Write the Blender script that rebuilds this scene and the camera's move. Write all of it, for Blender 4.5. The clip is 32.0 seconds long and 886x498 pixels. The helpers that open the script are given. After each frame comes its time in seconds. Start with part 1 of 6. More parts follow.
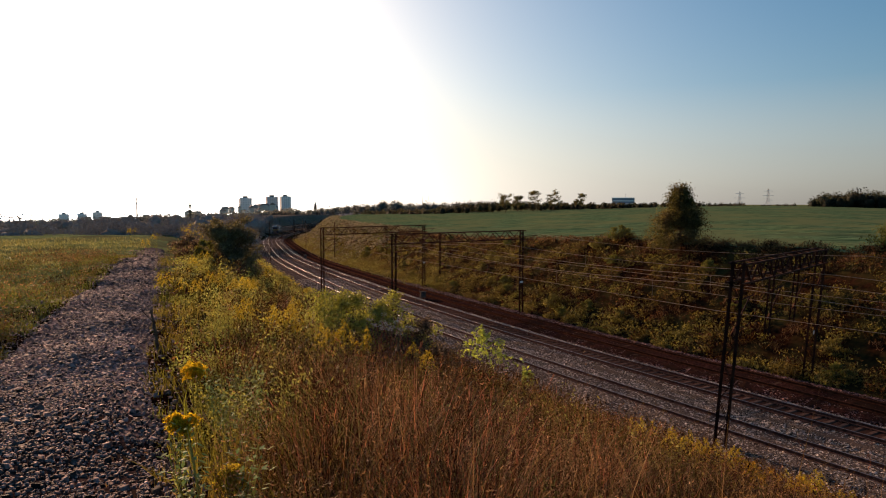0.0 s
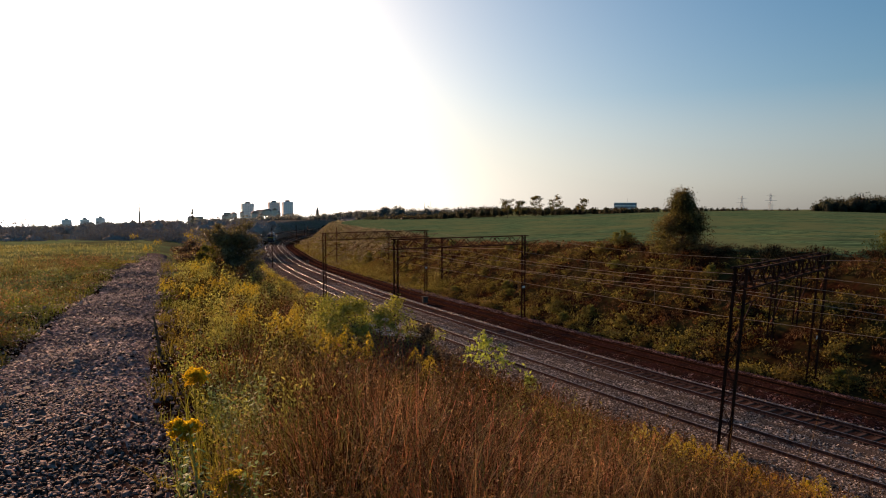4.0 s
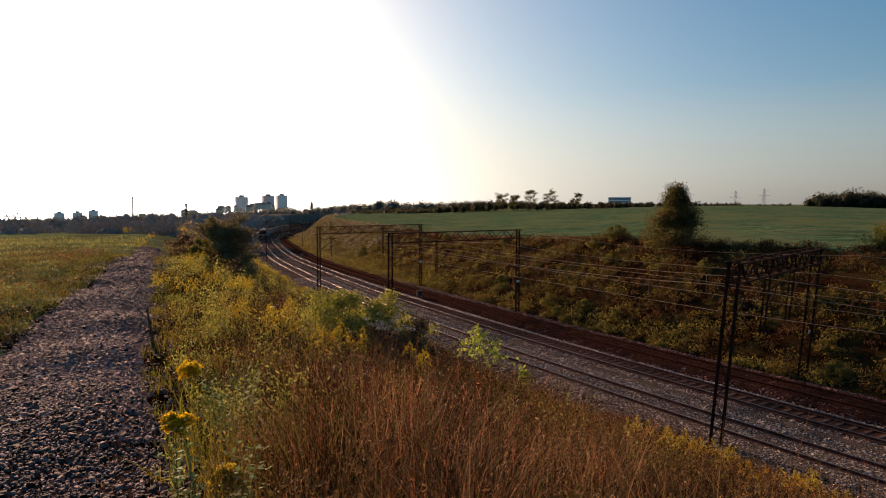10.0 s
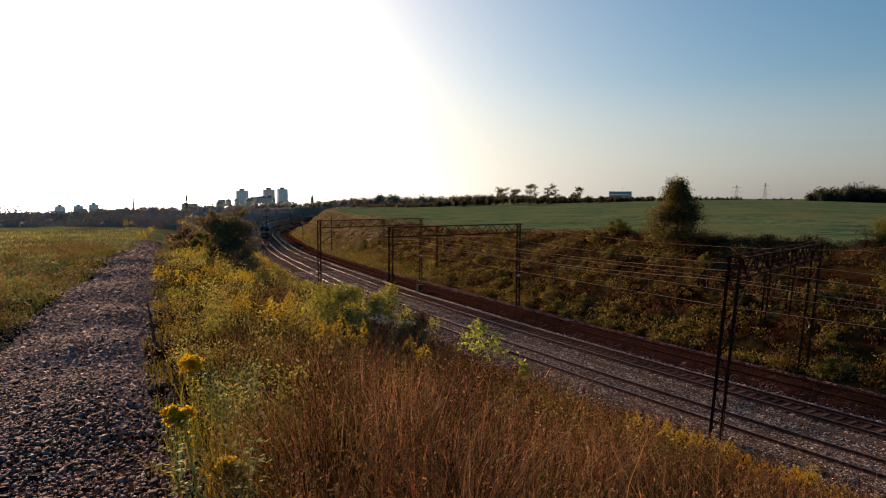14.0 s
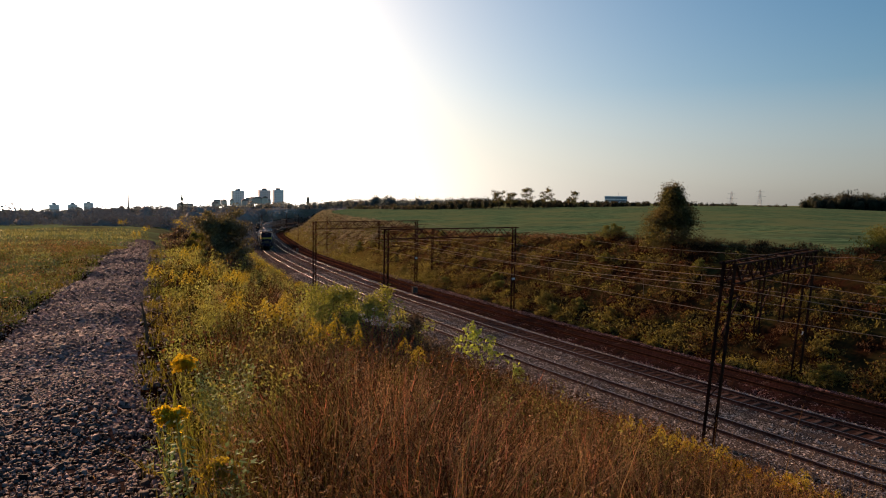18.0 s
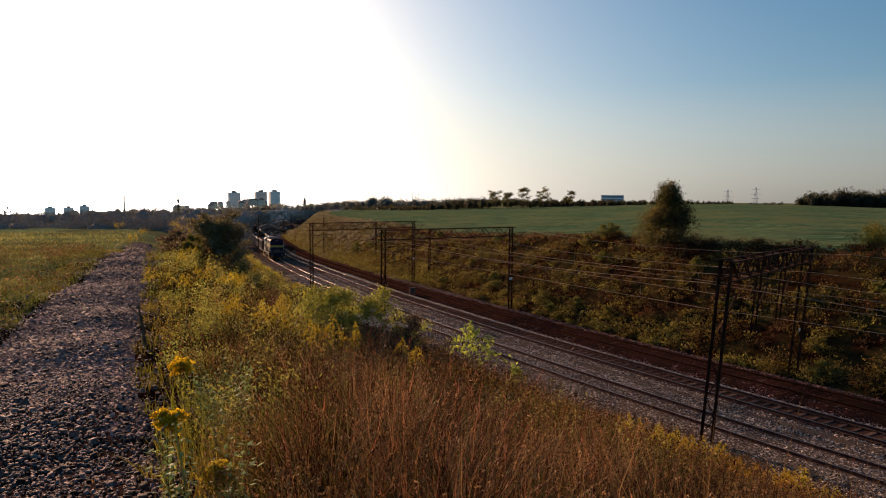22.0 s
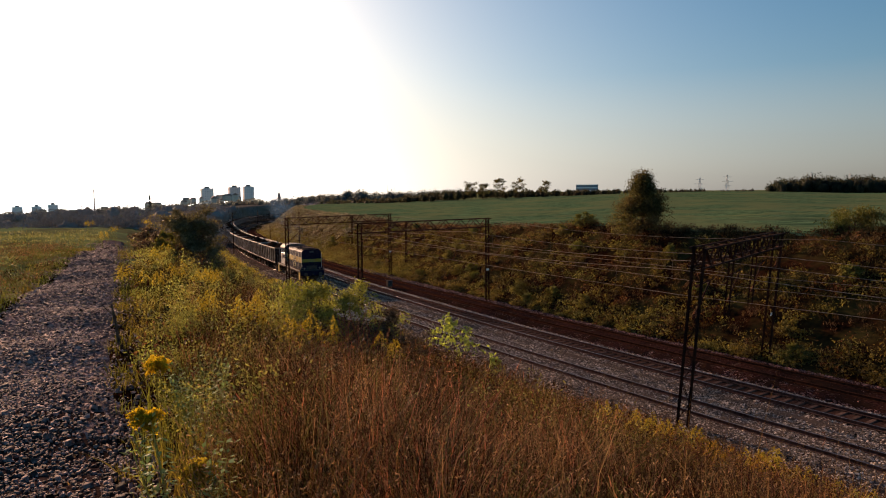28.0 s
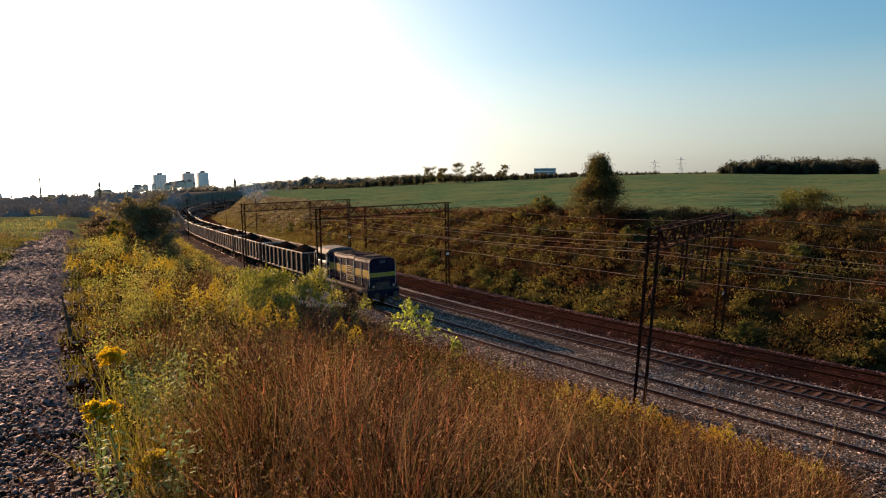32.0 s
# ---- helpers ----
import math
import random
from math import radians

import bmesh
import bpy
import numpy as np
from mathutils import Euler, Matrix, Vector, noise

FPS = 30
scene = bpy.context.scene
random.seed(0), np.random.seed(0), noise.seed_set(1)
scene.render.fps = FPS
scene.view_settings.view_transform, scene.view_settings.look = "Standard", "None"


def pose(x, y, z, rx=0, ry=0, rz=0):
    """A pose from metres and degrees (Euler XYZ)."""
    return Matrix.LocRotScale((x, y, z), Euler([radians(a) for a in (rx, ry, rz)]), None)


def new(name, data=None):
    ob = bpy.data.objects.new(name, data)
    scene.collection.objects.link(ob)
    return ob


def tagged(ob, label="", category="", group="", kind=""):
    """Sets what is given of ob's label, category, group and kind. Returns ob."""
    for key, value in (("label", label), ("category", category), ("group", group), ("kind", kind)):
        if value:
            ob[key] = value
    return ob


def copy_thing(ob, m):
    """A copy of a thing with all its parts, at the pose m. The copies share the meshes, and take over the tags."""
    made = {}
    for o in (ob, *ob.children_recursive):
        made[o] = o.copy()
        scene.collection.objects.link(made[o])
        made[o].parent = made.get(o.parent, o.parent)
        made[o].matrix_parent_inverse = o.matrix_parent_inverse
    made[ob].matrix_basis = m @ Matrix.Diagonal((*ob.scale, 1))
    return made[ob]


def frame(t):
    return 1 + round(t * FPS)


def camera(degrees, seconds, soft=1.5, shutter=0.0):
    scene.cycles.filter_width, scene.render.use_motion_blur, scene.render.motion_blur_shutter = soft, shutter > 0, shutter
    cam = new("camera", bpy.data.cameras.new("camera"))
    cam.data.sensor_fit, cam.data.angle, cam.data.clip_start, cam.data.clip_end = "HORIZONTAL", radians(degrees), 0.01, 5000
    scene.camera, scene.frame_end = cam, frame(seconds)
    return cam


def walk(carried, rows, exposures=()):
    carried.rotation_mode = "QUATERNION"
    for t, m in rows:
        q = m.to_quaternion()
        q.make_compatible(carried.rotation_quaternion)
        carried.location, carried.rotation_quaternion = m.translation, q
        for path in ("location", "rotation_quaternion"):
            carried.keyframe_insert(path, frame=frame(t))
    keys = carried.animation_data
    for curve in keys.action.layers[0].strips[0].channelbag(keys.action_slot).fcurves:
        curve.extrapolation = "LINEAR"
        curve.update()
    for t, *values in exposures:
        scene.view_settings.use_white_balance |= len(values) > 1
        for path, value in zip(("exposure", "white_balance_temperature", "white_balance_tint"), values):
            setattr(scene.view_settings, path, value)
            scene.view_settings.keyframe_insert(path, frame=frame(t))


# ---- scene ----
EXPO, SKY, SUNP = 0.0, 0.138, 9.0        # stops, sky strength, sun strength
NOSE, SPEED, SLOWING = 20.0, 6.6, 0.055     # where the train's nose stands at the end, its pace there, and how it slows
# the camera stands on the crest of the cutting and is turned by hand
EYE = (0.0, 0.0, 9.8)
TURNS = [
    (0.0, 86.05, -0.07, 0.06),
    (0.5, 86.25, 0.09, 0.03),
    (1.0, 86.33, -0.00, -0.01),
    (1.5, 86.35, 0.02, 0.04),
    (2.0, 86.33, -0.07, 0.06),
    (2.5, 86.36, -0.10, 0.02),
    (3.0, 86.39, 0.05, 0.00),
    (3.5, 86.49, 0.00, 0.23),
    (5.5, 86.36, -0.13, 0.08),
    (6.0, 86.23, -0.20, -0.17),
    (6.5, 86.33, -0.03, 0.01),
    (7.0, 86.40, -0.04, 0.18),
    (7.5, 86.27, -0.12, 0.13),
    (8.0, 86.26, -0.13, 0.26),
    (8.5, 86.20, -0.17, 0.36),
    (9.0, 86.13, 0.16, 0.19),
    (9.5, 86.01, -0.12, -0.06),
    (10.0, 85.99, -0.15, -0.23),
    (10.5, 86.00, 0.03, -0.18),
    (11.0, 85.98, 0.00, -0.06),
    (11.5, 85.72, -0.49, -0.51),
    (12.0, 85.54, -0.44, -0.26),
    (12.5, 85.46, -0.40, -0.24),
    (13.0, 85.39, -0.59, -0.36),
    (13.5, 85.48, -0.35, -0.32),
    (14.0, 85.48, -0.24, -0.18),
    (14.5, 85.56, -0.32, -0.31),
    (16.5, 85.41, -0.17, -0.31),
    (17.0, 85.36, -0.12, -0.44),
    (17.5, 85.38, -0.84, -0.74),
    (18.0, 85.71, -0.92, -0.52),
    (18.5, 85.78, -0.83, -0.67),
    (19.0, 85.84, -0.80, -0.66),
    (19.5, 85.86, -0.54, -0.81),
    (20.0, 86.00, -0.58, -0.68),
    (20.5, 86.00, -0.51, -0.64),
    (21.0, 85.96, -0.66, -0.75),
    (21.5, 85.82, -0.39, -0.83),
    (22.0, 85.74, -0.46, -0.80),
    (22.5, 85.59, -0.19, -0.77),
    (23.0, 85.56, -0.32, -0.93),
    (23.5, 85.48, -0.30, -0.94),
    (24.0, 85.41, -0.28, -1.00),
    (24.5, 85.55, -0.14, -1.02),
    (25.0, 85.47, -0.15, -1.10),
    (25.5, 85.38, -0.06, -1.08),
    (27.5, 84.92, 0.22, -2.07),
    (28.0, 85.07, 0.48, -2.85),
    (28.5, 84.92, 0.52, -1.91),
    (29.0, 84.71, -0.09, -1.45),
    (29.5, 84.58, 0.28, -1.93),
    (30.0, 84.54, 0.43, -2.84),
    (30.5, 84.14, 0.46, -3.66),
    (31.0, 84.15, 0.25, -4.67),
    (31.5, 83.98, 0.54, -5.42),
    (32.0, 83.73, 0.91, -6.30),
]
cam = camera(66.32, 32.0, soft=1.1)
walk(cam, [(t, pose(*EYE, a, b, c)) for t, a, b, c in TURNS], exposures=[(t, EXPO + e, 6700, 12 if t < 30.3 else 6) for t, e in ((0.0, 0.0), (28.5, -0.03), (30.0, 0.0), (30.5, 0.45), (31.0, 0.55), (32.0, 0.5))])

# ---- world and sun ----
SUN_AZ, SUN_EL = radians(-34), radians(12.5)      # west of the view's axis, low
world = bpy.data.worlds.new("evening_sky")
scene.world = world
world.use_nodes = True
wn = world.node_tree
sky = wn.nodes.new("ShaderNodeTexSky")
sky.sky_type, sky.sun_disc = "NISHITA", False
sky.sun_elevation, sky.sun_rotation = SUN_EL + radians(2.3), SUN_AZ
sky.altitude, sky.air_density, sky.dust_density, sky.ozone_density = 200, 1.0, 3.4, 2.0
# the land falls away ahead, so the sky reaches a little below the level horizon there
sky_way, sky_tip = wn.nodes.new("ShaderNodeTexCoord"), wn.nodes.new("ShaderNodeMapping")
sky_tip.vector_type = "POINT"
sky_tip.inputs["Rotation"].default_value = (radians(2.8), 0, 0)
wn.links.new(sky_way.outputs["Generated"], sky_tip.inputs[0])
wn.links.new(sky_tip.outputs[0], sky.inputs[0])
tone = wn.nodes.new("ShaderNodeHueSaturation")
tone.inputs["Hue"].default_value = 0.492
# haze takes the colour out of the sky towards the horizon
rise, haze = wn.nodes.new("ShaderNodeSeparateXYZ"), wn.nodes.new("ShaderNodeMapRange")
haze.inputs[1].default_value, haze.inputs[2].default_value, haze.inputs[3].default_value, haze.inputs[4].default_value = -0.02, 0.16, 0.2, 1.45
wn.links.new(sky_way.outputs["Generated"], rise.inputs[0])
wn.links.new(rise.outputs["Z"], haze.inputs[0])
wn.links.new(haze.outputs[0], tone.inputs["Saturation"])
wn.links.new(sky.outputs[0], tone.inputs["Color"])
wn.links.new(tone.outputs[0], wn.nodes["Background"].inputs[0])
wn.nodes["Background"].inputs[1].default_value = SKY
sun = new("sun", bpy.data.lights.new("sun", "SUN"))
sun.data.energy, sun.data.angle, sun.data.color = SUNP, radians(0.6), (1.0, 0.64, 0.42)
sun_way = Vector((math.sin(SUN_AZ) * math.cos(SUN_EL), math.cos(SUN_AZ) * math.cos(SUN_EL), math.sin(SUN_EL)))
sun.matrix_world = Matrix.Translation((0, 0, 60)) @ sun_way.to_track_quat("Z", "Y").to_matrix().to_4x4()

# ---- materials ----
def material(name, a, b, scale=4.0, rough=0.8, bump=0.3, metal=0.0, c=None, big=0.25, rand=0.0, island=0.0, trans=None, stretch=(1, 1, 1), low=0.35, high=0.65, bump_scale=None, spec=0.0, thin=0.42):
    """Two-colour grain with a second, larger variation c, optional variation by object or island, optional thin-leaf translucency."""
    m = bpy.data.materials.new(name)
    m.use_nodes = True
    nt = m.node_tree
    n, l = nt.nodes, nt.links
    bs = n["Principled BSDF"]
    geo = n.new("ShaderNodeNewGeometry") if island else None
    tc = n.new("ShaderNodeTexCoord")
    mp = n.new("ShaderNodeMapping")
    mp.inputs["Scale"].default_value = stretch
    l.new(tc.outputs["Object"], mp.inputs[0])
    t1 = n.new("ShaderNodeTexNoise")
    t1.inputs["Scale"].default_value, t1.inputs["Detail"].default_value = scale, 6
    l.new(mp.outputs[0], t1.inputs["Vector"])
    r1 = n.new("ShaderNodeValToRGB")
    r1.color_ramp.elements[0].position, r1.color_ramp.elements[1].position = low, high
    r1.color_ramp.elements[0].color, r1.color_ramp.elements[1].color = (*a, 1), (*b, 1)
    l.new(t1.outputs[0], r1.inputs[0])
    col = r1.outputs[0]
    if c is not None:
        t2 = n.new("ShaderNodeTexNoise")
        t2.inputs["Scale"].default_value, t2.inputs["Detail"].default_value = scale * big, 3
        l.new(tc.outputs["Object"], t2.inputs["Vector"])
        r2 = n.new("ShaderNodeValToRGB")
        r2.color_ramp.elements[0].position, r2.color_ramp.elements[1].position = 0.42, 0.62
        l.new(t2.outputs[0], r2.inputs[0])
        mx = n.new("ShaderNodeMixRGB")
        mx.inputs[2].default_value = (*c, 1)
        l.new(r2.outputs[0], mx.inputs[0])
        l.new(col, mx.inputs[1])
        col = mx.outputs[0]
    if rand or island:
        hs = n.new("ShaderNodeHueSaturation")
        mr = n.new("ShaderNodeMapRange")
        amount = rand or island
        mr.inputs[3].default_value, mr.inputs[4].default_value = 1 - amount, 1 + amount
        if rand:
            oi = n.new("ShaderNodeObjectInfo")
            l.new(oi.outputs["Random"], mr.inputs[0])
        else:
            l.new(geo.outputs["Random Per Island"], mr.inputs[0])
        l.new(mr.outputs[0], hs.inputs["Value"])
        l.new(col, hs.inputs["Color"])
        col = hs.outputs[0]
    l.new(col, bs.inputs["Base Color"])
    bs.inputs["Roughness"].default_value = rough
    bs.inputs["Metallic"].default_value = metal
    bs.inputs["Specular IOR Level"].default_value = spec
    if bump:
        bp = n.new("ShaderNodeBump")
        bp.inputs["Strength"].default_value = bump
        bp.inputs["Distance"].default_value = 0.02
        if bump_scale:
            t3 = n.new("ShaderNodeTexNoise")
            t3.inputs["Scale"].default_value, t3.inputs["Detail"].default_value = bump_scale, 4
            l.new(tc.outputs["Object"], t3.inputs["Vector"])
            l.new(t3.outputs[0], bp.inputs["Height"])
        else:
            l.new(t1.outputs[0], bp.inputs["Height"])
        l.new(bp.outputs[0], bs.inputs["Normal"])
    if trans:
        tr = n.new("ShaderNodeBsdfTranslucent")
        ml = n.new("ShaderNodeMixRGB")
        ml.blend_type = "MULTIPLY"
        ml.inputs[0].default_value = 1
        ml.inputs[2].default_value = (*trans, 1)
        l.new(col, ml.inputs[1])
        l.new(ml.outputs[0], tr.inputs[0])
        ms = n.new("ShaderNodeMixShader")
        ms.inputs[0].default_value = thin
        l.new(bs.outputs[0], ms.inputs[1])
        l.new(tr.outputs[0], ms.inputs[2])
        l.new(ms.outputs[0], n["Material Output"].inputs[0])
    return m


def glass(name, tint):
    m = bpy.data.materials.new(name)
    m.use_nodes = True
    bs = m.node_tree.nodes["Principled BSDF"]
    bs.inputs["Base Color"].default_value = (*tint, 1)
    bs.inputs["Roughness"].default_value = 0.06
    bs.inputs["Specular IOR Level"].default_value = 0.8
    return m


M = {}
M["ballast"] = material("ballast", (0.006, 0.0038, 0.003), (0.14, 0.108, 0.09), 15, 0.95, 1.0, c=(0.07, 0.05, 0.042), big=0.03, low=0.42, high=0.58)
M["ballast_rusty"] = material("ballast_rusty", (0.006, 0.0025, 0.0022), (0.046, 0.020, 0.017), 9, 0.95, 1.0, c=(0.017, 0.009, 0.0065), big=0.05)
M["stained_ballast"] = material("stained_ballast", (0.012, 0.006, 0.005), (0.085, 0.045, 0.036), 12, 0.95, 1.0, c=(0.035, 0.018, 0.014), big=0.05)
M["stained_concrete"] = material("stained_concrete", (0.05, 0.029, 0.024), (0.105, 0.064, 0.052), 6, 0.95, 0.4, rand=0.3)
M["gravel"] = material("gravel", (0.05, 0.033, 0.033), (0.26, 0.185, 0.183), 14, 0.95, 1.0, c=(0.11, 0.078, 0.075), big=0.05)
M["stone"] = material("stone", (0.11, 0.085, 0.070), (0.42, 0.34, 0.295), 8, 0.85, 0.3, island=0.85)
M["path_stone"] = material("path_stone", (0.105, 0.066, 0.058), (0.285, 0.19, 0.17), 8, 0.85, 0.3, island=0.85, spec=0.05)
M["slag_stone"] = material("slag_stone", (0.045, 0.028, 0.025), (0.22, 0.15, 0.135), 20, 0.85, 0.3, island=0.9, spec=0.05)
M["slag"] = material("slag", (0.010, 0.006, 0.006), (0.05, 0.032, 0.030), 12, 0.95, 1.0, c=(0.025, 0.015, 0.012), big=0.1)
M["dark_stone"] = material("dark_stone", (0.05, 0.038, 0.038), (0.20, 0.155, 0.155), 8, 0.9, 0.3, island=0.9)
M["rust_stone"] = material("rust_stone", (0.022, 0.010, 0.010), (0.20, 0.108, 0.10), 8, 0.7, 0.3, island=0.9, spec=0.03)
M["rail_worn"] = material("rail_worn", (0.045, 0.024, 0.021), (0.09, 0.052, 0.046), 6, 0.6, 0.2)
M["rail_top"] = material("rail_top", (0.13, 0.11, 0.105), (0.22, 0.195, 0.19), 5, 0.46, 0.03, metal=1.0)
M["rail_rust"] = material("rail_rust", (0.03, 0.012, 0.008), (0.065, 0.027, 0.017), 6, 0.85, 0.2)
M["concrete"] = material("concrete", (0.07, 0.056, 0.05), (0.14, 0.115, 0.10), 6, 0.95, 0.4, rand=0.25)
M["old_wood"] = material("old_wood", (0.022, 0.012, 0.009), (0.055, 0.032, 0.024), 5, 0.95, 0.6, rand=0.3)
M["mast_steel"] = material("mast_steel", (0.014, 0.0065, 0.005), (0.036, 0.016, 0.012), 3, 0.9, 0.3, c=(0.05, 0.02, 0.012), big=0.3, spec=0.05)
M["wire"] = material("wire", (0.20, 0.155, 0.125), (0.28, 0.225, 0.185), 5, 0.8, 0.0)
M["insulator"] = material("insulator", (0.16, 0.07, 0.04), (0.22, 0.10, 0.06), 6, 0.25, 0.0)
M["white_plate"] = material("white_plate", (0.62, 0.62, 0.60), (0.74, 0.74, 0.72), 5, 0.5, 0.0)


# ---- mesh building ----
class Shape:
    """Gathers vertices and faces for one mesh."""

    def __init__(self):
        self.v, self.f = [], []

    def add(self, verts, faces):
        k = len(self.v)
        self.v += [tuple(p) for p in verts]
        self.f += [tuple(i + k for i in q) for q in faces]
        return self

    def box(self, c, d, m=None, taper=1.0):
        x, y, z = (k / 2 for k in d)
        vs = [Vector(c) + Vector((sx * x * (taper if sz > 0 else 1), sy * y * (taper if sz > 0 else 1), sz * z)) for sz in (-1, 1) for sx, sy in ((-1, -1), (1, -1), (1, 1), (-1, 1))]
        if m is not None:
            vs = [m @ p for p in vs]
        return self.add(vs, [(3, 2, 1, 0), (4, 5, 6, 7), (0, 1, 5, 4), (1, 2, 6, 5), (2, 3, 7, 6), (3, 0, 4, 7)])

    def soft_box(self, c, d, r=0.03):
        """A box with chamfered edges."""
        h = [k / 2 for k in d]
        r = min(r, *(k * 0.45 for k in h))
        idx, vs = {}, []
        for sx in (-1, 1):
            for sy in (-1, 1):
                for sz in (-1, 1):
                    for ax in range(3):
                        p = [sx * h[0], sy * h[1], sz * h[2]]
                        for k, sg in enumerate((sx, sy, sz)):
                            if k != ax:
                                p[k] -= sg * r
                        idx[sx, sy, sz, ax] = len(vs)
                        vs.append(Vector(c) + Vector(p))
        fs = []
        for ax in range(3):
            u, w = [(1, 2), (2, 0), (0, 1)][ax]
            for sg in (-1, 1):
                loop = []
                for a, b in ((-1, -1), (1, -1), (1, 1), (-1, 1)):
                    k = [0, 0, 0]
                    k[ax], k[u], k[w] = sg, a, b
                    loop.append(idx[k[0], k[1], k[2], ax])
                fs.append(tuple(loop if sg > 0 else loop[::-1]))
            for a in (-1, 1):
                for b in (-1, 1):
                    k = [[0, 0, 0], [0, 0, 0]]
                    k[0][ax], k[1][ax] = -1, 1
                    for q in k:
                        q[u], q[w] = a, b
                    fs.append((idx[(*k[0], u)], idx[(*k[1], u)], idx[(*k[1], w)], idx[(*k[0], w)]))
        for sx in (-1, 1):
            for sy in (-1, 1):
                for sz in (-1, 1):
                    fs.append(tuple(idx[sx, sy, sz, k] for k in range(3)))
        return self.add(vs, fs)

    def rod(self, a, b, r, n=6, r2=None):
        a, b = Vector(a), Vector(b)
        w = (b - a).normalized()
        u = w.orthogonal().normalized()
        t = w.cross(u)
        r2 = r if r2 is None else r2
        vs = [p + (u * math.cos(k * math.tau / n) + t * math.sin(k * math.tau / n)) * q for p, q in ((a, r), (b, r2)) for k in range(n)]
        fs = [(k, (k + 1) % n, n + (k + 1) % n, n + k) for k in range(n)]
        return self.add(vs, fs + [tuple(range(n))[::-1], tuple(range(n, 2 * n))])

    def bar(self, a, b, w, h):
        """A square bar from a to b."""
        a, b = Vector(a), Vector(b)
        d = (b - a).normalized()
        u = d.cross(Vector((0, 0, 1)))
        u = (u if u.length > 0.05 else d.cross(Vector((0, 1, 0)))).normalized()
        t = u.cross(d)
        vs = [p + u * sx * w / 2 + t * sy * h / 2 for p in (a, b) for sx, sy in ((-1, -1), (1, -1), (1, 1), (-1, 1))]
        return self.add(vs, [(0, 1, 2, 3), (7, 6, 5, 4), (0, 4, 5, 1), (1, 5, 6, 2), (2, 6, 7, 3), (3, 7, 4, 0)])

    def sweep(self, section, rings):
        """section: (u, w) pairs, closed; rings: (origin, side, up)."""
        k, n = len(self.v), len(section)
        for o, s, u in rings:
            self.v += [tuple(Vector(o) + Vector(s) * a + Vector(u) * b) for a, b in section]
        for i in range(len(rings) - 1):
            for j in range(n):
                self.f.append((k + i * n + j, k + i * n + (j + 1) % n, k + (i + 1) * n + (j + 1) % n, k + (i + 1) * n + j))
        self.f.append(tuple(k + j for j in range(n))[::-1])
        self.f.append(tuple(k + (len(rings) - 1) * n + j for j in range(n)))
        return self

    def mesh(self, name, mat):
        me = bpy.data.meshes.new(name)
        me.from_pydata(self.v, [], self.f)
        me.materials.append(mat)
        me.update()
        return me


def fix_normals(me):
    bm = bmesh.new()
    bm.from_mesh(me)
    bmesh.ops.recalc_face_normals(bm, faces=bm.faces)
    bm.to_mesh(me)
    bm.free()


def part(name, shape, mat, parent=None, label="", m=None, smooth=False):
    me = shape.mesh(name, mat) if isinstance(shape, Shape) else shape
    if isinstance(shape, Shape) and len(me.polygons) < 4000:
        fix_normals(me)
    if smooth:
        me.polygons.foreach_set("use_smooth", [True] * len(me.polygons))
    ob = new(name, me)
    if parent is not None:
        ob.parent = parent
    if m is not None:
        ob.matrix_local = m
    if label:
        ob["label"] = label
    return ob


def cloud(name, verts, faces, mat, smooth=False):
    """A mesh from numpy arrays: verts (n, 3), faces (m, k)."""
    me = bpy.data.meshes.new(name)
    k = faces.shape[1]
    me.vertices.add(len(verts))
    me.vertices.foreach_set("co", np.ascontiguousarray(verts, dtype=np.float32).ravel())
    me.loops.add(faces.size)
    me.loops.foreach_set("vertex_index", np.ascontiguousarray(faces, dtype=np.int32).ravel())
    me.polygons.add(len(faces))
    me.polygons.foreach_set("loop_start", np.arange(len(faces), dtype=np.int32) * k)
    if smooth:
        me.polygons.foreach_set("use_smooth", np.ones(len(faces), dtype=bool))
    me.materials.append(mat)
    me.update(calc_edges=True)
    return me


# ---- the railway's line: arc length s from the near gantry, offset o to the camera's side ----
KNOTS = [-160, -60, 0, 50, 100, 150, 200, 280, 380, 500, 760]
HEADS = [49.42, 40.42, 30.88, 23.03, 18.38, 16.24, 15.2, 9.5, -3.0, -20.0, -55.0]
FALL_S, FALL_Z = [30, 60, 80, 100, 120, 140, 170, 200, 230, 260, 300, 400, 600], [0.0, -0.35, -0.7, -1.26, -1.82, -2.14, -2.65, -3.4, -4.2, -4.8, -5.4, -6.4, -8.0]
LINE_S = np.arange(-120, 760.1, 0.5)
LINE_A = np.radians(np.interp(LINE_S, KNOTS, HEADS))
LINE_A = np.r_[LINE_A[:20], np.convolve(LINE_A, np.ones(41) / 41, "valid"), LINE_A[-20:]]
LINE_P = np.cumsum(np.c_[-np.sin(LINE_A), np.cos(LINE_A)] * 0.5, axis=0)
LINE_P += np.array([10.972, 32.453]) - LINE_P[240]
LINE_N = np.c_[-np.cos(LINE_A), -np.sin(LINE_A)]


def on_line(s, o=0.0, z=0.0):
    x, y = (np.interp(s, LINE_S, LINE_P[:, k]) for k in (0, 1))
    a = np.interp(s, LINE_S, LINE_A)
    return Vector((x - math.cos(a) * o, y - math.sin(a) * o, z + np.interp(s, FALL_S, FALL_Z)))


def heading(s):
    return float(np.interp(s, LINE_S, LINE_A))


def middle_o(s):
    return float(np.interp(s, [0, 170], [-4.4, -4.0]))


def far_o(s):
    return float(np.interp(s, [0, 120], [-8.9, -7.6]))


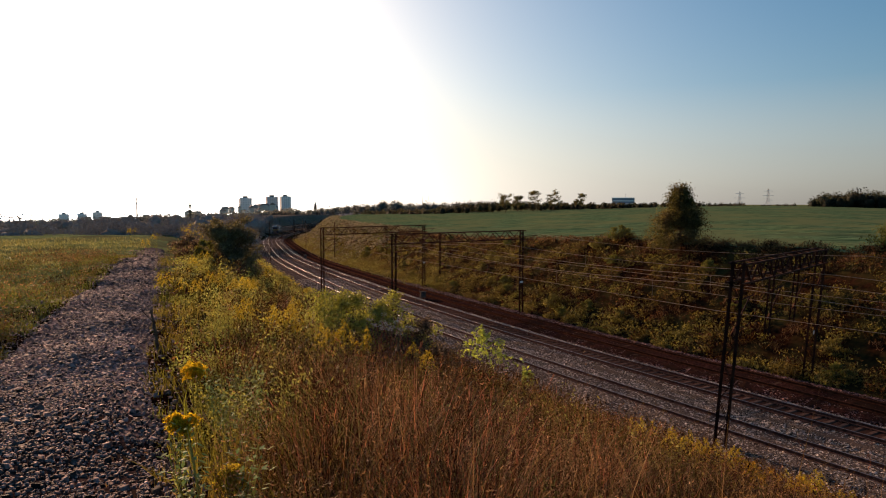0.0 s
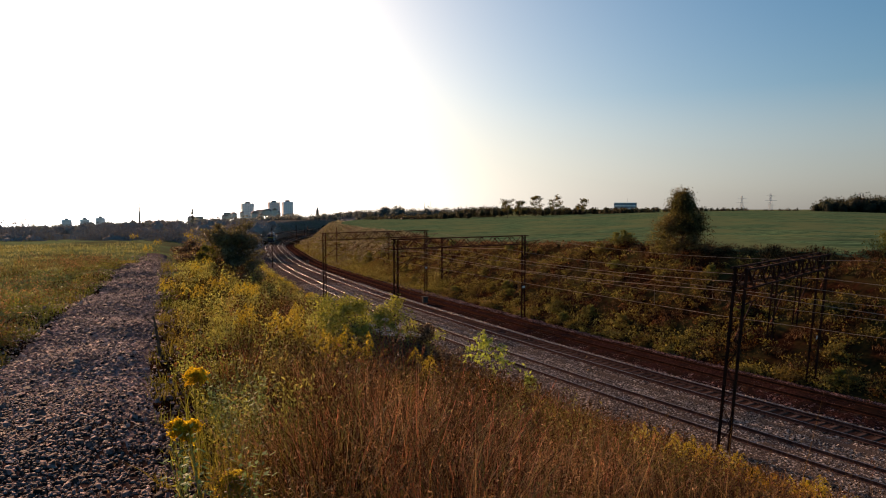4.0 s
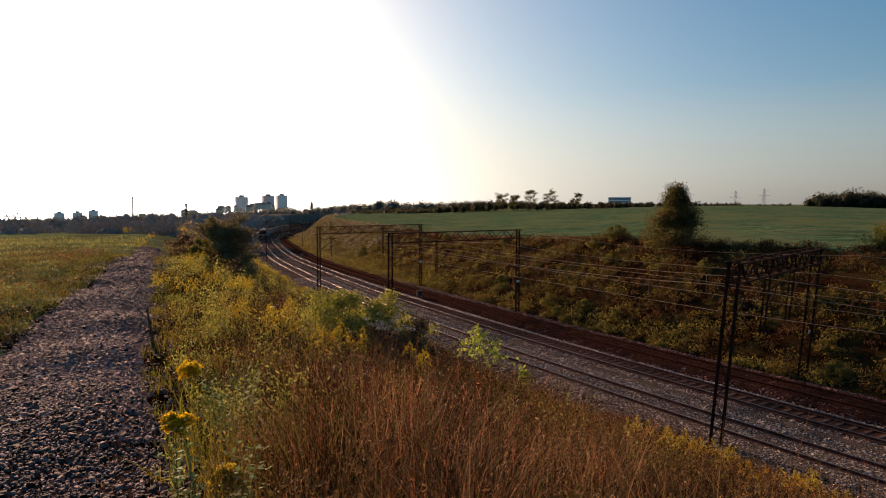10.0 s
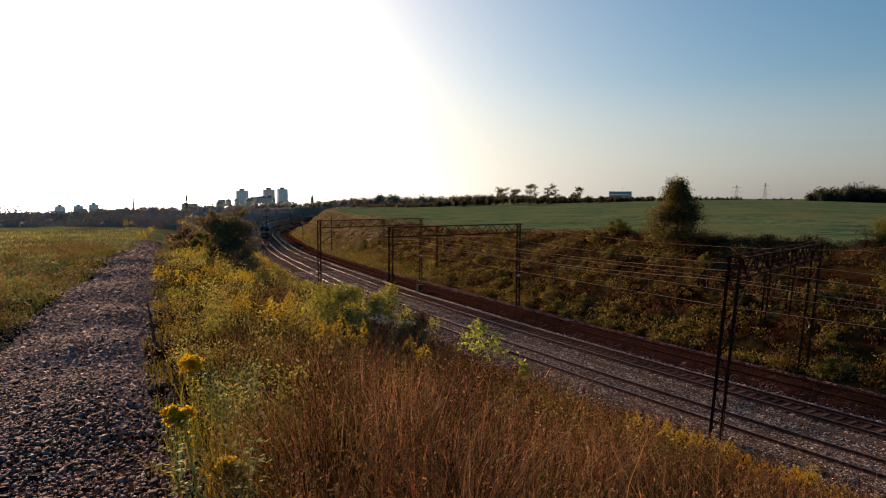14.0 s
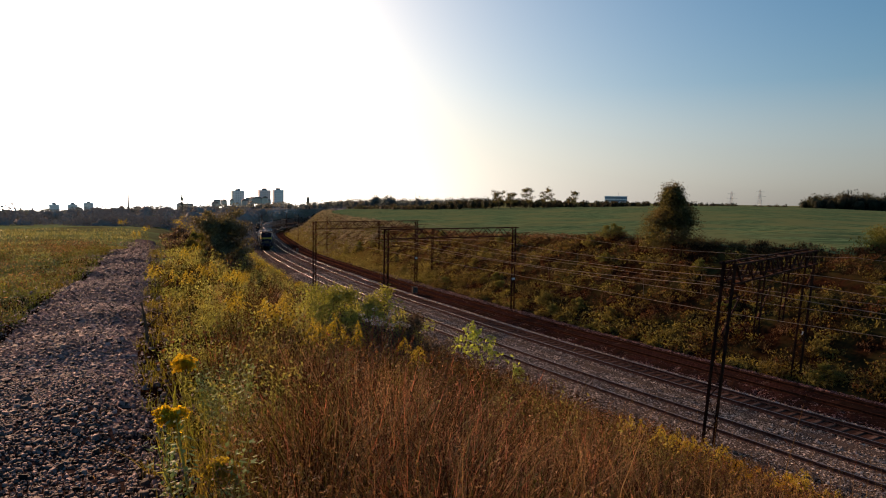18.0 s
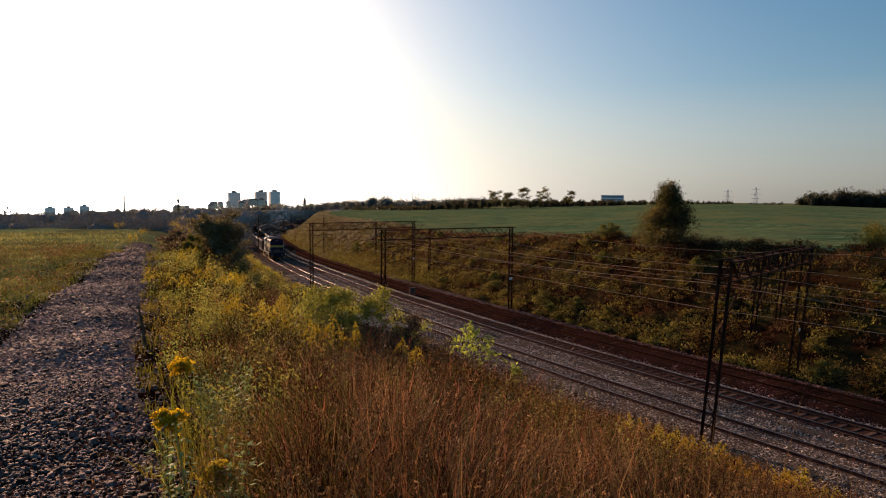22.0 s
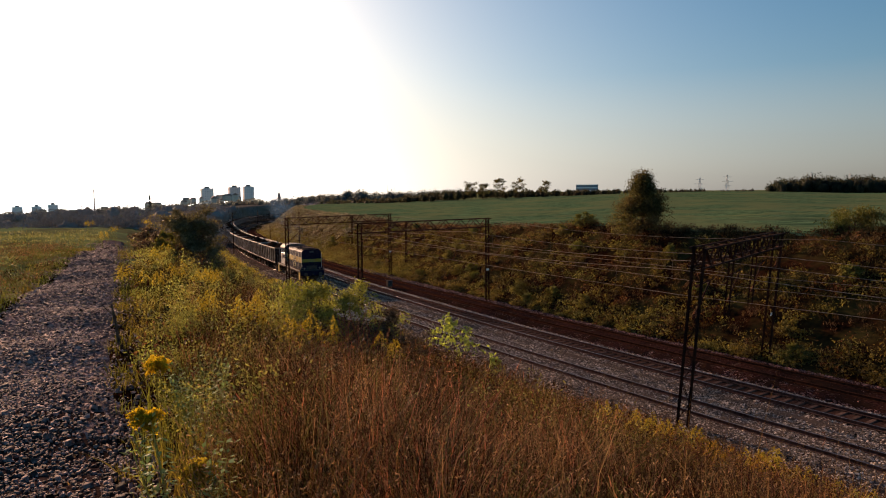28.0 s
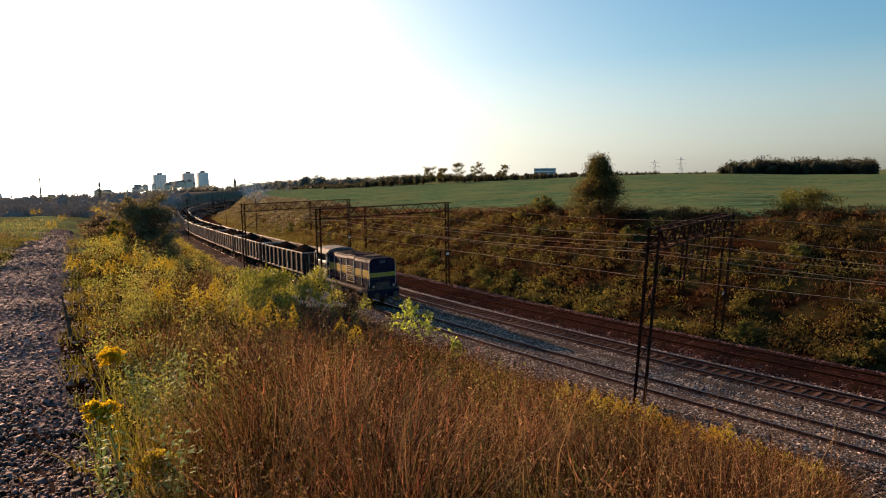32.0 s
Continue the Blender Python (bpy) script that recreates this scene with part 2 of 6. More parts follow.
def to_line(x, y):
    """Arc length and offset of many places."""
    x, y = np.asarray(x, float).ravel(), np.asarray(y, float).ravel()
    s, o = np.empty(len(x)), np.empty(len(x))
    P, S, N = LINE_P[::4], LINE_S[::4], LINE_N[::4]
    for k in range(0, len(x), 20000):
        q = slice(k, k + 20000)
        dx, dy = x[q, None] - P[None, :, 0], y[q, None] - P[None, :, 1]
        i = (dx * dx + dy * dy).argmin(1)
        r = np.arange(len(i))
        ex, ey = dx[r, i], dy[r, i]
        o[q] = ex * N[i, 0] + ey * N[i, 1]
        along = ex * N[i, 1] - ey * N[i, 0]
        s[q] = S[i] + along
        o[q] = np.where(np.abs(along) > 6, np.sign(o[q]) * np.hypot(ex, ey), o[q])
    return s, o


def smooth01(t):
    t = np.clip(t, 0, 1)
    return t * t * (3 - 2 * t)


def bumps(x, y, size, seed):
    """Cheap smooth unevenness, about -1 to 1."""
    r = np.random.RandomState(seed)
    z = np.zeros_like(x)
    for k in range(5):
        a, p, w = r.uniform(0, math.tau), r.uniform(0, math.tau), size * r.uniform(0.6, 1.6)
        z = z + np.sin((x * math.cos(a) + y * math.sin(a)) / w * math.tau + p) * 0.4
    return z


def height(x, y):
    """The lie of the land."""
    shape = np.shape(x)
    x, y = np.asarray(x, float).ravel(), np.asarray(y, float).ravel()
    s, o = to_line(x, y)
    r = np.hypot(x, y)
    # the camera's side: bank, crest with the path, then falling away
    crest = 7.8 - 3.6 * smooth01((s - 12) / 95) - 2.5 * smooth01((s - 105) / 200)
    foot = np.interp(s, FALL_S, FALL_Z)
    bank = -0.75 + foot + (o - 4.0) * (8.55 - foot) / (np.interp(s, [-30, -23, -17, -11, 12, 50, 100], [22.6, 22.7, 23.3, 23.3, 20.6, 18.0, 16.5]) - 4.0)
    soft = 0.5 * (bank + crest - np.sqrt((bank - crest) ** 2 + 0.9))
    left = np.where(o > 4, np.maximum(soft, -0.75 + foot), -0.75 + foot)
    left = left - 1.6 * smooth01((o - 29) / 22) - 2.0 * smooth01((o - 45) / 40)
    # the far side: bank up to the field
    top = np.interp(s, [-50, 3, 6, 19, 31, 48, 66, 82, 120, 180, 260, 400], [7.0, 6.6, 6.2, 6.0, 6.0, 5.0, 4.3, 3.8, 3.7, 3.0, 2.4, 2.2])
    u = -o
    rise = smooth01((u - 12.9) / 12.0) * 0.55 + np.clip((u - 12.9) / 12.0, 0, 1) * 0.45
    tan = np.where(y > 1, x / np.maximum(y, 1), np.sign(x) * 3)
    rim = np.interp(tan, [-0.2, 0.0, 0.095, 0.18, 0.316, 0.435, 0.555, 0.655, 1.3], [1.1, 4.8, 6.65, 8.4, 8.9, 8.75, 8.0, 6.8, 6.0])
    grow = np.clip((u - 25) / 270, 0, 1)
    field = top + (rim - top) * (0.35 * grow + 0.65 * grow ** 0.8)
    field = field - 9.0 * smooth01((u - 310) / 250)
    right = np.where(u < 25, -0.72 + foot + (top + 0.72 - foot) * rise, field)
    z = np.where(o > 0, left, right)
    z = np.where((o < 4) & (o > -12.9), -0.72 + foot, z)
    rough = np.where((o > 4.5) | (o < -13.5), 1.0, 0.0)
    z = z + rough * (bumps(x, y, 3.0, 4) * 0.05 + bumps(x, y, 11.0, 5) * 0.10)
    far = smooth01((r - 420) / 500)
    fall = np.interp(tan, [-0.2, -0.04, 0.1], [0.026, 0.012, 0.0]) * np.clip(r - 900, 0, None) * (y > 0)
    z = z * (1 - far) - fall + far * np.interp(tan, [-0.36, -0.2, -0.04, 0.08], [-26.0, -18.0, -8.0, -5.0])
    return z.reshape(shape)


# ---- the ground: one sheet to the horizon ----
# near-black soil: shade in the hollows between plants is put into its colour
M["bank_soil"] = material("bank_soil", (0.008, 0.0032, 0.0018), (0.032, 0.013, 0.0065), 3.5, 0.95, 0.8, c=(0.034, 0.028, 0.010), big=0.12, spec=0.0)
M["crop"] = material("crop", (0.024, 0.056, 0.027), (0.105, 0.160, 0.080), 1.1, 0.9, 0.8, c=(0.105, 0.125, 0.058), big=0.07, stretch=(0.35, 1.0, 1), low=0.38, high=0.62, bump_scale=5, spec=0.0)
M["scrub_ground"] = material("scrub_ground", (0.075, 0.062, 0.052), (0.17, 0.145, 0.12), 0.6, 0.95, 0.6, c=(0.12, 0.10, 0.07), big=0.1, spec=0.0)
M["meadow"] = material("meadow", (0.085, 0.115, 0.05), (0.17, 0.20, 0.09), 2.5, 0.95, 0.6, c=(0.10, 0.095, 0.045), big=0.08, spec=0.0)


def axis(lo, hi, near_lo, near_hi, step, grow):
    a = list(np.arange(near_lo, near_hi, step))
    d = step
    while a[-1] < hi:
        d *= grow
        a.append(a[-1] + d)
    d, b = step, []
    p = near_lo
    while p > lo:
        d *= grow
        p -= d
        b.append(p)
    return np.array(b[::-1] + a)


def build_ground():
    gx = axis(-3800, 3800, -48, 60, 0.95, 1.09)
    gy = axis(-1500, 4700, -6, 125, 0.95, 1.085)
    X, Y = np.meshgrid(gx, gy)
    Z = height(X, Y)
    nx, ny = len(gx), len(gy)
    i = np.arange(nx * ny).reshape(ny, nx)
    f = np.stack([i[:-1, :-1], i[:-1, 1:], i[1:, 1:], i[1:, :-1]], -1).reshape(-1, 4)
    v = np.c_[X.ravel(), Y.ravel(), Z.ravel()]
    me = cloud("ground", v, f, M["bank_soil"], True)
    me.materials.append(M["crop"])
    me.materials.append(M["meadow"])
    me.materials.append(M["scrub_ground"])
    c = v[f].mean(1)
    s, o = to_line(c[:, 0], c[:, 1])
    edge = np.interp(s, [150, 200], [25.5, 21.0]) + bumps(c[:, 0], c[:, 1], 6.0, 9) * 0.7
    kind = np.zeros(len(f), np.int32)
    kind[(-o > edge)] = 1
    kind[(o > 27.0) & (c[:, 1] > 12)] = 2
    kind[(o > 5) & (s > 165)] = 3
    ax, ay = np.array([-1.67, 0.0]), np.array([-0.352, 0.936])
    side = (c[:, 0] - ax[0]) * ay[1] - (c[:, 1] - ax[1]) * ay[0]
    kind[(side < -1.3) & (o > 5) & (c[:, 1] < 90)] = 2
    along = (c[:, 0] - ax[0]) * ay[0] + (c[:, 1] - ax[1]) * ay[1]
    kind[(along > 23) & (side < 1.4) & (o > 5)] = 2
    kind[np.hypot(c[:, 0], c[:, 1]) > 600] = 2
    me.polygons.foreach_set("material_index", kind)
    tagged(new("ground", me), "grassy railway cutting beside a wide green field", "ground", kind="structure")


build_ground()


def strip(name, s0, s1, step, section, mat, label, category):
    """A band along the line; section gives (offset, height) pairs at each s, upper side only."""
    v, f, n = [], [], None
    ss = np.arange(s0, s1 + 0.01, step)
    for s in ss:
        sec = section(s)
        n = len(sec)
        v += [tuple(on_line(s, o, z)) for o, z in sec]
    for a in range(len(ss) - 1):
        for b in range(n - 1):
            f.append((a * n + b, a * n + b + 1, (a + 1) * n + b + 1, (a + 1) * n + b))
    me = bpy.data.meshes.new(name)
    me.from_pydata(v, [], f)
    me.materials.append(mat)
    me.update()
    return tagged(new(name, me), label, category, kind="structure")


def bed(s):
    r = random.Random(int(s * 10))
    j = lambda k: r.uniform(-k, k)
    a, b = middle_o(s), far_o(s)
    return [(3.5 + j(.15), -0.78), (2.6 + j(.1), -0.42 + j(.03)), (1.9, -0.17 + j(.02)), (0.9, -0.165 + j(.012)), (0, -0.165 + j(.012)), (-0.9, -0.165), (-1.7, -0.17 + j(.02)),
            (a / 2, -0.30 + j(.03)), (a + 1.7, -0.2 + j(.02)), (a + .95, -0.2), (a + .74, -0.27), (a - .74, -0.27), (a - .95, -0.2), (a - 1.6, -0.22 + j(.02)), (a - 2.3 + j(.1), -0.52)]


def old_bed(s):
    r = random.Random(int(s * 10) + 7)
    j = lambda k: r.uniform(-k, k)
    a, b = middle_o(s), far_o(s)
    return [(a - 2.2 + j(.1), -0.50 + j(.03)), (b + 1.7, -0.36 + j(.04)), (b + .8, -0.30 + j(.02)), (b - .8, -0.30 + j(.02)), (b - 1.8, -0.36 + j(.04)), (b - 2.8 + j(.2), -0.62), (b - 3.6, -0.80)]


strip("track_bed", -70, 560, 0.5, bed, M["ballast"], "grey crushed-stone ballast under two railway tracks", "ballast")
strip("stained_bed", -70, 300, 0.5, lambda s: [(middle_o(s) + .73, -0.228), (middle_o(s), -0.216), (middle_o(s) - .73, -0.228)], M["stained_ballast"], "oil-stained brown ballast between the middle rails", "ballast")
strip("old_track_bed", -70, 250, 0.5, old_bed, M["ballast_rusty"], "rust-brown old ballast under a disused track", "ballast")

RAIL = [(-0.07, -0.17), (0.07, -0.17), (0.07, -0.15), (0.012, -0.13), (0.012, -0.04), (0.036, -0.03), (0.036, -0.004), (-0.036, -0.004), (-0.036, -0.03), (-0.012, -0.04), (-0.012, -0.13), (-0.07, -0.15)]
CAP = [(-0.033, -0.003), (0.033, -0.003), (0.030, 0.0), (-0.030, 0.0)]


def track(offset, label, worn, sleeper_mat, drop, s0, s1, near):
    t = new("railway_track")
    tagged(t, label, "railway track", "parallel railway tracks")
    for side in (-0.7535, 0.7535):
        rings = [(on_line(s, offset(s) + side, drop), on_line(s, 1) - on_line(s, 0), (0, 0, 1)) for s in np.arange(s0, s1, 1.5)]
        rail = part("rail", Shape().sweep(RAIL, rings), M["rail_worn"] if worn else M["rail_rust"], t, "long steel rail")
        if worn:
            part("running_surface", Shape().sweep(CAP, rings), M["rail_top"], rail, "bright worn rail head")
    me = Shape().soft_box((0, 0, 0), (2.5, 0.24, 0.18), 0.03).mesh("sleeper", sleeper_mat)
    fix_normals(me)
    rest = Shape()
    for k, s in enumerate(np.arange(s0 + 0.3, min(s1, 260), 0.62)):
        p, a = on_line(s, offset(s), drop - 0.283), heading(s)
        m = Matrix.Translation(p) @ Matrix.Rotation(a, 4, "Z")
        if near[0] < s < near[1]:
            part("sleeper", me, None, t, m=m)
        else:
            rest.box((0, 0, 0), (2.5, 0.24, 0.18), m)
    tagged(part("far_sleeper", rest, sleeper_mat, t), kind="stuff")
    return t


track(lambda s: 0.0, "busy track with bright rails on concrete sleepers", True, M["concrete"], 0.0, -70, 560, (-20, 66))
track(middle_o, "busy track with brown rails on rust-stained concrete sleepers", True, M["stained_concrete"], 0.0, -70, 560, (-18, 66))
track(far_o, "disused rusty track on dark wooden sleepers", False, M["old_wood"], -0.12, -70, 250, (-16, 52))


# ---- overhead line: gantries, poles, wires ----
def lattice_mast(parent, m, h, wide=0.46, leg=0.09, name="mast"):
    """Two channel legs with zigzag lacing."""
    mast = part(name, Shape().box((0, 0, -0.80), (wide + 0.3, 0.6, 0.5), m), M["old_wood"], parent, "dark weathered footing block")
    for sx in (-1, 1):
        sh = Shape()
        for dy in (-0.04, 0.04):
            sh.box((sx * wide / 2, dy, h / 2 - 0.35), (leg, 0.02, h + 0.7), m)
        sh.box((sx * wide / 2 + sx * 0.045, 0, h / 2 - 0.35), (0.02, 0.08, h + 0.7), m)
        part("leg", sh, M["mast_steel"], mast)
    n = int(h / 0.75)
    for k in range(n):
        z0, z1 = h * k / n, h * (k + 1) / n
        a, b = (-wide / 2, wide / 2) if k % 2 else (wide / 2, -wide / 2)
        for dy in (-0.055, 0.055):
            part("lacing_bar", Shape().bar(m @ Vector((a, dy, z0)), m @ Vector((b, dy, z1)), 0.035, 0.014), M["mast_steel"], mast)
        if k % 3 == 0:
            part("tie_plate", Shape().bar(m @ Vector((-wide / 2, 0.05, z0 + 0.05)), m @ Vector((wide / 2, 0.05, z0 + 0.05)), 0.05, 0.014), M["mast_steel"], mast)
    return mast


def bracket(parent, m, reach, z, name="bracket"):
    """A cantilever arm: top tube, strut, steady arm and insulators, reaching along +x from a post."""
    sh = Shape()
    sh.rod(m @ Vector((0, 0, z)), m @ Vector((reach, 0, z + 0.10)), 0.032)
    sh.rod(m @ Vector((0, 0, z - 1.35)), m @ Vector((reach * 0.8, 0, z + 0.05)), 0.032)
    sh.rod(m @ Vector((0.15, 0, z - 1.2)), m @ Vector((reach * 0.98, 0, z - 1.15)), 0.022)
    b = part(name, sh, M["mast_steel"], parent)
    for zz in (z, z - 1.35):
        up = 0.06 if zz < z else 0.0
        ins = Shape().rod(m @ Vector((0.08, 0, zz + 0.01)), m @ Vector((0.36, 0, zz + 0.01 + 4 * up)), 0.035, 6)
        for k in range(4):
            ins.rod(m @ Vector((0.10 + k * 0.07, 0, zz + 0.01 + k * up)), m @ Vector((0.13 + k * 0.07, 0, zz + 0.01 + (k + 0.45) * up)), 0.075, 8)
        part("insulator", ins, M["insulator"], b, "brown ribbed insulator")
    return b


def gantry(s, o_near, o_far, h, drops, label, wide=0.46, deep=0.85, yaw=0.0, turn=0.0, lean=0.0):
    """A portal across the tracks: two lattice masts, a truss beam, drop posts with arms."""
    g = new("catenary_gantry")
    tagged(g, label, "gantry", "overhead line gantries")
    a, b = on_line(s, o_near), on_line(s + yaw, o_far)
    x = (b - a)
    span = x.length
    ang = math.atan2(x.y, x.x)
    # an old portal that has settled leans a little along the line
    m = Matrix.Translation(a) @ Matrix.Rotation(radians(lean), 4, Vector((0.449, 0.893, 0))) @ Matrix.Rotation(ang, 4, "Z")
    spin = Matrix.Rotation(radians(turn), 4, "Z")
    lattice_mast(g, m @ spin, h, wide)
    lattice_mast(g, m @ Matrix.Translation((span, 0, 0)) @ spin, h, wide)
    beam = Shape()
    z1, z0 = h - 0.06, h - deep
    w = 0.30
    for y in (-w, w):
        for z in (z0, z1):
            beam.bar(m @ Vector((-0.3, y, z)), m @ Vector((span + 0.3, y, z)), 0.07, 0.07)
    chord = part("beam", beam, M["mast_steel"], g, "rusty steel truss beam")
    n = max(8, int(span / 0.85))
    for k in range(n):
        x0, x1 = span * k / n, span * (k + 1) / n
        for y in (-w, w):
            if k % 2:
                part("diagonal", Shape().bar(m @ Vector((x0, y, z0)), m @ Vector((x1, y, z1)), 0.05, 0.05), M["mast_steel"], chord)
            else:
                part("diagonal", Shape().bar(m @ Vector((x0, y, z1)), m @ Vector((x1, y, z0)), 0.05, 0.05), M["mast_steel"], chord)
        for z in (z0, z1):
            part("cross_bar", Shape().bar(m @ Vector((x0, -w, z)), m @ Vector((x1, w, z)) if k % 2 else m @ Vector((x0, w, z)), 0.04, 0.03), M["mast_steel"], chord)
    for o in drops:
        d = o_near - o
        t = (d / (o_near - o_far)) * span
        sh = Shape()
        for dy in (-0.10, 0.10):
            sh.box((t, dy, (h + 3.7) / 2), (0.05, 0.04, h - 3.7), m)
            sh.box((t + 0.03, dy, (h + 3.7) / 2), (0.012, 0.075, h - 3.7), m)
        for k in range(6):
            sh.box((t, 0, 3.9 + k * 0.6), (0.03, 0.20, 0.05), m)
        p = part("drop_post", sh, M["mast_steel"], g, "hanging double-channel post")
        bracket(p, m @ Matrix.Translation((t, 0, 0)), 2.3, 5.75)
    bracket(g, m, 2.6, 5.75)
    bracket(g, m @ Matrix.Translation((span, 0, 0)), 2.0, 6.6)
    part("white_plate", Shape().soft_box((span - 0.05, -0.10, 2.4), (0.34, 0.03, 0.18), 0.005), M["white_plate"], g, "small white plate", m=m)
    return g


gantry(-4.5, 2.15, -13.0, 7.42, (-3.0, -7.6), "rusty steel lattice portal spanning three tracks", yaw=5.35, turn=80, lean=3.8)
gantry(27.0, 2.3, -11.3, 7.25, (-2.2,), "rusty steel lattice portal spanning three tracks", yaw=2.0, wide=0.36)
gantry(49.5, 2.3, -11.8, 7.2, (-6.2,), "rusty steel lattice portal in the curve", yaw=5.0, wide=0.36)


def pole(s, o, h, side, label):
    p = new("catenary_pole")
    tagged(p, label, "pole", "overhead line poles")
    b = on_line(s, o, -0.6)
    m = Matrix.Translation(b) @ Matrix.Rotation(heading(s) + (0 if side < 0 else math.pi), 4, "Z")
    sh = Shape()
    for dy in (-0.10, 0.10):
        sh.box((0, dy, h / 2 + 0.3), (0.14, 0.05, h + 0.6), m)
    for k in range(int(h / 0.8)):
        sh.box((0, 0, 0.5 + k * 0.8), (0.10, 0.22, 0.08), m)
    part("post", sh, M["mast_steel"], p)
    part("footing", Shape().box((0, 0, 0.05), (0.7, 0.7, 0.5), m), M["concrete"], p)
    bracket(p, m, 2.4, 6.3)
    return p


for s, o, side in ((109, -10.8, -1), (104, 2.1, 1), (163.5, 2.1, 1), (158, -9.8, -1), (212, -9.6, -1), (216, 2.2, 1), (264, -9.4, -1), (268, 2.2, 1), (318, -9.4, -1), (322, 2.2, 1)):
    pole(s, o, 7.4, side, "rusty steel overhead line pole beside the track")


def strand(pts, r):
    """One continuous round wire through the points."""
    d = (pts[-1] - pts[0]).normalized()
    u = d.cross(Vector((0, 0, 1))).normalized()
    return Shape().sweep([(r, 0), (0, r), (-r, 0), (0, -r)], [(p, u, (0, 0, 1)) for p in pts])


def wires():
    spans = [-75, -2.5, 28, 52, 106, 161, 214, 266, 320, 380]
    for name, off in (("near", lambda s: 0.0), ("middle", middle_o), ("far", far_o)):
        w = new("overhead_wire")
        tagged(w, "thin copper contact wire and sagging carrier cable", "wire", "overhead line wires")
        for a, b in zip(spans[:-1], spans[1:]):
            pts = []
            for k in range(9):
                t = k / 8
                s = a + (b - a) * t
                lat = off(a) * (1 - t) + off(b) * t
                base = on_line(a, lat) * (1 - t) + on_line(b, lat) * t
                zc = base.z + 6.1 - (b - a) * 0.012 * 4 * t * (1 - t)
                pts.append((Vector((base.x, base.y, zc)), Vector((base.x, base.y, base.z + 4.95))))
            carrier = strand([p[0] for p in pts], 0.012)
            contact = strand([p[1] for p in pts], 0.010)
            for p in pts[1:-1:2]:
                part("dropper", Shape().rod(p[0], p[1], 0.006, 3), M["wire"], w)
            part("carrier_cable", carrier, M["wire"], w)
            part("contact_wire", contact, M["wire"], w)
    w = new("feeder_cable")
    tagged(w, "feeder cable hung along the far side of the line", "wire", "overhead line wires")
    sh = Shape()
    for a, b in zip(spans[:-1], spans[1:]):
        pts = [on_line(a, -12.6) * (1 - k / 8) + on_line(b, -12.6) * (k / 8) + Vector((0, 0, 6.9 - (b - a) * 0.016 * 4 * (k / 8) * (1 - k / 8))) for k in range(9)]
        for p, q in zip(pts[:-1], pts[1:]):
            sh.rod(p, q, 0.012, 4)
    part("cable", sh, M["wire"], w)


wires()


# ---- the train ----
M["navy"] = material("navy", (0.014, 0.009, 0.024), (0.026, 0.018, 0.044), 2.5, 0.6, 0.05, c=(0.034, 0.022, 0.032), big=0.5, spec=0.03)
M["yellow"] = material("yellow", (0.38, 0.235, 0.03), (0.50, 0.33, 0.055), 3, 0.5, 0.05, spec=0.15, c=(0.42, 0.30, 0.08), big=0.4)
M["loco_grey"] = material("loco_grey", (0.07, 0.062, 0.062), (0.16, 0.145, 0.14), 3, 0.65, 0.15, spec=0.1, c=(0.16, 0.13, 0.11), big=0.5)
M["sooty_roof"] = material("sooty_roof", (0.018, 0.014, 0.018), (0.05, 0.040, 0.042), 3, 0.8, 0.2, spec=0.0, c=(0.065, 0.052, 0.048), big=0.5)
M["louvre_yellow"] = material("louvre_yellow", (0.50, 0.38, 0.16), (0.62, 0.50, 0.26), 3, 0.55, 0.05, spec=0.1)
M["cab_cream"] = material("cab_cream", (0.66, 0.62, 0.56), (0.80, 0.76, 0.70), 3, 0.45, 0.08, c=(0.34, 0.28, 0.23), big=0.5, spec=0.4)
M["underframe"] = material("underframe", (0.05, 0.042, 0.038), (0.11, 0.09, 0.08), 4, 0.75, 0.3, c=(0.13, 0.09, 0.065), big=0.4)
M["wheel_steel"] = material("wheel_steel", (0.14, 0.11, 0.10), (0.22, 0.18, 0.16), 5, 0.5, 0.2, metal=0.8)
M["rail_white"] = material("rail_white", (0.52, 0.49, 0.44), (0.64, 0.61, 0.55), 5, 0.5, 0.0)
M["wagon_paint"] = material("wagon_paint", (0.022, 0.014, 0.012), (0.055, 0.036, 0.031), 2.2, 0.8, 0.2, c=(0.06, 0.032, 0.022), big=0.4, rand=0.3, spec=0.03)
M["wagon_rib"] = material("wagon_rib", (0.22, 0.18, 0.16), (0.36, 0.31, 0.28), 3, 0.7, 0.15, c=(0.17, 0.12, 0.095), big=0.5, rand=0.2, spec=0.1)
M["coal"] = material("coal", (0.004, 0.003, 0.0025), (0.016, 0.011, 0.009), 5, 0.85, 1.0, c=(0.02, 0.013, 0.009), big=0.25)
M["window"] = glass("window", (0.02, 0.022, 0.025))
M["lamp_lens"] = bpy.data.materials.new("lamp_lens")
M["lamp_lens"].use_nodes = True
M["lamp_lens"].node_tree.nodes["Principled BSDF"].inputs["Base Color"].default_value = (0.10, 0.10, 0.10, 1)
M["lamp_lens"].node_tree.nodes["Principled BSDF"].inputs["Roughness"].default_value = 0.15
M["lamp_lens"].node_tree.nodes["Principled BSDF"].inputs["Emission Color"].default_value = (1.0, 0.93, 0.82, 1)
M["lamp_lens"].node_tree.nodes["Principled BSDF"].inputs["Emission Strength"].default_value = 0.04


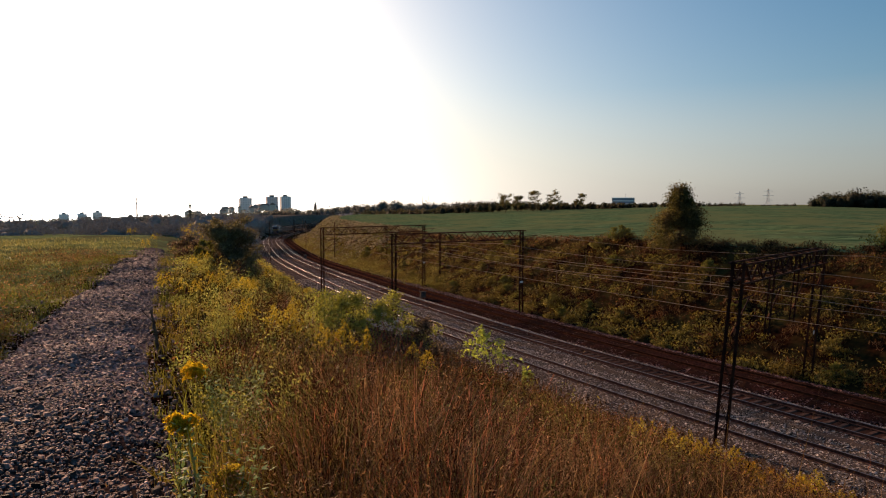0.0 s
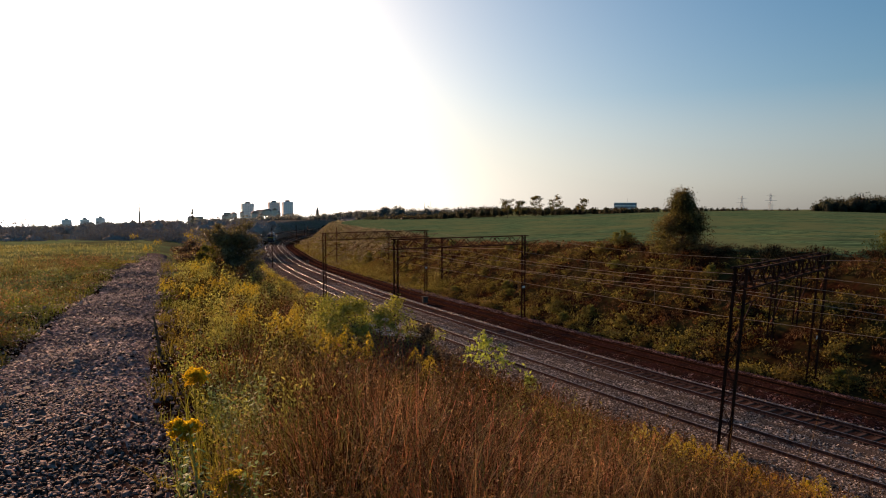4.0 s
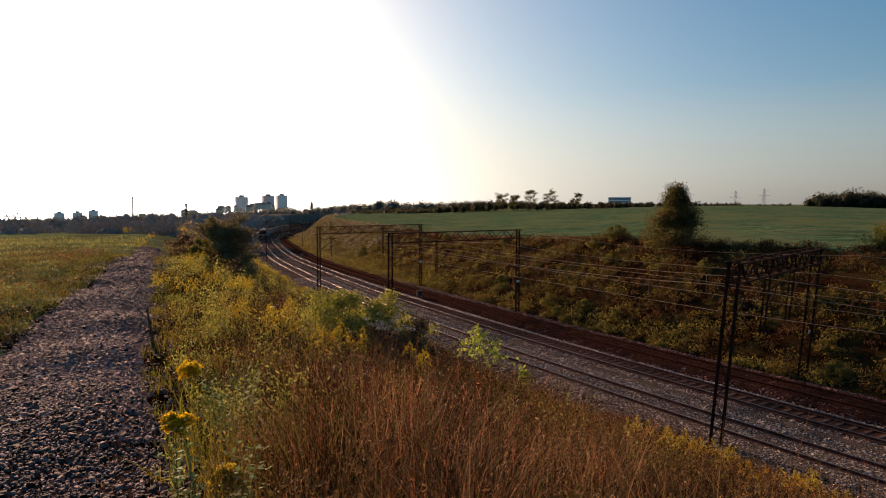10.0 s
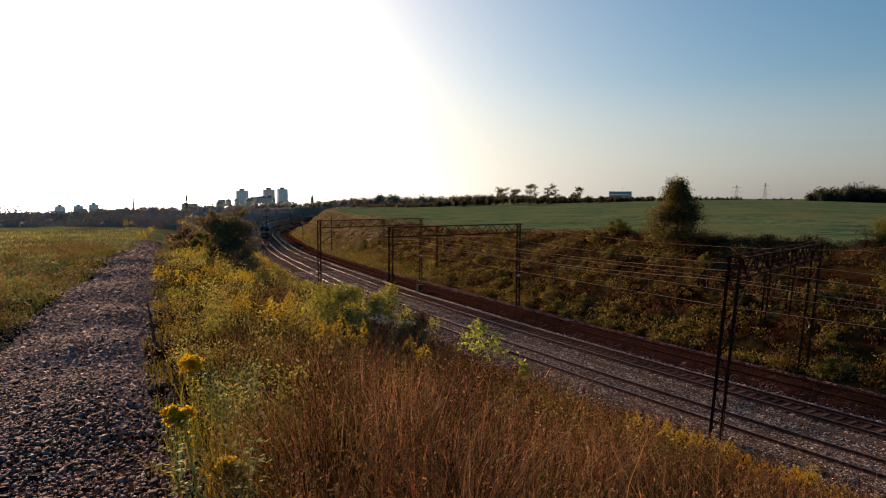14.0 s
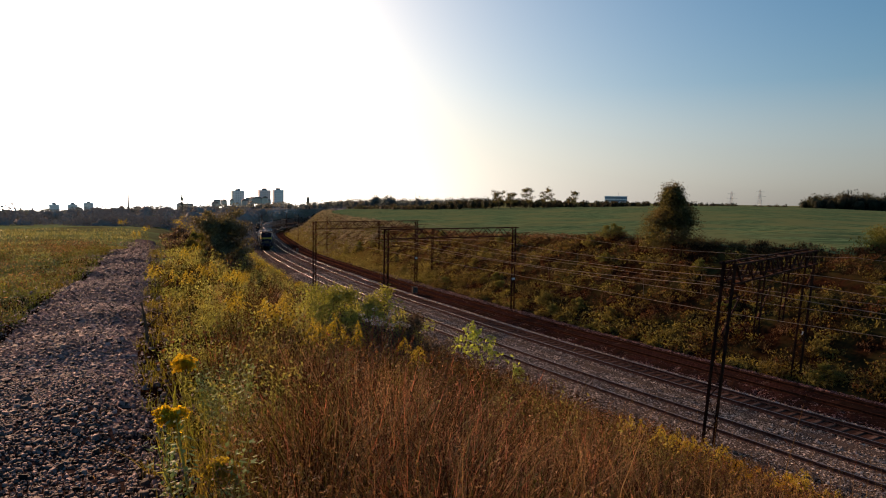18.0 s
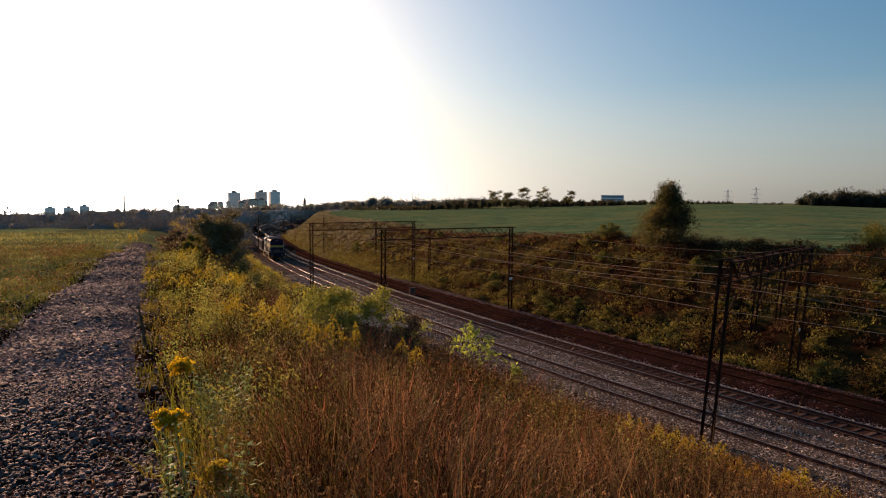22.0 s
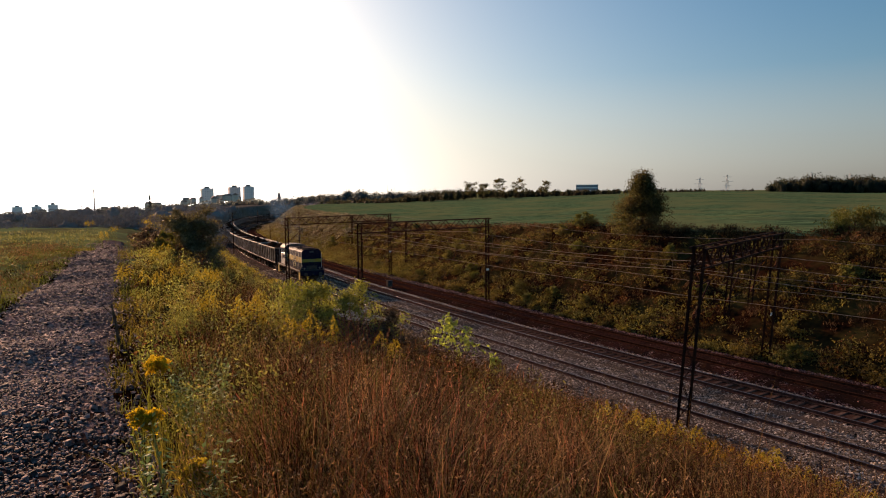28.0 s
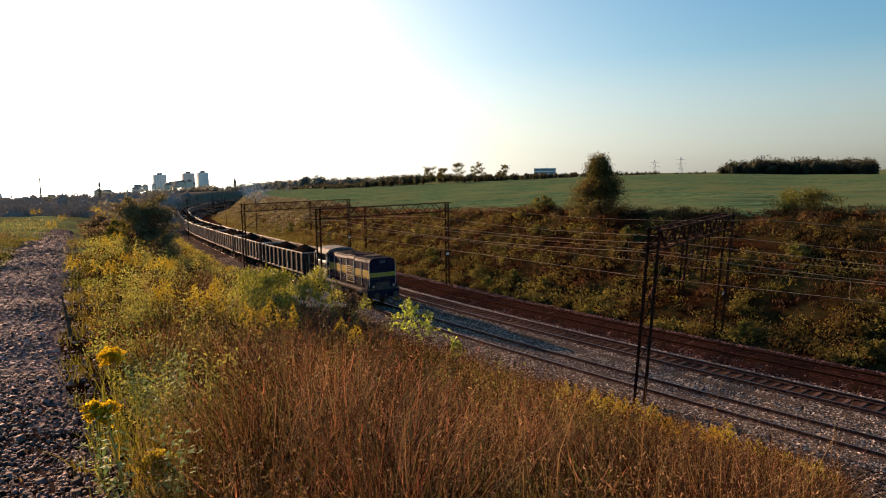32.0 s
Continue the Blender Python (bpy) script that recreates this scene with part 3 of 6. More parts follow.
def wheelset(parent, y, r):
    w = part("wheelset", Shape().rod((-0.95, 0, 0), (0.95, 0, 0), 0.09, 8), M["wheel_steel"], parent, "axle with two steel wheels", m=pose(0, y, r))
    for sx in (-1, 1):
        sh = Shape()
        sh.rod((sx * 0.68, 0, 0), (sx * 0.82, 0, 0), r, 20)
        sh.rod((sx * 0.66, 0, 0), (sx * 0.70, 0, 0), r + 0.03, 20)
        sh.rod((sx * 0.82, 0, 0), (sx * 0.90, 0, 0), 0.16, 10)
        for k in range(4):
            a = k * math.pi / 4
            sh.box((sx * 0.83, 0, 0), (0.03, r * 1.6, 0.05), Matrix.Rotation(a, 4, "X"))
        part("wheel", sh, M["wheel_steel"], w)
    return w


def bogie(parent, y, r, base, name="bogie"):
    sh = Shape()
    for sx in (-1, 1):
        sh.soft_box((sx * 1.02, y, r + 0.10), (0.14, base + 0.9, 0.22), 0.03)
        for dy in (-base / 2, base / 2):
            sh.soft_box((sx * 1.06, y + dy, r), (0.20, 0.34, 0.36), 0.04)
            for k in range(3):
                sh.rod((sx * 1.06, y + dy - 0.42 + k * 0.03, r - 0.1), (sx * 1.06, y + dy - 0.42 + k * 0.03, r + 0.25), 0.06)
            sh.rod((sx * 1.06, y + dy + 0.38, r - 0.05), (sx * 1.06, y + dy + 0.38, r + 0.28), 0.08, 8)
    sh.soft_box((0, y, r + 0.12), (1.9, 0.5, 0.3), 0.03)
    b = part(name, sh, M["underframe"], parent, "two-axle steel bogie")
    return [wheelset(parent, y + dy, r) for dy in (-base / 2, base / 2)]


def buffers(parent, y, d):
    for sx in (-0.875, 0.875):
        sh = Shape()
        sh.rod((sx, y - d * 0.62, 1.05), (sx, y - d * 0.1, 1.05), 0.11, 10)
        sh.rod((sx, y - d * 0.06, 1.05), (sx, y, 1.05), 0.23, 14)
        part("buffer", sh, M["underframe"], parent, "round steel buffer")
    sh = Shape()
    sh.soft_box((0, y - d * 0.3, 1.02), (0.12, abs(d) * 0.5, 0.16), 0.03)
    sh.rod((0, y - d * 0.1, 1.02), (0, y - d * 0.05, 0.72), 0.035)
    part("coupling", sh, M["underframe"], parent)


def hood_section(parent, y0, y1, w, z0, z1, name, doors, louvre=0.0, band=True):
    """A bonnet section with rounded shoulders, doors, a colour band and louvres."""
    r = 0.30
    sec = [(-w / 2, z0), (w / 2, z0), (w / 2, z1 - r), (w / 2 - 0.10, z1 - 0.10), (w / 2 - r, z1), (-w / 2 + r, z1), (-w / 2 + 0.10, z1 - 0.10), (-w / 2, z1 - r)]
    rings = [((0, y, 0), (1, 0, 0), (0, 0, 1)) for y in (y0, y1)]
    hood = part(name, Shape().sweep(sec, rings), M["navy"], parent, "dark navy bonnet section")
    part("roof_panel", Shape().soft_box((0, (y0 + y1) / 2, z1 + 0.02), (w - 0.5, abs(y1 - y0) - 0.12, 0.05), 0.015), M["sooty_roof"], hood, "sooty grey roof panel")
    # pale strips put the sunlit edge of the shoulders into colour
    for sx in (-1, 1):
        part("shoulder_strip", Shape().soft_box((sx * (w / 2 - 0.15), (y0 + y1) / 2, z1 - 0.03), (0.08, abs(y1 - y0) - 0.1, 0.05), 0.012), M["loco_grey"], hood, "pale strip for the sunlight along the shoulder")
    for sx in (-1, 1):
        if band:
            part("colour_band", Shape().soft_box((sx * (w / 2 + 0.012), (y0 + y1) / 2, z0 + 1.12), (0.03, abs(y1 - y0) - 0.04, 0.66), 0.004), M["yellow"], hood, "yellow colour band")
        n = doors
        for k in range(n):
            yc = y0 + (y1 - y0) * (k + 0.5) / n
            part("side_door", Shape().soft_box((sx * (w / 2 + 0.006), yc, z0 + 1.05), (0.02, abs(y1 - y0) / n - 0.07, 1.7), 0.006), M["navy"], hood)
            for e in (-0.5, 0.5):
                part("door_post", Shape().box((sx * (w / 2 + 0.035), yc + e * (abs(y1 - y0) / n - 0.02), z0 + 1.08), (0.03, 0.06, 1.86)), M["rail_white"], hood, "pale door edge")
            if louvre:
                sh = Shape()
                for j in range(9):
                    sh.box((sx * (w / 2 + 0.03), yc, z0 + 0.22 + j * (1.45 / 9)), (0.07, abs(y1 - y0) / n - 0.12, 0.06))
                part("louvre", sh, M["louvre_yellow"], hood, "pale yellow louvre slats")
            part("door_handle", Shape().box((sx * (w / 2 + 0.03), yc + 0.25, z0 + 0.6), (0.03, 0.12, 0.03)), M["rail_white"], hood)
    return hood


def locomotive():
    t = new("diesel_locomotive")
    tagged(t, "dark navy and yellow diesel shunting locomotive with rear cab", "locomotive")
    frame_ = part("underframe", Shape().soft_box((0, 0, 1.38), (2.9, 12.1, 0.34), 0.04), M["underframe"], t, "long dusty steel frame")
    for sx in (-1, 1):
        part("sill_band", Shape().soft_box((sx * 1.455, 0, 1.44), (0.025, 11.9, 0.16), 0.006), M["loco_grey"], frame_, "pale grey frame edge")
        part("fuel_tank", Shape().soft_box((sx * 0.85, -0.2, 0.82), (0.95, 2.6, 0.72), 0.10), M["underframe"], t)
        part("battery_box", Shape().soft_box((sx * 1.1, -1.0, 1.0), (0.5, 0.9, 0.5), 0.05), M["loco_grey"], t)
        part("air_tank", Shape().rod((sx * 1.05, 1.2, 0.95), (sx * 1.05, 1.7, 0.95), 0.2, 12), M["loco_grey"], t)
    wheels = bogie(t, 3.35, 0.5, 2.2) + bogie(t, -3.35, 0.5, 2.2)
    buffers(t, 6.6, 0.6)
    buffers(t, -6.6, -0.6)
    for sy in (-1, 1):
        bm = part("buffer_beam", Shape().soft_box((0, sy * 6.07, 1.12), (2.8, 0.16, 0.62), 0.03), M["navy"], t)
        for sx in (-1, 1):
            sh = Shape()
            for k in range(3):
                sh.soft_box((sx * 1.28, sy * 5.65, 0.45 + k * 0.32), (0.32, 0.55, 0.05), 0.01)
            sh.box((sx * 1.43, sy * 5.65, 0.85), (0.03, 0.62, 1.0))
            part("steps", sh, M["yellow"], t, "yellow side steps")
    # long bonnet in three sections
    hood_section(t, 3.15, 5.95, 2.3, 1.55, 3.92, "bonnet", 2, 0.0, True)
    hood_section(t, 1.75, 3.10, 2.3, 1.55, 3.98, "bonnet", 1, 1.0, False)
    hood_section(t, -1.9, 1.70, 2.3, 1.55, 3.92, "bonnet", 3, 0.0, True)
    hood_section(t, -5.6, -4.32, 2.05, 1.55, 3.05, "rear_bonnet", 2, 0.0, False)
    # bonnet face
    part("nose_band", Shape().soft_box((0, 5.965, 2.62), (2.32, 0.03, 0.36), 0.006), M["yellow"], t, "yellow band across the nose")
    part("nose_grille", Shape().soft_box((0, 5.965, 1.8), (1.3, 0.03, 0.45), 0.006), M["underframe"], t)
    for sx in (-1, 1):
        part("headlight", Shape().rod((sx * 0.92, 6.05, 1.72), (sx * 0.92, 6.17, 1.72), 0.12, 12), M["loco_grey"], t)
        part("headlight_lens", Shape().rod((sx * 0.92, 6.17, 1.72), (sx * 0.92, 6.18, 1.72), 0.09, 12), M["lamp_lens"], t, "small round headlight")
        part("corner_panel", Shape().soft_box((sx * 1.1, 5.78, 1.70), (0.45, 0.34, 0.30), 0.04), M["navy"], t, "navy corner box")
    part("roof_light", Shape().soft_box((0, 5.96, 3.66), (0.5, 0.12, 0.22), 0.03), M["loco_grey"], t)
    part("exhaust_stack", Shape().rod((0, 0.6, 3.85), (0, 0.6, 4.15), 0.18, 12), M["underframe"], t, "sooty exhaust stack")
    part("fan_housing", Shape().rod((0, 4.3, 3.92), (0, 4.3, 4.05), 0.7, 20), M["underframe"], t, "round cooling fan housing")
    part("horn", Shape().rod((0.4, -2.2, 4.06), (0.4, -1.85, 4.08), 0.05, 8, 0.10), M["loco_grey"], t)
    # cab
    w, y0, y1 = 2.8, -4.3, -1.95
    cab = part("cab", Shape().soft_box((0, -3.125, 2.3), (w, 2.35, 1.5), 0.05), M["cab_cream"], t, "pale grey-cream cab body")
    for sx in (-1, 1):
        for yy in (y0 + 0.09, -3.125, y1 - 0.09):
            part("pillar", Shape().soft_box((sx * (w / 2 - 0.07), yy, 3.36), (0.14, 0.16, 0.66), 0.02), M["cab_cream"], cab, "pale cream window pillar")
        for yy in (-3.7, -2.55):
            part("side_window", Shape().soft_box((sx * (w / 2 - 0.06), yy, 3.36), (0.03, 1.0, 0.62), 0.005), M["window"], cab)
        part("cab_door", Shape().soft_box((sx * (w / 2 + 0.008), -3.75, 2.3), (0.02, 0.68, 1.4), 0.006), M["cab_cream"], cab, "pale cab door")
        part("cab_band", Shape().soft_box((sx * (w / 2 + 0.012), -2.7, 2.6), (0.02, 1.25, 0.42), 0.004), M["navy"], cab, "navy band on the cab")
    for yy in (y0 + 0.05, y1 - 0.05):
        part("end_window", Shape().soft_box((0, yy, 3.36), (w - 0.3, 0.03, 0.66), 0.005), M["window"], cab)
    sec = [(-1.46, 3.66), (1.46, 3.66), (1.44, 3.76), (1.1, 4.06), (0.5, 4.18), (-0.5, 4.18), (-1.1, 4.06), (-1.44, 3.74)]
    part("cab_roof", Shape().sweep(sec, [((0, y, 0), (1, 0, 0), (0, 0, 1)) for y in (y0 - 0.12, y1 + 0.12)]), M["loco_grey"], cab, "sunlit grey arched roof")
    part("cab_front", Shape().soft_box((0, y1 + 0.015, 2.4), (w - 0.12, 0.05, 1.2), 0.012), M["navy"], cab, "dark cab front behind the bonnet")
    # handrails
    for sx in (-1, 1):
        for a, b in ((-1.85, 5.9), (-5.9, -4.4)):
            sh = Shape()
            for z in (2.0, 2.5):
                sh.rod((sx * 1.40, a, z), (sx * 1.40, b, z), 0.022)
            n = max(2, int((b - a) / 1.5) + 1)
            for k in range(n):
                y = a + (b - a) * k / (n - 1)
                sh.rod((sx * 1.40, y, 1.5), (sx * 1.40, y, 2.5), 0.022)
            part("handrail", sh, M["underframe"], t, "dusty dark tubular handrail")
    sh = Shape()
    for sx in (-1, 1):
        sh.rod((sx * 0.35, 6.05, 1.5), (sx * 0.35, 6.05, 2.3), 0.022)
        sh.rod((sx * 1.35, 6.05, 1.5), (sx * 1.35, 6.05, 2.3), 0.022)
        sh.rod((sx * 0.35, 6.05, 2.3), (sx * 1.35, 6.05, 2.3), 0.022)
    part("front_handrail", sh, M["underframe"], t)
    small = Matrix.Scale(0.93, 4)
    for ob in t.children_recursive:
        ob.data.transform(small)
        ob.location = ob.location * 0.93
    return t, wheels


def heap(seed, peaks):
    """Coal piled above a wagon's rim."""
    r = np.random.RandomState(seed)
    nx, ny = 13, 56
    X, Y = np.meshgrid(np.linspace(-1.36, 1.36, nx), np.linspace(-6.0, 6.0, ny))
    z = 2.72 + 0 * X
    for p, h, wd in peaks:
        d = np.hypot((X - r.uniform(-.15, .15)) / 1.25, (Y - p) / wd)
        z = z + h * np.clip(1 - d, 0, None)
    z = z + r.uniform(-0.05, 0.05, z.shape)
    i = np.arange(nx * ny).reshape(ny, nx)
    f = np.stack([i[:-1, :-1], i[:-1, 1:], i[1:, 1:], i[1:, :-1]], -1).reshape(-1, 4)
    return cloud("coal", np.c_[X.ravel(), Y.ravel(), z.ravel()], f, M["coal"])


def wagon(seed, peaks):
    t = new("coal_wagon")
    tagged(t, "rust-brown open coal wagon heaped with coal, ribbed sides", "wagon", "wagons of the coal train")
    part("underframe", Shape().soft_box((0, 0, 1.12), (2.5, 12.6, 0.26), 0.03), M["underframe"], t)
    for sx in (-1, 1):
        part("side_wall", Shape().soft_box((sx * 1.40, 0, 2.15), (0.06, 12.4, 1.86), 0.02), M["wagon_paint"], t, "rust-brown side wall")
        part("top_rim", Shape().soft_box((sx * 1.43, 0, 3.08), (0.14, 12.44, 0.11), 0.02), M["wagon_rib"], t, "pale worn top rim")
        part("bottom_rim", Shape().soft_box((sx * 1.44, 0, 1.28), (0.10, 12.44, 0.14), 0.02), M["wagon_rib"], t)
        for k in range(10):
            y = -6.1 + 12.2 * k / 9
            part("rib", Shape().soft_box((sx * 1.485, y, 2.17), (0.11, 0.16, 1.74), 0.03), M["wagon_rib"], t)
    for sy in (-1, 1):
        e = part("end_wall", Shape().soft_box((0, sy * 6.19, 2.15), (2.78, 0.06, 1.86), 0.02), M["wagon_paint"], t)
        for x in (-0.9, -0.3, 0.3, 0.9):
            part("end_rib", Shape().soft_box((x, sy * 6.25, 2.12), (0.10, 0.08, 1.76), 0.02), M["wagon_rib"], e)
        part("end_rim", Shape().soft_box((0, sy * 6.22, 3.08), (2.86, 0.13, 0.11), 0.02), M["wagon_rib"], e)
        part("ladder", Shape().box((1.2, sy * 6.36, 1.7), (0.03, 0.04, 1.4)).box((0.85, sy * 6.36, 1.7), (0.03, 0.04, 1.4)).box((1.02, sy * 6.36, 1.3), (0.36, 0.03, 0.03)).box((1.02, sy * 6.36, 1.7), (0.36, 0.03, 0.03)).box((1.02, sy * 6.36, 2.1), (0.36, 0.03, 0.03)), M["wagon_rib"], e)
    part("coal_load", heap(seed, peaks), None, t, "heaped dark brown coal")
    bogie(t, 4.3, 0.46, 1.8)
    bogie(t, -4.3, 0.46, 1.8)
    buffers(t, 6.68, 0.5)
    buffers(t, -6.68, -0.5)
    return t


loco, loco_wheels = locomotive()
TRAIN = [(loco, 6.14)]
first = wagon(3, ((2.8, 0.9, 3.0), (-2.6, 0.85, 2.8)))
second = wagon(8, ((2.5, 0.75, 2.6), (-2.9, 0.95, 2.6)))
third = wagon(5, ((3.1, 0.85, 2.4), (0.2, 0.6, 2.2), (-2.9, 0.8, 2.7)))
wagons = [first, second, third]
for k in range(25):
    wagons.append(copy_thing(wagons[(k * 2 + k // 3) % 3], Matrix()))
for k, w in enumerate(wagons):
    TRAIN.append((w, 12.35 + 6.7 + k * 13.4))


def nose_at(t):
    """Arc length of the locomotive's nose; it comes on at an even pace."""
    return NOSE + SPEED * (32.0 - t) + SLOWING * (32.0 - t) ** 2


def ride(s):
    """A vehicle's pose, its bogies on the line."""
    a, b = on_line(s - 3.6), on_line(s + 3.6)
    c, d = (a + b) / 2, a - b
    return Matrix.Translation(c) @ Matrix.Rotation(math.atan2(-d.x, d.y), 4, "Z") @ Matrix.Rotation(math.asin(d.z / d.length), 4, "X")


def motions():
    for ob, back in TRAIN:
        walk(ob, [(k * 1.0, ride(nose_at(k * 1.0) + back)) for k in range(33)])
    for w in loco_wheels:
        base = w.matrix_basis.copy()
        rows = [(k / 15, base @ Matrix.Rotation((nose_at(k / 15) - nose_at(0)) / 0.465, 4, "X")) for k in range(481)]
        walk(w, rows)
    smoke_motions()


# ---- plants ----
LEAF = dict(rough=0.6, bump=0.0, island=0.4, spec=0.03)
M["dry_stalk"] = material("dry_stalk", (0.022, 0.007, 0.004), (0.54, 0.215, 0.12), 0.8, trans=(1.0, 0.83, 0.6), c=(0.19, 0.072, 0.043), big=0.35, thin=0.3, **dict(LEAF, island=0.85))
M["olive_blade"] = material("olive_blade", (0.030, 0.030, 0.012), (0.20, 0.185, 0.075), 0.8, trans=(1.1, 1.05, 0.5), c=(0.13, 0.10, 0.04), big=0.35, thin=0.25, **dict(LEAF, island=0.7))
# stems coloured near black, painting the shade between the brighter stalks
M["shade_stalk"] = material("shade_stalk", (0.009, 0.0036, 0.0022), (0.060, 0.022, 0.012), 0.8, trans=(1.0, 0.8, 0.5), c=(0.030, 0.020, 0.007), big=0.35, thin=0.2, **dict(LEAF, island=0.8))
M["tan_stalk"] = material("tan_stalk", (0.024, 0.012, 0.006), (0.48, 0.27, 0.13), 0.8, trans=(1.05, 0.92, 0.55), c=(0.18, 0.105, 0.05), big=0.35, thin=0.2, **dict(LEAF, island=0.85))
M["bank_grass"] = material("bank_grass", (0.032, 0.018, 0.012), (0.135, 0.082, 0.052), 0.6, trans=(1.0, 0.85, 0.6), c=(0.085, 0.066, 0.028), big=0.3, **dict(LEAF, island=0.7))
M["slope_leaf"] = material("slope_leaf", (0.075, 0.068, 0.026), (0.22, 0.19, 0.068), 0.9, trans=(1.15, 1.1, 0.5), c=(0.10, 0.07, 0.03), big=0.3, **dict(LEAF, island=0.5))
# the next two leaf colours are lightened to stand for haze over them
M["far_slope_leaf"] = material("far_slope_leaf", (0.085, 0.072, 0.054), (0.35, 0.30, 0.21), 0.3, trans=(1.05, 1.0, 0.75), c=(0.16, 0.15, 0.09), big=0.5, thin=0.3, **dict(LEAF, island=0.6))
M["tall_bush_leaf"] = material("tall_bush_leaf", (0.07, 0.062, 0.042), (0.24, 0.215, 0.115), 1.0, trans=(1.05, 1.0, 0.6), c=(0.125, 0.10, 0.07), big=0.35, thin=0.3, **dict(LEAF, island=0.4))
M["dark_leaf"] = material("dark_leaf", (0.08, 0.058, 0.045), (0.20, 0.15, 0.11), 0.9, trans=(1.1, 1.0, 0.65), c=(0.055, 0.036, 0.026), big=0.3, **dict(LEAF, island=0.8))
M["straw"] = material("straw", (0.16, 0.097, 0.044), (0.29, 0.185, 0.088), 0.8, trans=(1.0, 0.9, 0.65), **LEAF)
M["green_blade"] = material("green_blade", (0.06, 0.072, 0.018), (0.125, 0.125, 0.034), 0.7, trans=(1.2, 1.2, 0.5), c=(0.15, 0.105, 0.036), big=0.4, **LEAF)
M["weed_leaf"] = material("weed_leaf", (0.135, 0.15, 0.048), (0.45, 0.455, 0.15), 0.9, trans=(1.2, 1.15, 0.55), c=(0.235, 0.18, 0.06), big=0.4, thin=0.35, **dict(LEAF, island=0.3))
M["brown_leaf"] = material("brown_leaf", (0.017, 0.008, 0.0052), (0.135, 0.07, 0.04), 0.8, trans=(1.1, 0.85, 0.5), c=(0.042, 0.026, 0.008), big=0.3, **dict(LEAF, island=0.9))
M["olive_leaf"] = material("olive_leaf", (0.08, 0.092, 0.026), (0.20, 0.195, 0.055), 0.8, trans=(1.2, 1.1, 0.5), c=(0.14, 0.10, 0.04), big=0.3, thin=0.3, **LEAF)
M["herb_leaf"] = material("herb_leaf", (0.05, 0.045, 0.013), (0.27, 0.225, 0.06), 0.8, trans=(1.15, 1.0, 0.45), c=(0.07, 0.045, 0.016), big=0.35, thin=0.25, **dict(LEAF, island=0.5))
M["lime_leaf"] = material("lime_leaf", (0.22, 0.25, 0.07), (0.38, 0.41, 0.13), 2.0, trans=(1.2, 1.25, 0.5), **LEAF)
M["shrub_leaf"] = material("shrub_leaf", (0.045, 0.048, 0.028), (0.15, 0.145, 0.075), 1.0, trans=(1.1, 1.1, 0.5), c=(0.12, 0.085, 0.04), big=0.35, **LEAF)
M["tree_leaf"] = material("tree_leaf", (0.045, 0.042, 0.022), (0.13, 0.12, 0.055), 0.9, trans=(1.1, 1.05, 0.5), c=(0.11, 0.075, 0.045), big=0.35, **dict(LEAF, island=0.55))
M["goldenrod"] = material("goldenrod", (0.34, 0.25, 0.03), (0.52, 0.41, 0.07), 2.5, trans=(1.1, 1.05, 0.5), c=(0.30, 0.22, 0.035), big=0.4, thin=0.5, **LEAF)
M["bush_leaf"] = material("bush_leaf", (0.19, 0.21, 0.065), (0.46, 0.46, 0.145), 1.0, trans=(1.25, 1.2, 0.4), c=(0.28, 0.23, 0.06), big=0.35, thin=0.3, **LEAF)
M["pale_leaf"] = material("pale_leaf", (0.12, 0.16, 0.06), (0.32, 0.40, 0.16), 2.0, trans=(1.2, 1.25, 0.5), **LEAF)
M["turf"] = material("turf", (0.12, 0.135, 0.065), (0.26, 0.26, 0.13), 0.5, trans=(1.15, 1.1, 0.7), c=(0.17, 0.16, 0.08), big=0.4, **LEAF)
# haze over the thickets is put into this pale grey leaf colour
M["haze_leaf"] = material("haze_leaf", (0.20, 0.185, 0.175), (0.28, 0.26, 0.245), 0.15, trans=(1.0, 0.97, 0.9), c=(0.22, 0.195, 0.18), big=0.3, thin=0.04, **dict(LEAF, island=0.1, spec=0.0))
M["wood_leaf"] = material("wood_leaf", (0.022, 0.026, 0.020), (0.05, 0.055, 0.038), 0.2, trans=(1.1, 1.1, 0.7), c=(0.05, 0.04, 0.03), big=0.3, **LEAF)
M["bark"] = material("bark", (0.06, 0.042, 0.03), (0.13, 0.095, 0.07), 8, 0.95, 0.8)
# bluish-grey leaves hold the far woods' haze in their colour
M["far_haze_leaf"] = material("far_haze_leaf", (0.10, 0.118, 0.117), (0.19, 0.21, 0.195), 0.05, 0.9, 0.0, island=0.3, c=(0.09, 0.085, 0.075), big=0.3, trans=(1.1, 1.1, 1.0))


def quads(c, d, u, L, W, full=False):
    """Pointed leaves: centres c, directions d and sides u (unit), lengths L, widths W; full leaves have two halves."""
    L, W = np.asarray(L)[:, None], np.asarray(W)[:, None]
    n = len(c)
    if full:
        v = np.stack([c - d * L * 0.5, c + u * W * 0.5 - d * L * 0.05, c + d * L * 0.5, c - u * W * 0.5 - d * L * 0.05], 1).reshape(-1, 3)
        i = np.arange(n)[:, None] * 4
        return v, np.concatenate([i + np.array([[0, 1, 2]]), i + np.array([[0, 2, 3]])], 0)
    v = np.stack([c - d * L * 0.45 + u * W * 0.25, c + d * L * 0.55, c - u * W * 0.75 - d * L * 0.15], 1).reshape(-1, 3)
    return v, np.arange(n * 3).reshape(-1, 3)


def random_dirs(n, r, up=0.0):
    d = r.normal(size=(n, 3))
    d[:, 2] += up
    return d / np.linalg.norm(d, axis=1)[:, None]


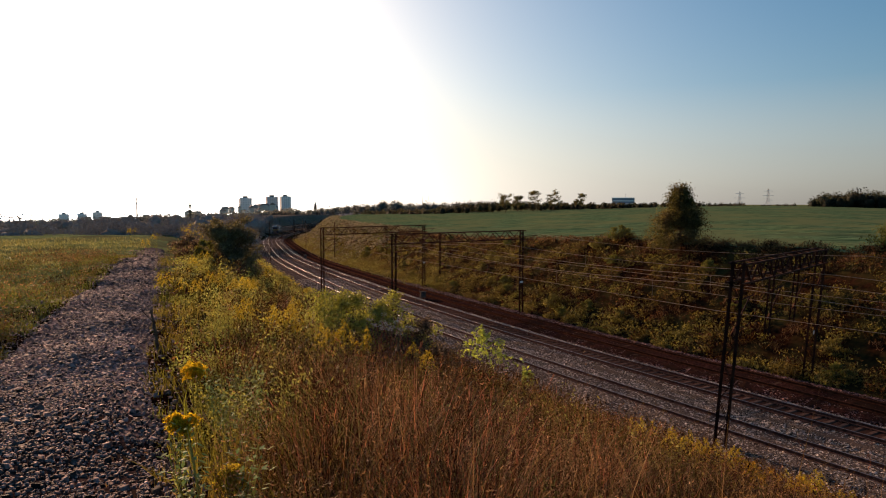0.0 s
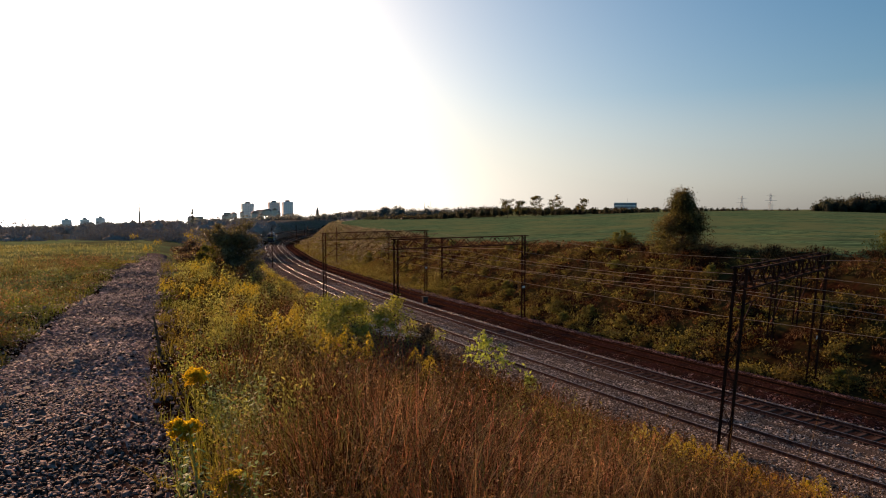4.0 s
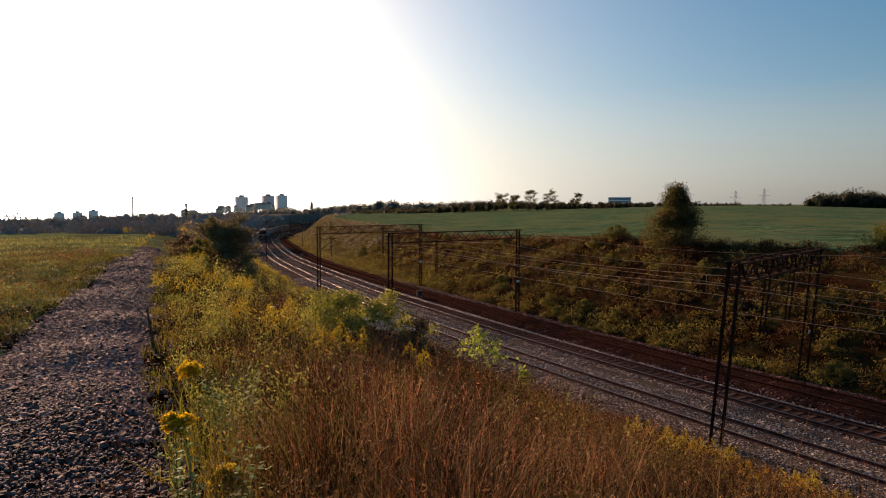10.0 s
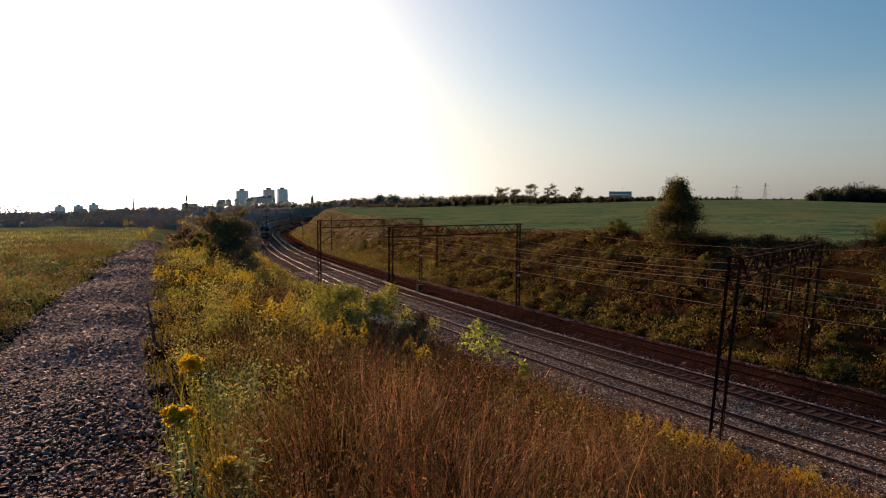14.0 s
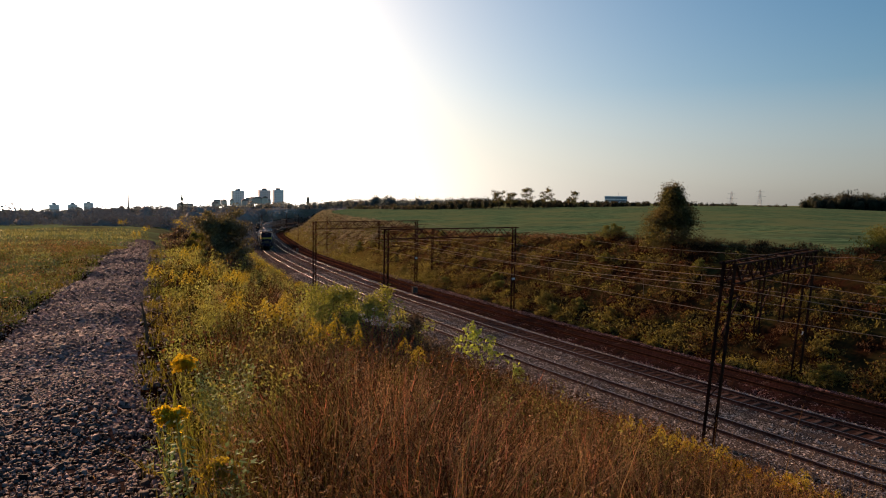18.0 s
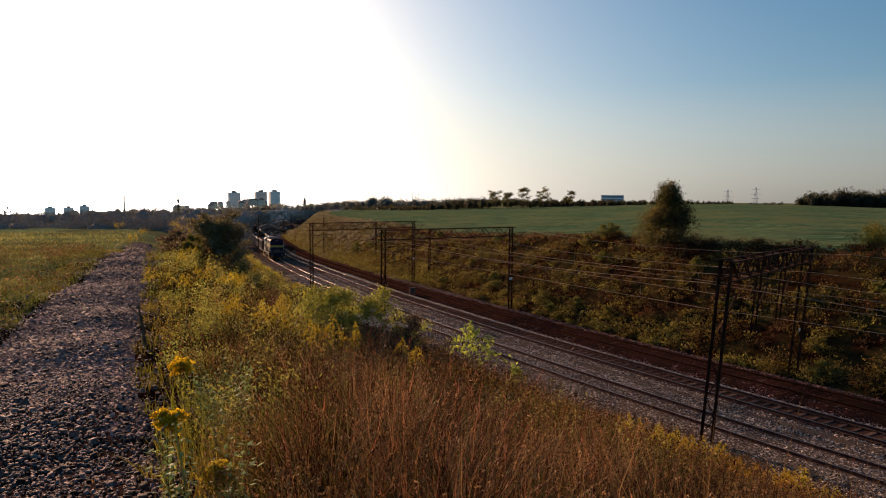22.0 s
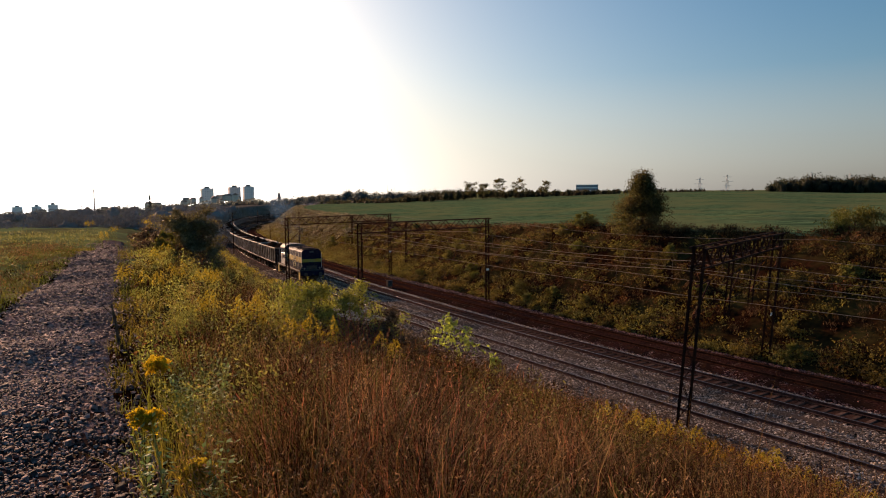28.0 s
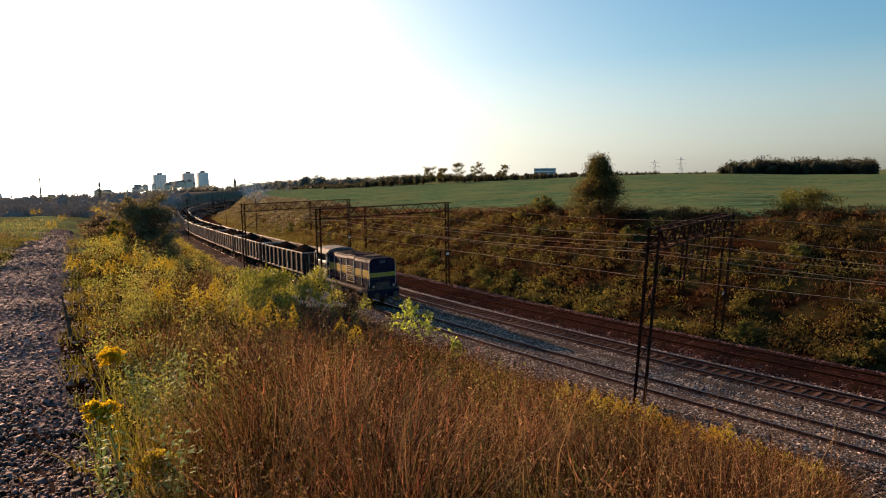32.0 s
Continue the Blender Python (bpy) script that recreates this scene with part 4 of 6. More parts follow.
def leaves(c, r, size, up=0.2, slim=0.55, full=False):
    n = len(c)
    d = random_dirs(n, r, up)
    u = np.cross(d, random_dirs(n, r))
    u /= np.linalg.norm(u, axis=1)[:, None] + 1e-9
    L = size * r.uniform(0.6, 1.4, n)
    return quads(c, d, u, L, L * slim, full)


def blades(x, y, z, h, w, r, lean=0.25, bow=0.25, way=None):
    """Grass blades, bent once, with a pointed tip."""
    n = len(x)
    a = r.uniform(0, math.tau, n)
    ln = r.normal(0, lean, n)
    b = r.uniform(0, math.tau, n) if way is None else way
    ln = ln if way is None else np.abs(ln)
    dx, dy = np.cos(b), np.sin(b)
    sx, sy = np.cos(a) * w / 2, np.sin(a) * w / 2
    rows = []
    for t, k in ((0.0, 1.0), (0.55, 0.8), (1.0, 0.0)):
        off = ln * t * h + bow * h * t * t * r.uniform(0, 1, n)
        cx, cy, cz = x + dx * off, y + dy * off, z + h * t * np.sqrt(np.clip(1 - (ln * t) ** 2 * 0.5, 0.2, 1))
        rows.append(np.stack([cx - sx * k, cy - sy * k, cz], 1))
        if k:
            rows.append(np.stack([cx + sx * k, cy + sy * k, cz], 1))
    v = np.stack(rows, 1).reshape(-1, 3)
    i = np.arange(n)[:, None] * 5
    f = np.concatenate([i + np.array([[0, 1, 3]]), i + np.array([[0, 3, 2]]), i + np.array([[2, 3, 4]])], 0)
    tips = rows[4]
    return v, f, tips


def merge(*sets):
    vs, fs, k = [], [], 0
    for v, f in sets:
        vs.append(v)
        fs.append(f + k)
        k += len(v)
    return np.concatenate(vs), np.concatenate(fs)


def stuff(name, sets, mat, label, category):
    v, f = merge(*sets)
    return tagged(new(name, cloud(name, v, f, mat)), label, category, kind="stuff")


PATH_A, PATH_B = np.array([-1.67, 0.0]), np.array([-11.9, 27.2])


def path_side(x, y):
    """Distance to the right of the gravel path's middle, and metres along it."""
    d = PATH_B - PATH_A
    l = np.hypot(*d)
    d = d / l
    return (x - PATH_A[0]) * d[1] - (y - PATH_A[1]) * d[0], (x - PATH_A[0]) * d[0] + (y - PATH_A[1]) * d[1]


def path_half(t):
    return np.interp(t, [0, 5, 10, 20, 29, 38], [1.45, 1.4, 1.05, 0.75, 0.55, 0.4])


def near_bank(n, r, d0, d1, t0=-0.95, t1=0.95, power=1.0):
    """Random places on the camera's bank: distance d0 to d1, bearing tangent t0 to t1."""
    d = d0 * (d1 / d0) ** (r.uniform(0, 1, n) ** power)
    t = r.uniform(t0, t1, n)
    x, y = d * t / np.sqrt(1 + t * t), d / np.sqrt(1 + t * t)
    s, o = to_line(x, y)
    side, along = path_side(x, y)
    keep = (o > 4.2) & ((side > path_half(along) + 0.15) | (along > 30))
    return x[keep], y[keep], s[keep], o[keep]


def build_path():
    d = (PATH_B - PATH_A) / np.hypot(*(PATH_B - PATH_A))
    nrm = np.array([d[1], -d[0]])
    r = np.random.RandomState(2)
    ts, us = np.arange(-8, 34, 0.35), np.linspace(-1, 1, 13)
    v = []
    for t in ts:
        h = path_half(t)
        for u in us:
            p = PATH_A + d * t + nrm * u * (h + r.uniform(-0.06, 0.06))
            v.append((p[0], p[1], 0.035 * (1 - u * u) - (0.10 if abs(u) > 0.99 else 0)))
    v = np.array(v)
    v[:, 2] += height(v[:, 0], v[:, 1]) + 0.05
    i = np.arange(len(v)).reshape(len(ts), len(us))
    f = np.stack([i[:-1, :-1], i[:-1, 1:], i[1:, 1:], i[1:, :-1]], -1).reshape(-1, 4)
    me = cloud("gravel_path", v, f, M["gravel"], True)
    me.materials.append(M["slag"])
    c = v[f].mean(1)
    _, along = path_side(c[:, 0], c[:, 1])
    me.polygons.foreach_set("material_index", (along < 6.5 + bumps(c[:, 0], c[:, 1], 1.5, 77) * 0.8).astype(np.int32))
    tagged(new("gravel_path", me), "narrow grey gravel path along the crest", "path", kind="structure")


build_path()


def stones(x, y, z, size, r):
    """Little crushed stones: skewed humps with a peak off centre."""
    n = len(x)
    base = np.array([(1, 0, 0), (0, 1, 0), (-1, 0, 0), (0, -1, 0), (0, 0, 1)], float)
    sc = size[:, None, None] * r.uniform(0.55, 1.25, (n, 5, 1)) * r.uniform(0.6, 1.2, (n, 1, 3)) * np.array([1, 1, 0.42])
    a = r.uniform(0, math.tau, n)
    v = base[None] * sc
    v[:, 4, :2] += r.normal(0, 0.35, (n, 2)) * size[:, None]
    c, s = np.cos(a)[:, None], np.sin(a)[:, None]
    tilt = r.normal(0, 0.4, (n, 1))
    vx, vy, vz = v[..., 0] * c - v[..., 1] * s, v[..., 0] * s + v[..., 1] * c, v[..., 2] + v[..., 0] * tilt
    v = np.stack([vx + x[:, None], vy + y[:, None], vz + z[:, None]], -1).reshape(-1, 3)
    tri = np.array([(0, 1, 4), (1, 2, 4), (2, 3, 4), (3, 0, 4)])
    return v, (np.arange(n)[:, None, None] * 5 + tri[None]).reshape(-1, 3)


def slabs(x, y, z, size, r):
    """Flat broken stones: a lower ring, a smaller tilted upper ring."""
    n = len(x)
    a = np.arange(4)[None] * math.pi / 2 + r.uniform(0, math.tau, (n, 1)) + r.normal(0, 0.28, (n, 4))
    rad = size[:, None] * r.uniform(0.7, 1.2, (n, 4))
    lo = np.stack([x[:, None] + np.cos(a) * rad, y[:, None] + np.sin(a) * rad, z[:, None] - 0.02 + 0 * rad], -1)
    k = rad * r.uniform(0.6, 0.85, (n, 1))
    tx, ty = r.normal(0, 0.22, (n, 1)), r.normal(0, 0.22, (n, 1))
    hi = np.stack([x[:, None] + np.cos(a) * k, y[:, None] + np.sin(a) * k, z[:, None] + size[:, None] * r.uniform(0.25, 0.6, (n, 1)) + np.cos(a) * k * tx + np.sin(a) * k * ty], -1)
    v = np.concatenate([lo, hi], 1).reshape(-1, 3)
    q = np.array([(4, 5, 6, 7), (0, 1, 5, 4), (1, 2, 6, 5), (2, 3, 7, 6), (3, 0, 4, 7)])
    return v, (np.arange(n)[:, None, None] * 8 + q[None]).reshape(-1, 4)


def scatter_stones():
    r = np.random.RandomState(11)
    d = (PATH_B - PATH_A) / np.hypot(*(PATH_B - PATH_A))
    nrm = np.array([d[1], -d[0]])
    n = 62000
    t = 0.5 + 32 * r.uniform(0, 1, n) ** 1.9
    u = np.minimum(r.normal(0, 0.62, n), np.where(t < 6.5, 1.0 + 0.1 * r.normal(0, 1, n), 9))
    p = PATH_A[None] + d[None] * t[:, None] + nrm[None] * (u * path_half(t))[:, None]
    z = height(p[:, 0], p[:, 1]) + 0.06 + 0.03 * (1 - np.clip(u, -1, 1) ** 2)
    size = r.uniform(0.008, 0.023, n) * np.where(r.uniform(size=n) < 0.05, 2.0, 1) * (1 + 0.03 * t)
    near = t < 7.5 + bumps(p[:, 0], p[:, 1], 1.5, 77) * 0.8 + r.normal(0, 1.6, n)
    for name, k, mat, label in (("path_gravel", ~near, M["path_stone"], "loose grey crushed stones on the path"), ("path_slag", near, M["slag_stone"], "dark slag stones on the near path")):
        v, f = (slabs if name == "path_slag" else stones)(p[k, 0], p[k, 1], z[k], size[k], r)
        tagged(new(name, cloud(name, v, f, mat)), label, "gravel", kind="stuff")
    n = 100000
    s = -24 + 90 * r.uniform(0, 1, n) ** 1.3
    o = r.uniform(-6.6, 3.2, n)
    base = np.interp(o, [-6.6, -5.9, -3, -2.2, -1.5, 2.0, 3.3], [-0.45, -0.2, -0.21, -0.27, -0.175, -0.18, -0.7])
    x = np.interp(s, LINE_S, LINE_P[:, 0]) - np.cos(np.interp(s, LINE_S, LINE_A)) * o
    y = np.interp(s, LINE_S, LINE_P[:, 1]) - np.sin(np.interp(s, LINE_S, LINE_A)) * o
    base = base + np.interp(s, FALL_S, FALL_Z)
    k = np.abs(o - np.interp(s, [0, 170], [-4.4, -4.0])) > 0.78
    s, x, y, base, n = s[k], x[k], y[k], base[k], int(k.sum())
    v, f = stones(x, y, base + 0.01, r.uniform(0.034, 0.073, n) * (1 + 0.004 * np.clip(s, 0, 70)), r)
    tagged(new("ballast_stones", cloud("ballast_stones", v, f, M["stone"])), "loose grey ballast stones between the rails", "ballast", kind="stuff")
    n = 46000
    s = -24 + 90 * r.uniform(0, 1, n) ** 1.3
    o = r.uniform(-12.6, -6.4, n)
    base = np.interp(o, [-12.6, -11.4, -10.2, -7.8, -7.0, -6.4], [-0.76, -0.56, -0.36, -0.36, -0.42, -0.48])
    x = np.interp(s, LINE_S, LINE_P[:, 0]) - np.cos(np.interp(s, LINE_S, LINE_A)) * o
    y = np.interp(s, LINE_S, LINE_P[:, 1]) - np.sin(np.interp(s, LINE_S, LINE_A)) * o
    base = base + np.interp(s, FALL_S, FALL_Z)
    v, f = stones(x, y, base + 0.02, r.uniform(0.03, 0.095, n), r)
    tagged(new("old_ballast_stones", cloud("old_ballast_stones", v, f, M["rust_stone"])), "rust-brown old ballast stones and clods", "ballast", kind="stuff")
    # coarser cover down the line
    for name, mat, lo, hi, n, zs, label in (("far_ballast_stones", M["dark_stone"], -6.0, 3.0, 34000, ([-6.0, -5.7, -3, -2.2, -1.5, 2.0, 3.3], [-0.3, -0.2, -0.21, -0.27, -0.18, -0.19, -0.7]), "grey ballast stones down the curve"),
                                        ("far_old_stones", M["rust_stone"], -11.5, -6.2, 14000, ([-11.5, -9.8, -6.2], [-0.7, -0.36, -0.46]), "rust-brown stones along the old track")):
        s = 50 + 190 * r.uniform(0, 1, n) ** 1.3
        o = r.uniform(lo, hi, n)
        x = np.interp(s, LINE_S, LINE_P[:, 0]) - np.cos(np.interp(s, LINE_S, LINE_A)) * o
        y = np.interp(s, LINE_S, LINE_P[:, 1]) - np.sin(np.interp(s, LINE_S, LINE_A)) * o
        v, f = stones(x, y, np.interp(o, *zs) + np.interp(s, FALL_S, FALL_Z), r.uniform(0.07, 0.12, n), r)
        tagged(new(name, cloud(name, v, f, mat)), label, "ballast", kind="stuff")


scatter_stones()


def near_vegetation():
    r = np.random.RandomState(21)
    # tall dry grass in tussocks that fan out, with dark hollows between them
    x, y, s, o = near_bank(3300, r, 2.9, 26, -0.5, 0.78, 1.0)
    side, along = path_side(x, y)
    keep = (side > 1.75 + 0.08 * along + bumps(x, y, 2.5, 3) * 0.6) & (bumps(x, y, 1.5, 8) + 0.8 * bumps(x, y, 0.7, 88) > -0.35)
    for a, b in ((-1.35, 3.8), (-1.6, 4.9), (-2.0, 6.4), (-2.3, 7.4)):
        keep &= np.hypot(x - a, y - b + 0.25) > 0.62
    keep &= (x < -0.06 * y) | (x > 0.24 * y) | (np.hypot(x, y) < 7.2) | (r.uniform(size=len(x)) < 0.3)
    x, y = x[keep], y[keep]
    per = 58
    tall = np.repeat(r.uniform(0.45, 0.98, len(x)) * np.where(x < 0.1 * y, 1.15, 1.0) * (0.9 + 0.2 * bumps(x, y, 2.2, 6)), per)
    red = np.repeat(bumps(x, y, 2.4, 14) + r.normal(0, 0.6, len(x)) + 0.3 * np.clip(x, -2, 2) > 0.5, per)
    wide = np.repeat(r.uniform(0.04, 0.13, len(x)) * (1 + 0.03 * np.hypot(x, y)), per)
    sx, sy = r.normal(0, 1, len(wide)), r.normal(0, 1, len(wide))
    way = np.arctan2(sy, sx) + r.normal(0, 0.7, len(wide))
    green = np.repeat((bumps(x, y, 1.7, 15) + r.normal(0, 0.35, len(x)) > 0.45) | (r.uniform(size=len(x)) < 0.08), per)
    x, y = np.repeat(x, per) + sx * wide, np.repeat(y, per) + sy * wide
    h = tall * r.uniform(0.55, 1.1, len(x))
    # these stems carry the tussocks' shade in their colour, more on the right
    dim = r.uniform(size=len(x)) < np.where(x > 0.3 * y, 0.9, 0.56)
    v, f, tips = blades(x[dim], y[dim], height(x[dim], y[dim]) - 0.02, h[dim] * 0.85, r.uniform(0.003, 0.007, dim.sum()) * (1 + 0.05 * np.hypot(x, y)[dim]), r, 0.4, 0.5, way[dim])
    stuff("dark_grass", [(v, f)], M["shade_stalk"], "grass stems with shade put into their dark colour, low in the tussocks", "grass")
    lush = green & ~dim
    v, f, tips = blades(x[lush], y[lush], height(x[lush], y[lush]) - 0.02, h[lush] * 0.8, r.uniform(0.004, 0.008, lush.sum()) * (1 + 0.05 * np.hypot(x, y)[lush]), r, 0.5, 0.6, way[lush])
    stuff("olive_grass", [(v, f)], M["olive_blade"], "olive-green grass tussocks among dry ones", "grass")
    dim = dim | lush
    x, y, h, way, red = x[~dim], y[~dim], h[~dim], way[~dim], red[~dim]
    ruddy = red ^ (r.uniform(size=len(x)) < 0.15)
    v, f, tips = blades(x[~ruddy], y[~ruddy], height(x[~ruddy], y[~ruddy]) - 0.02, h[~ruddy], r.uniform(0.0024, 0.0046, (~ruddy).sum()) * (1 + 0.05 * np.hypot(x, y)[~ruddy]), r, 0.42, 0.5, way[~ruddy])
    n = len(tips)
    c = np.repeat(tips, 3, 0) - np.array([0, 0, 1.0]) * r.uniform(0, 0.3, (n * 3, 1)) + r.normal(0, 0.02, (n * 3, 3))
    stuff("tan_grass", [(v, f), leaves(c, r, 0.022, 0.5, 0.3)], M["tan_stalk"], "tangled olive-tan grass with pale tips", "grass")
    x, y, h, way = x[ruddy], y[ruddy], h[ruddy], way[ruddy]
    v, f, tips = blades(x, y, height(x, y) - 0.02, h, r.uniform(0.0022, 0.0042, len(x)) * (1 + 0.05 * np.hypot(x, y)), r, 0.3, 0.35, way)
    k = r.uniform(size=len(tips)) < 0.25
    tp = tips[k]
    n = len(tp)
    d = np.stack([r.normal(0, .25, n), r.normal(0, .25, n), np.ones(n)], 1)
    d /= np.linalg.norm(d, axis=1)[:, None]
    a = r.uniform(0, math.tau, n)
    u = np.stack([np.cos(a), np.sin(a), 0 * a], 1)
    L = r.uniform(0.07, 0.17, n)
    heads = merge(*[quads(tp + r.normal(0, 0.008, (n, 3)) + d * L[:, None] * q, d + r.normal(0, 0.12, (n, 3)), u, L * 0.55, L * 0.55 * r.uniform(0.03, 0.07, n)) for q in (-0.3, 0.0, 0.3)])
    stuff("dry_grass", [(v, f), heads], M["dry_stalk"], "tall reddish-brown dry grass with seed heads", "grass")
    # pale straws
    x, y, s, o = near_bank(1300, r, 2.9, 18, -0.5, 0.76)
    side, along = path_side(x, y)
    x, y = x[side > 2.2], y[side > 2.2]
    v, f, tips = blades(x, y, height(x, y), r.uniform(0.5, 1.2, len(x)), r.uniform(0.002, 0.0045, len(x)), r, 0.5, 0.4)
    stuff("straw", [(v, f)], M["straw"], "bleached bent straws", "grass")
    # long bleached stalks blown over towards the line
    x, y, s, o = near_bank(450, r, 3.2, 12, 0.12, 0.76)
    v, f, tips = blades(x, y, height(x, y), r.uniform(0.8, 1.3, len(x)), r.uniform(0.0025, 0.005, len(x)), r, 0.8, 0.5)
    stuff("leaning_stalks", [(v, f)], M["straw"], "long bleached stalks leaning over the bank", "grass")
    # green and yellowing blades
    x, y, s, o = near_bank(46000, r, 2.9, 38, -0.76, 0.76)
    keep = (bumps(x, y, 1.8, 18) > -0.35) & ((np.hypot(x, y) > 11) | (r.uniform(size=len(x)) < 0.45))
    x, y = x[keep], y[keep]
    v, f, tips = blades(x, y, height(x, y) - 0.02, r.uniform(0.2, 0.6, len(x)), r.uniform(0.005, 0.012, len(x)), r, 0.3, 0.4)
    stuff("green_grass", [(v, f)], M["green_blade"], "yellow-green grass blades among dry stems", "grass")
    # leafy weeds: stems set with leaves
    sets = []
    x, y, s, o = near_bank(6000, r, 6.0, 44, -0.76, 0.72, 0.9)
    side, along = path_side(x, y)
    keep = (side < 1.7 + 0.23 * along + bumps(x, y, 3.0, 12) * 1.0) | (r.uniform(size=len(x)) < 0.07)
    keep &= (side > path_half(along) + 0.35) & (bumps(x, y, 1.8, 23) + 0.7 * bumps(x, y, 0.7, 24) > -0.45)
    x, y = x[keep], y[keep]
    z = height(x, y)
    hh = r.uniform(0.45, 1.0, len(x)) * np.clip((side - path_half(along))[keep] / 1.3, 0.35, 1) * (0.8 + 0.25 * bumps(x, y, 1.7, 19))
    v, f, _ = blades(x, y, z, hh, 0.008 + 0 * x, r, 0.1, 0.1)
    sets.append((v, f))
    per = 50
    t = np.tile(np.linspace(0.15, 1, per), len(x))
    c = np.stack([np.repeat(x, per) + r.normal(0, 0.10, len(t)), np.repeat(y, per) + r.normal(0, 0.10, len(t)), np.repeat(z, per) + np.repeat(hh, per) * t], 1)
    sets.append(leaves(c, r, np.repeat(0.032 + 0.0014 * np.hypot(x, y), per), 0.3, 0.42, True))
    stuff("leafy_weeds", sets, M["weed_leaf"], "yellow-green leafy weeds along the crest", "weeds")
    # small-leaved herbs in the near tangle; the dark ones' colour stands for shade
    for name, mat, n, label in (("tangled_herbs", M["tan_stalk"], 5200, "tangled withered herbs with tiny tan leaves"), ("dark_herbs", M["brown_leaf"], 5200, "withered herbs, their dark tone standing in for shade low in the grass"), ("green_herbs", M["weed_leaf"], 3200, "small green herbs low in the grass")):
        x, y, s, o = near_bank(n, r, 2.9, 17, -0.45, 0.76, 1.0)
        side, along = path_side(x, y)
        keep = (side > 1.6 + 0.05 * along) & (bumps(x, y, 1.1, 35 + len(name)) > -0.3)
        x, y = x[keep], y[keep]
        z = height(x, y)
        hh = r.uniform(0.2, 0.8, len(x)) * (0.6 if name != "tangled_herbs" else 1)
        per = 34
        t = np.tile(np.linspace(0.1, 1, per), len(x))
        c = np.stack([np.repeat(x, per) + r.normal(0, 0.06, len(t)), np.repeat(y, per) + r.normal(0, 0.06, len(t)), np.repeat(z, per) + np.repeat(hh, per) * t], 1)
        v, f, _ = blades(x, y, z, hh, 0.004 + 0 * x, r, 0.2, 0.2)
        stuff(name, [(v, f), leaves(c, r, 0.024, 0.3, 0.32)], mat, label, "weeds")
    # dark olive herbs along the bank's shoulder
    x, y, s, o = near_bank(5200, r, 6.5, 16, -0.08, 0.5, 1.0)
    keep = bumps(x, y, 1.9, 27) + 0.6 * bumps(x, y, 0.8, 28) > np.where(x > 0.22 * y, 0.25, -0.35)
    x, y = x[keep], y[keep]
    z = height(x, y)
    hh = r.uniform(0.3, 0.85, len(x)) * (0.85 + 0.2 * bumps(x, y, 1.3, 29))
    per = 40
    t = np.tile(np.linspace(0.1, 1, per), len(x))
    c = np.stack([np.repeat(x, per) + r.normal(0, 0.09, len(t)), np.repeat(y, per) + r.normal(0, 0.09, len(t)), np.repeat(z, per) + np.repeat(hh, per) * t], 1)
    v, f, _ = blades(x, y, z, hh, 0.005 + 0 * x, r, 0.15, 0.15)
    stuff("olive_herbs", [(v, f), leaves(c, r, 0.032, 0.4, 0.4)], M["herb_leaf"], "dark olive herbs on the bank's shoulder", "weeds")
    # brown herbs on the lower bank
    x, y, s, o = near_bank(12000, r, 7, 50, -0.56, 0.78, 0.9)
    side, along = path_side(x, y)
    keep = ((bumps(x, y, 4.0, 31) > -0.2) | (o < 9)) & (side > path_half(along) + 3.4 + bumps(x, y, 2.0, 32) - 2.4 * (bumps(x, y, 1.8, 23) < -0.3))
    x, y = x[keep], y[keep]
    z = height(x, y)
    hh = r.uniform(0.35, 0.95, len(x))
    per = 34
    t = np.tile(np.linspace(0.05, 1, per), len(x))
    c = np.stack([np.repeat(x, per) + r.normal(0, 0.09, len(t)), np.repeat(y, per) + r.normal(0, 0.09, len(t)), np.repeat(z, per) + np.repeat(hh, per) * t], 1)
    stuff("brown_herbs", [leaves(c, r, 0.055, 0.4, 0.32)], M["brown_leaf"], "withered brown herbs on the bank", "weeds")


near_vegetation()


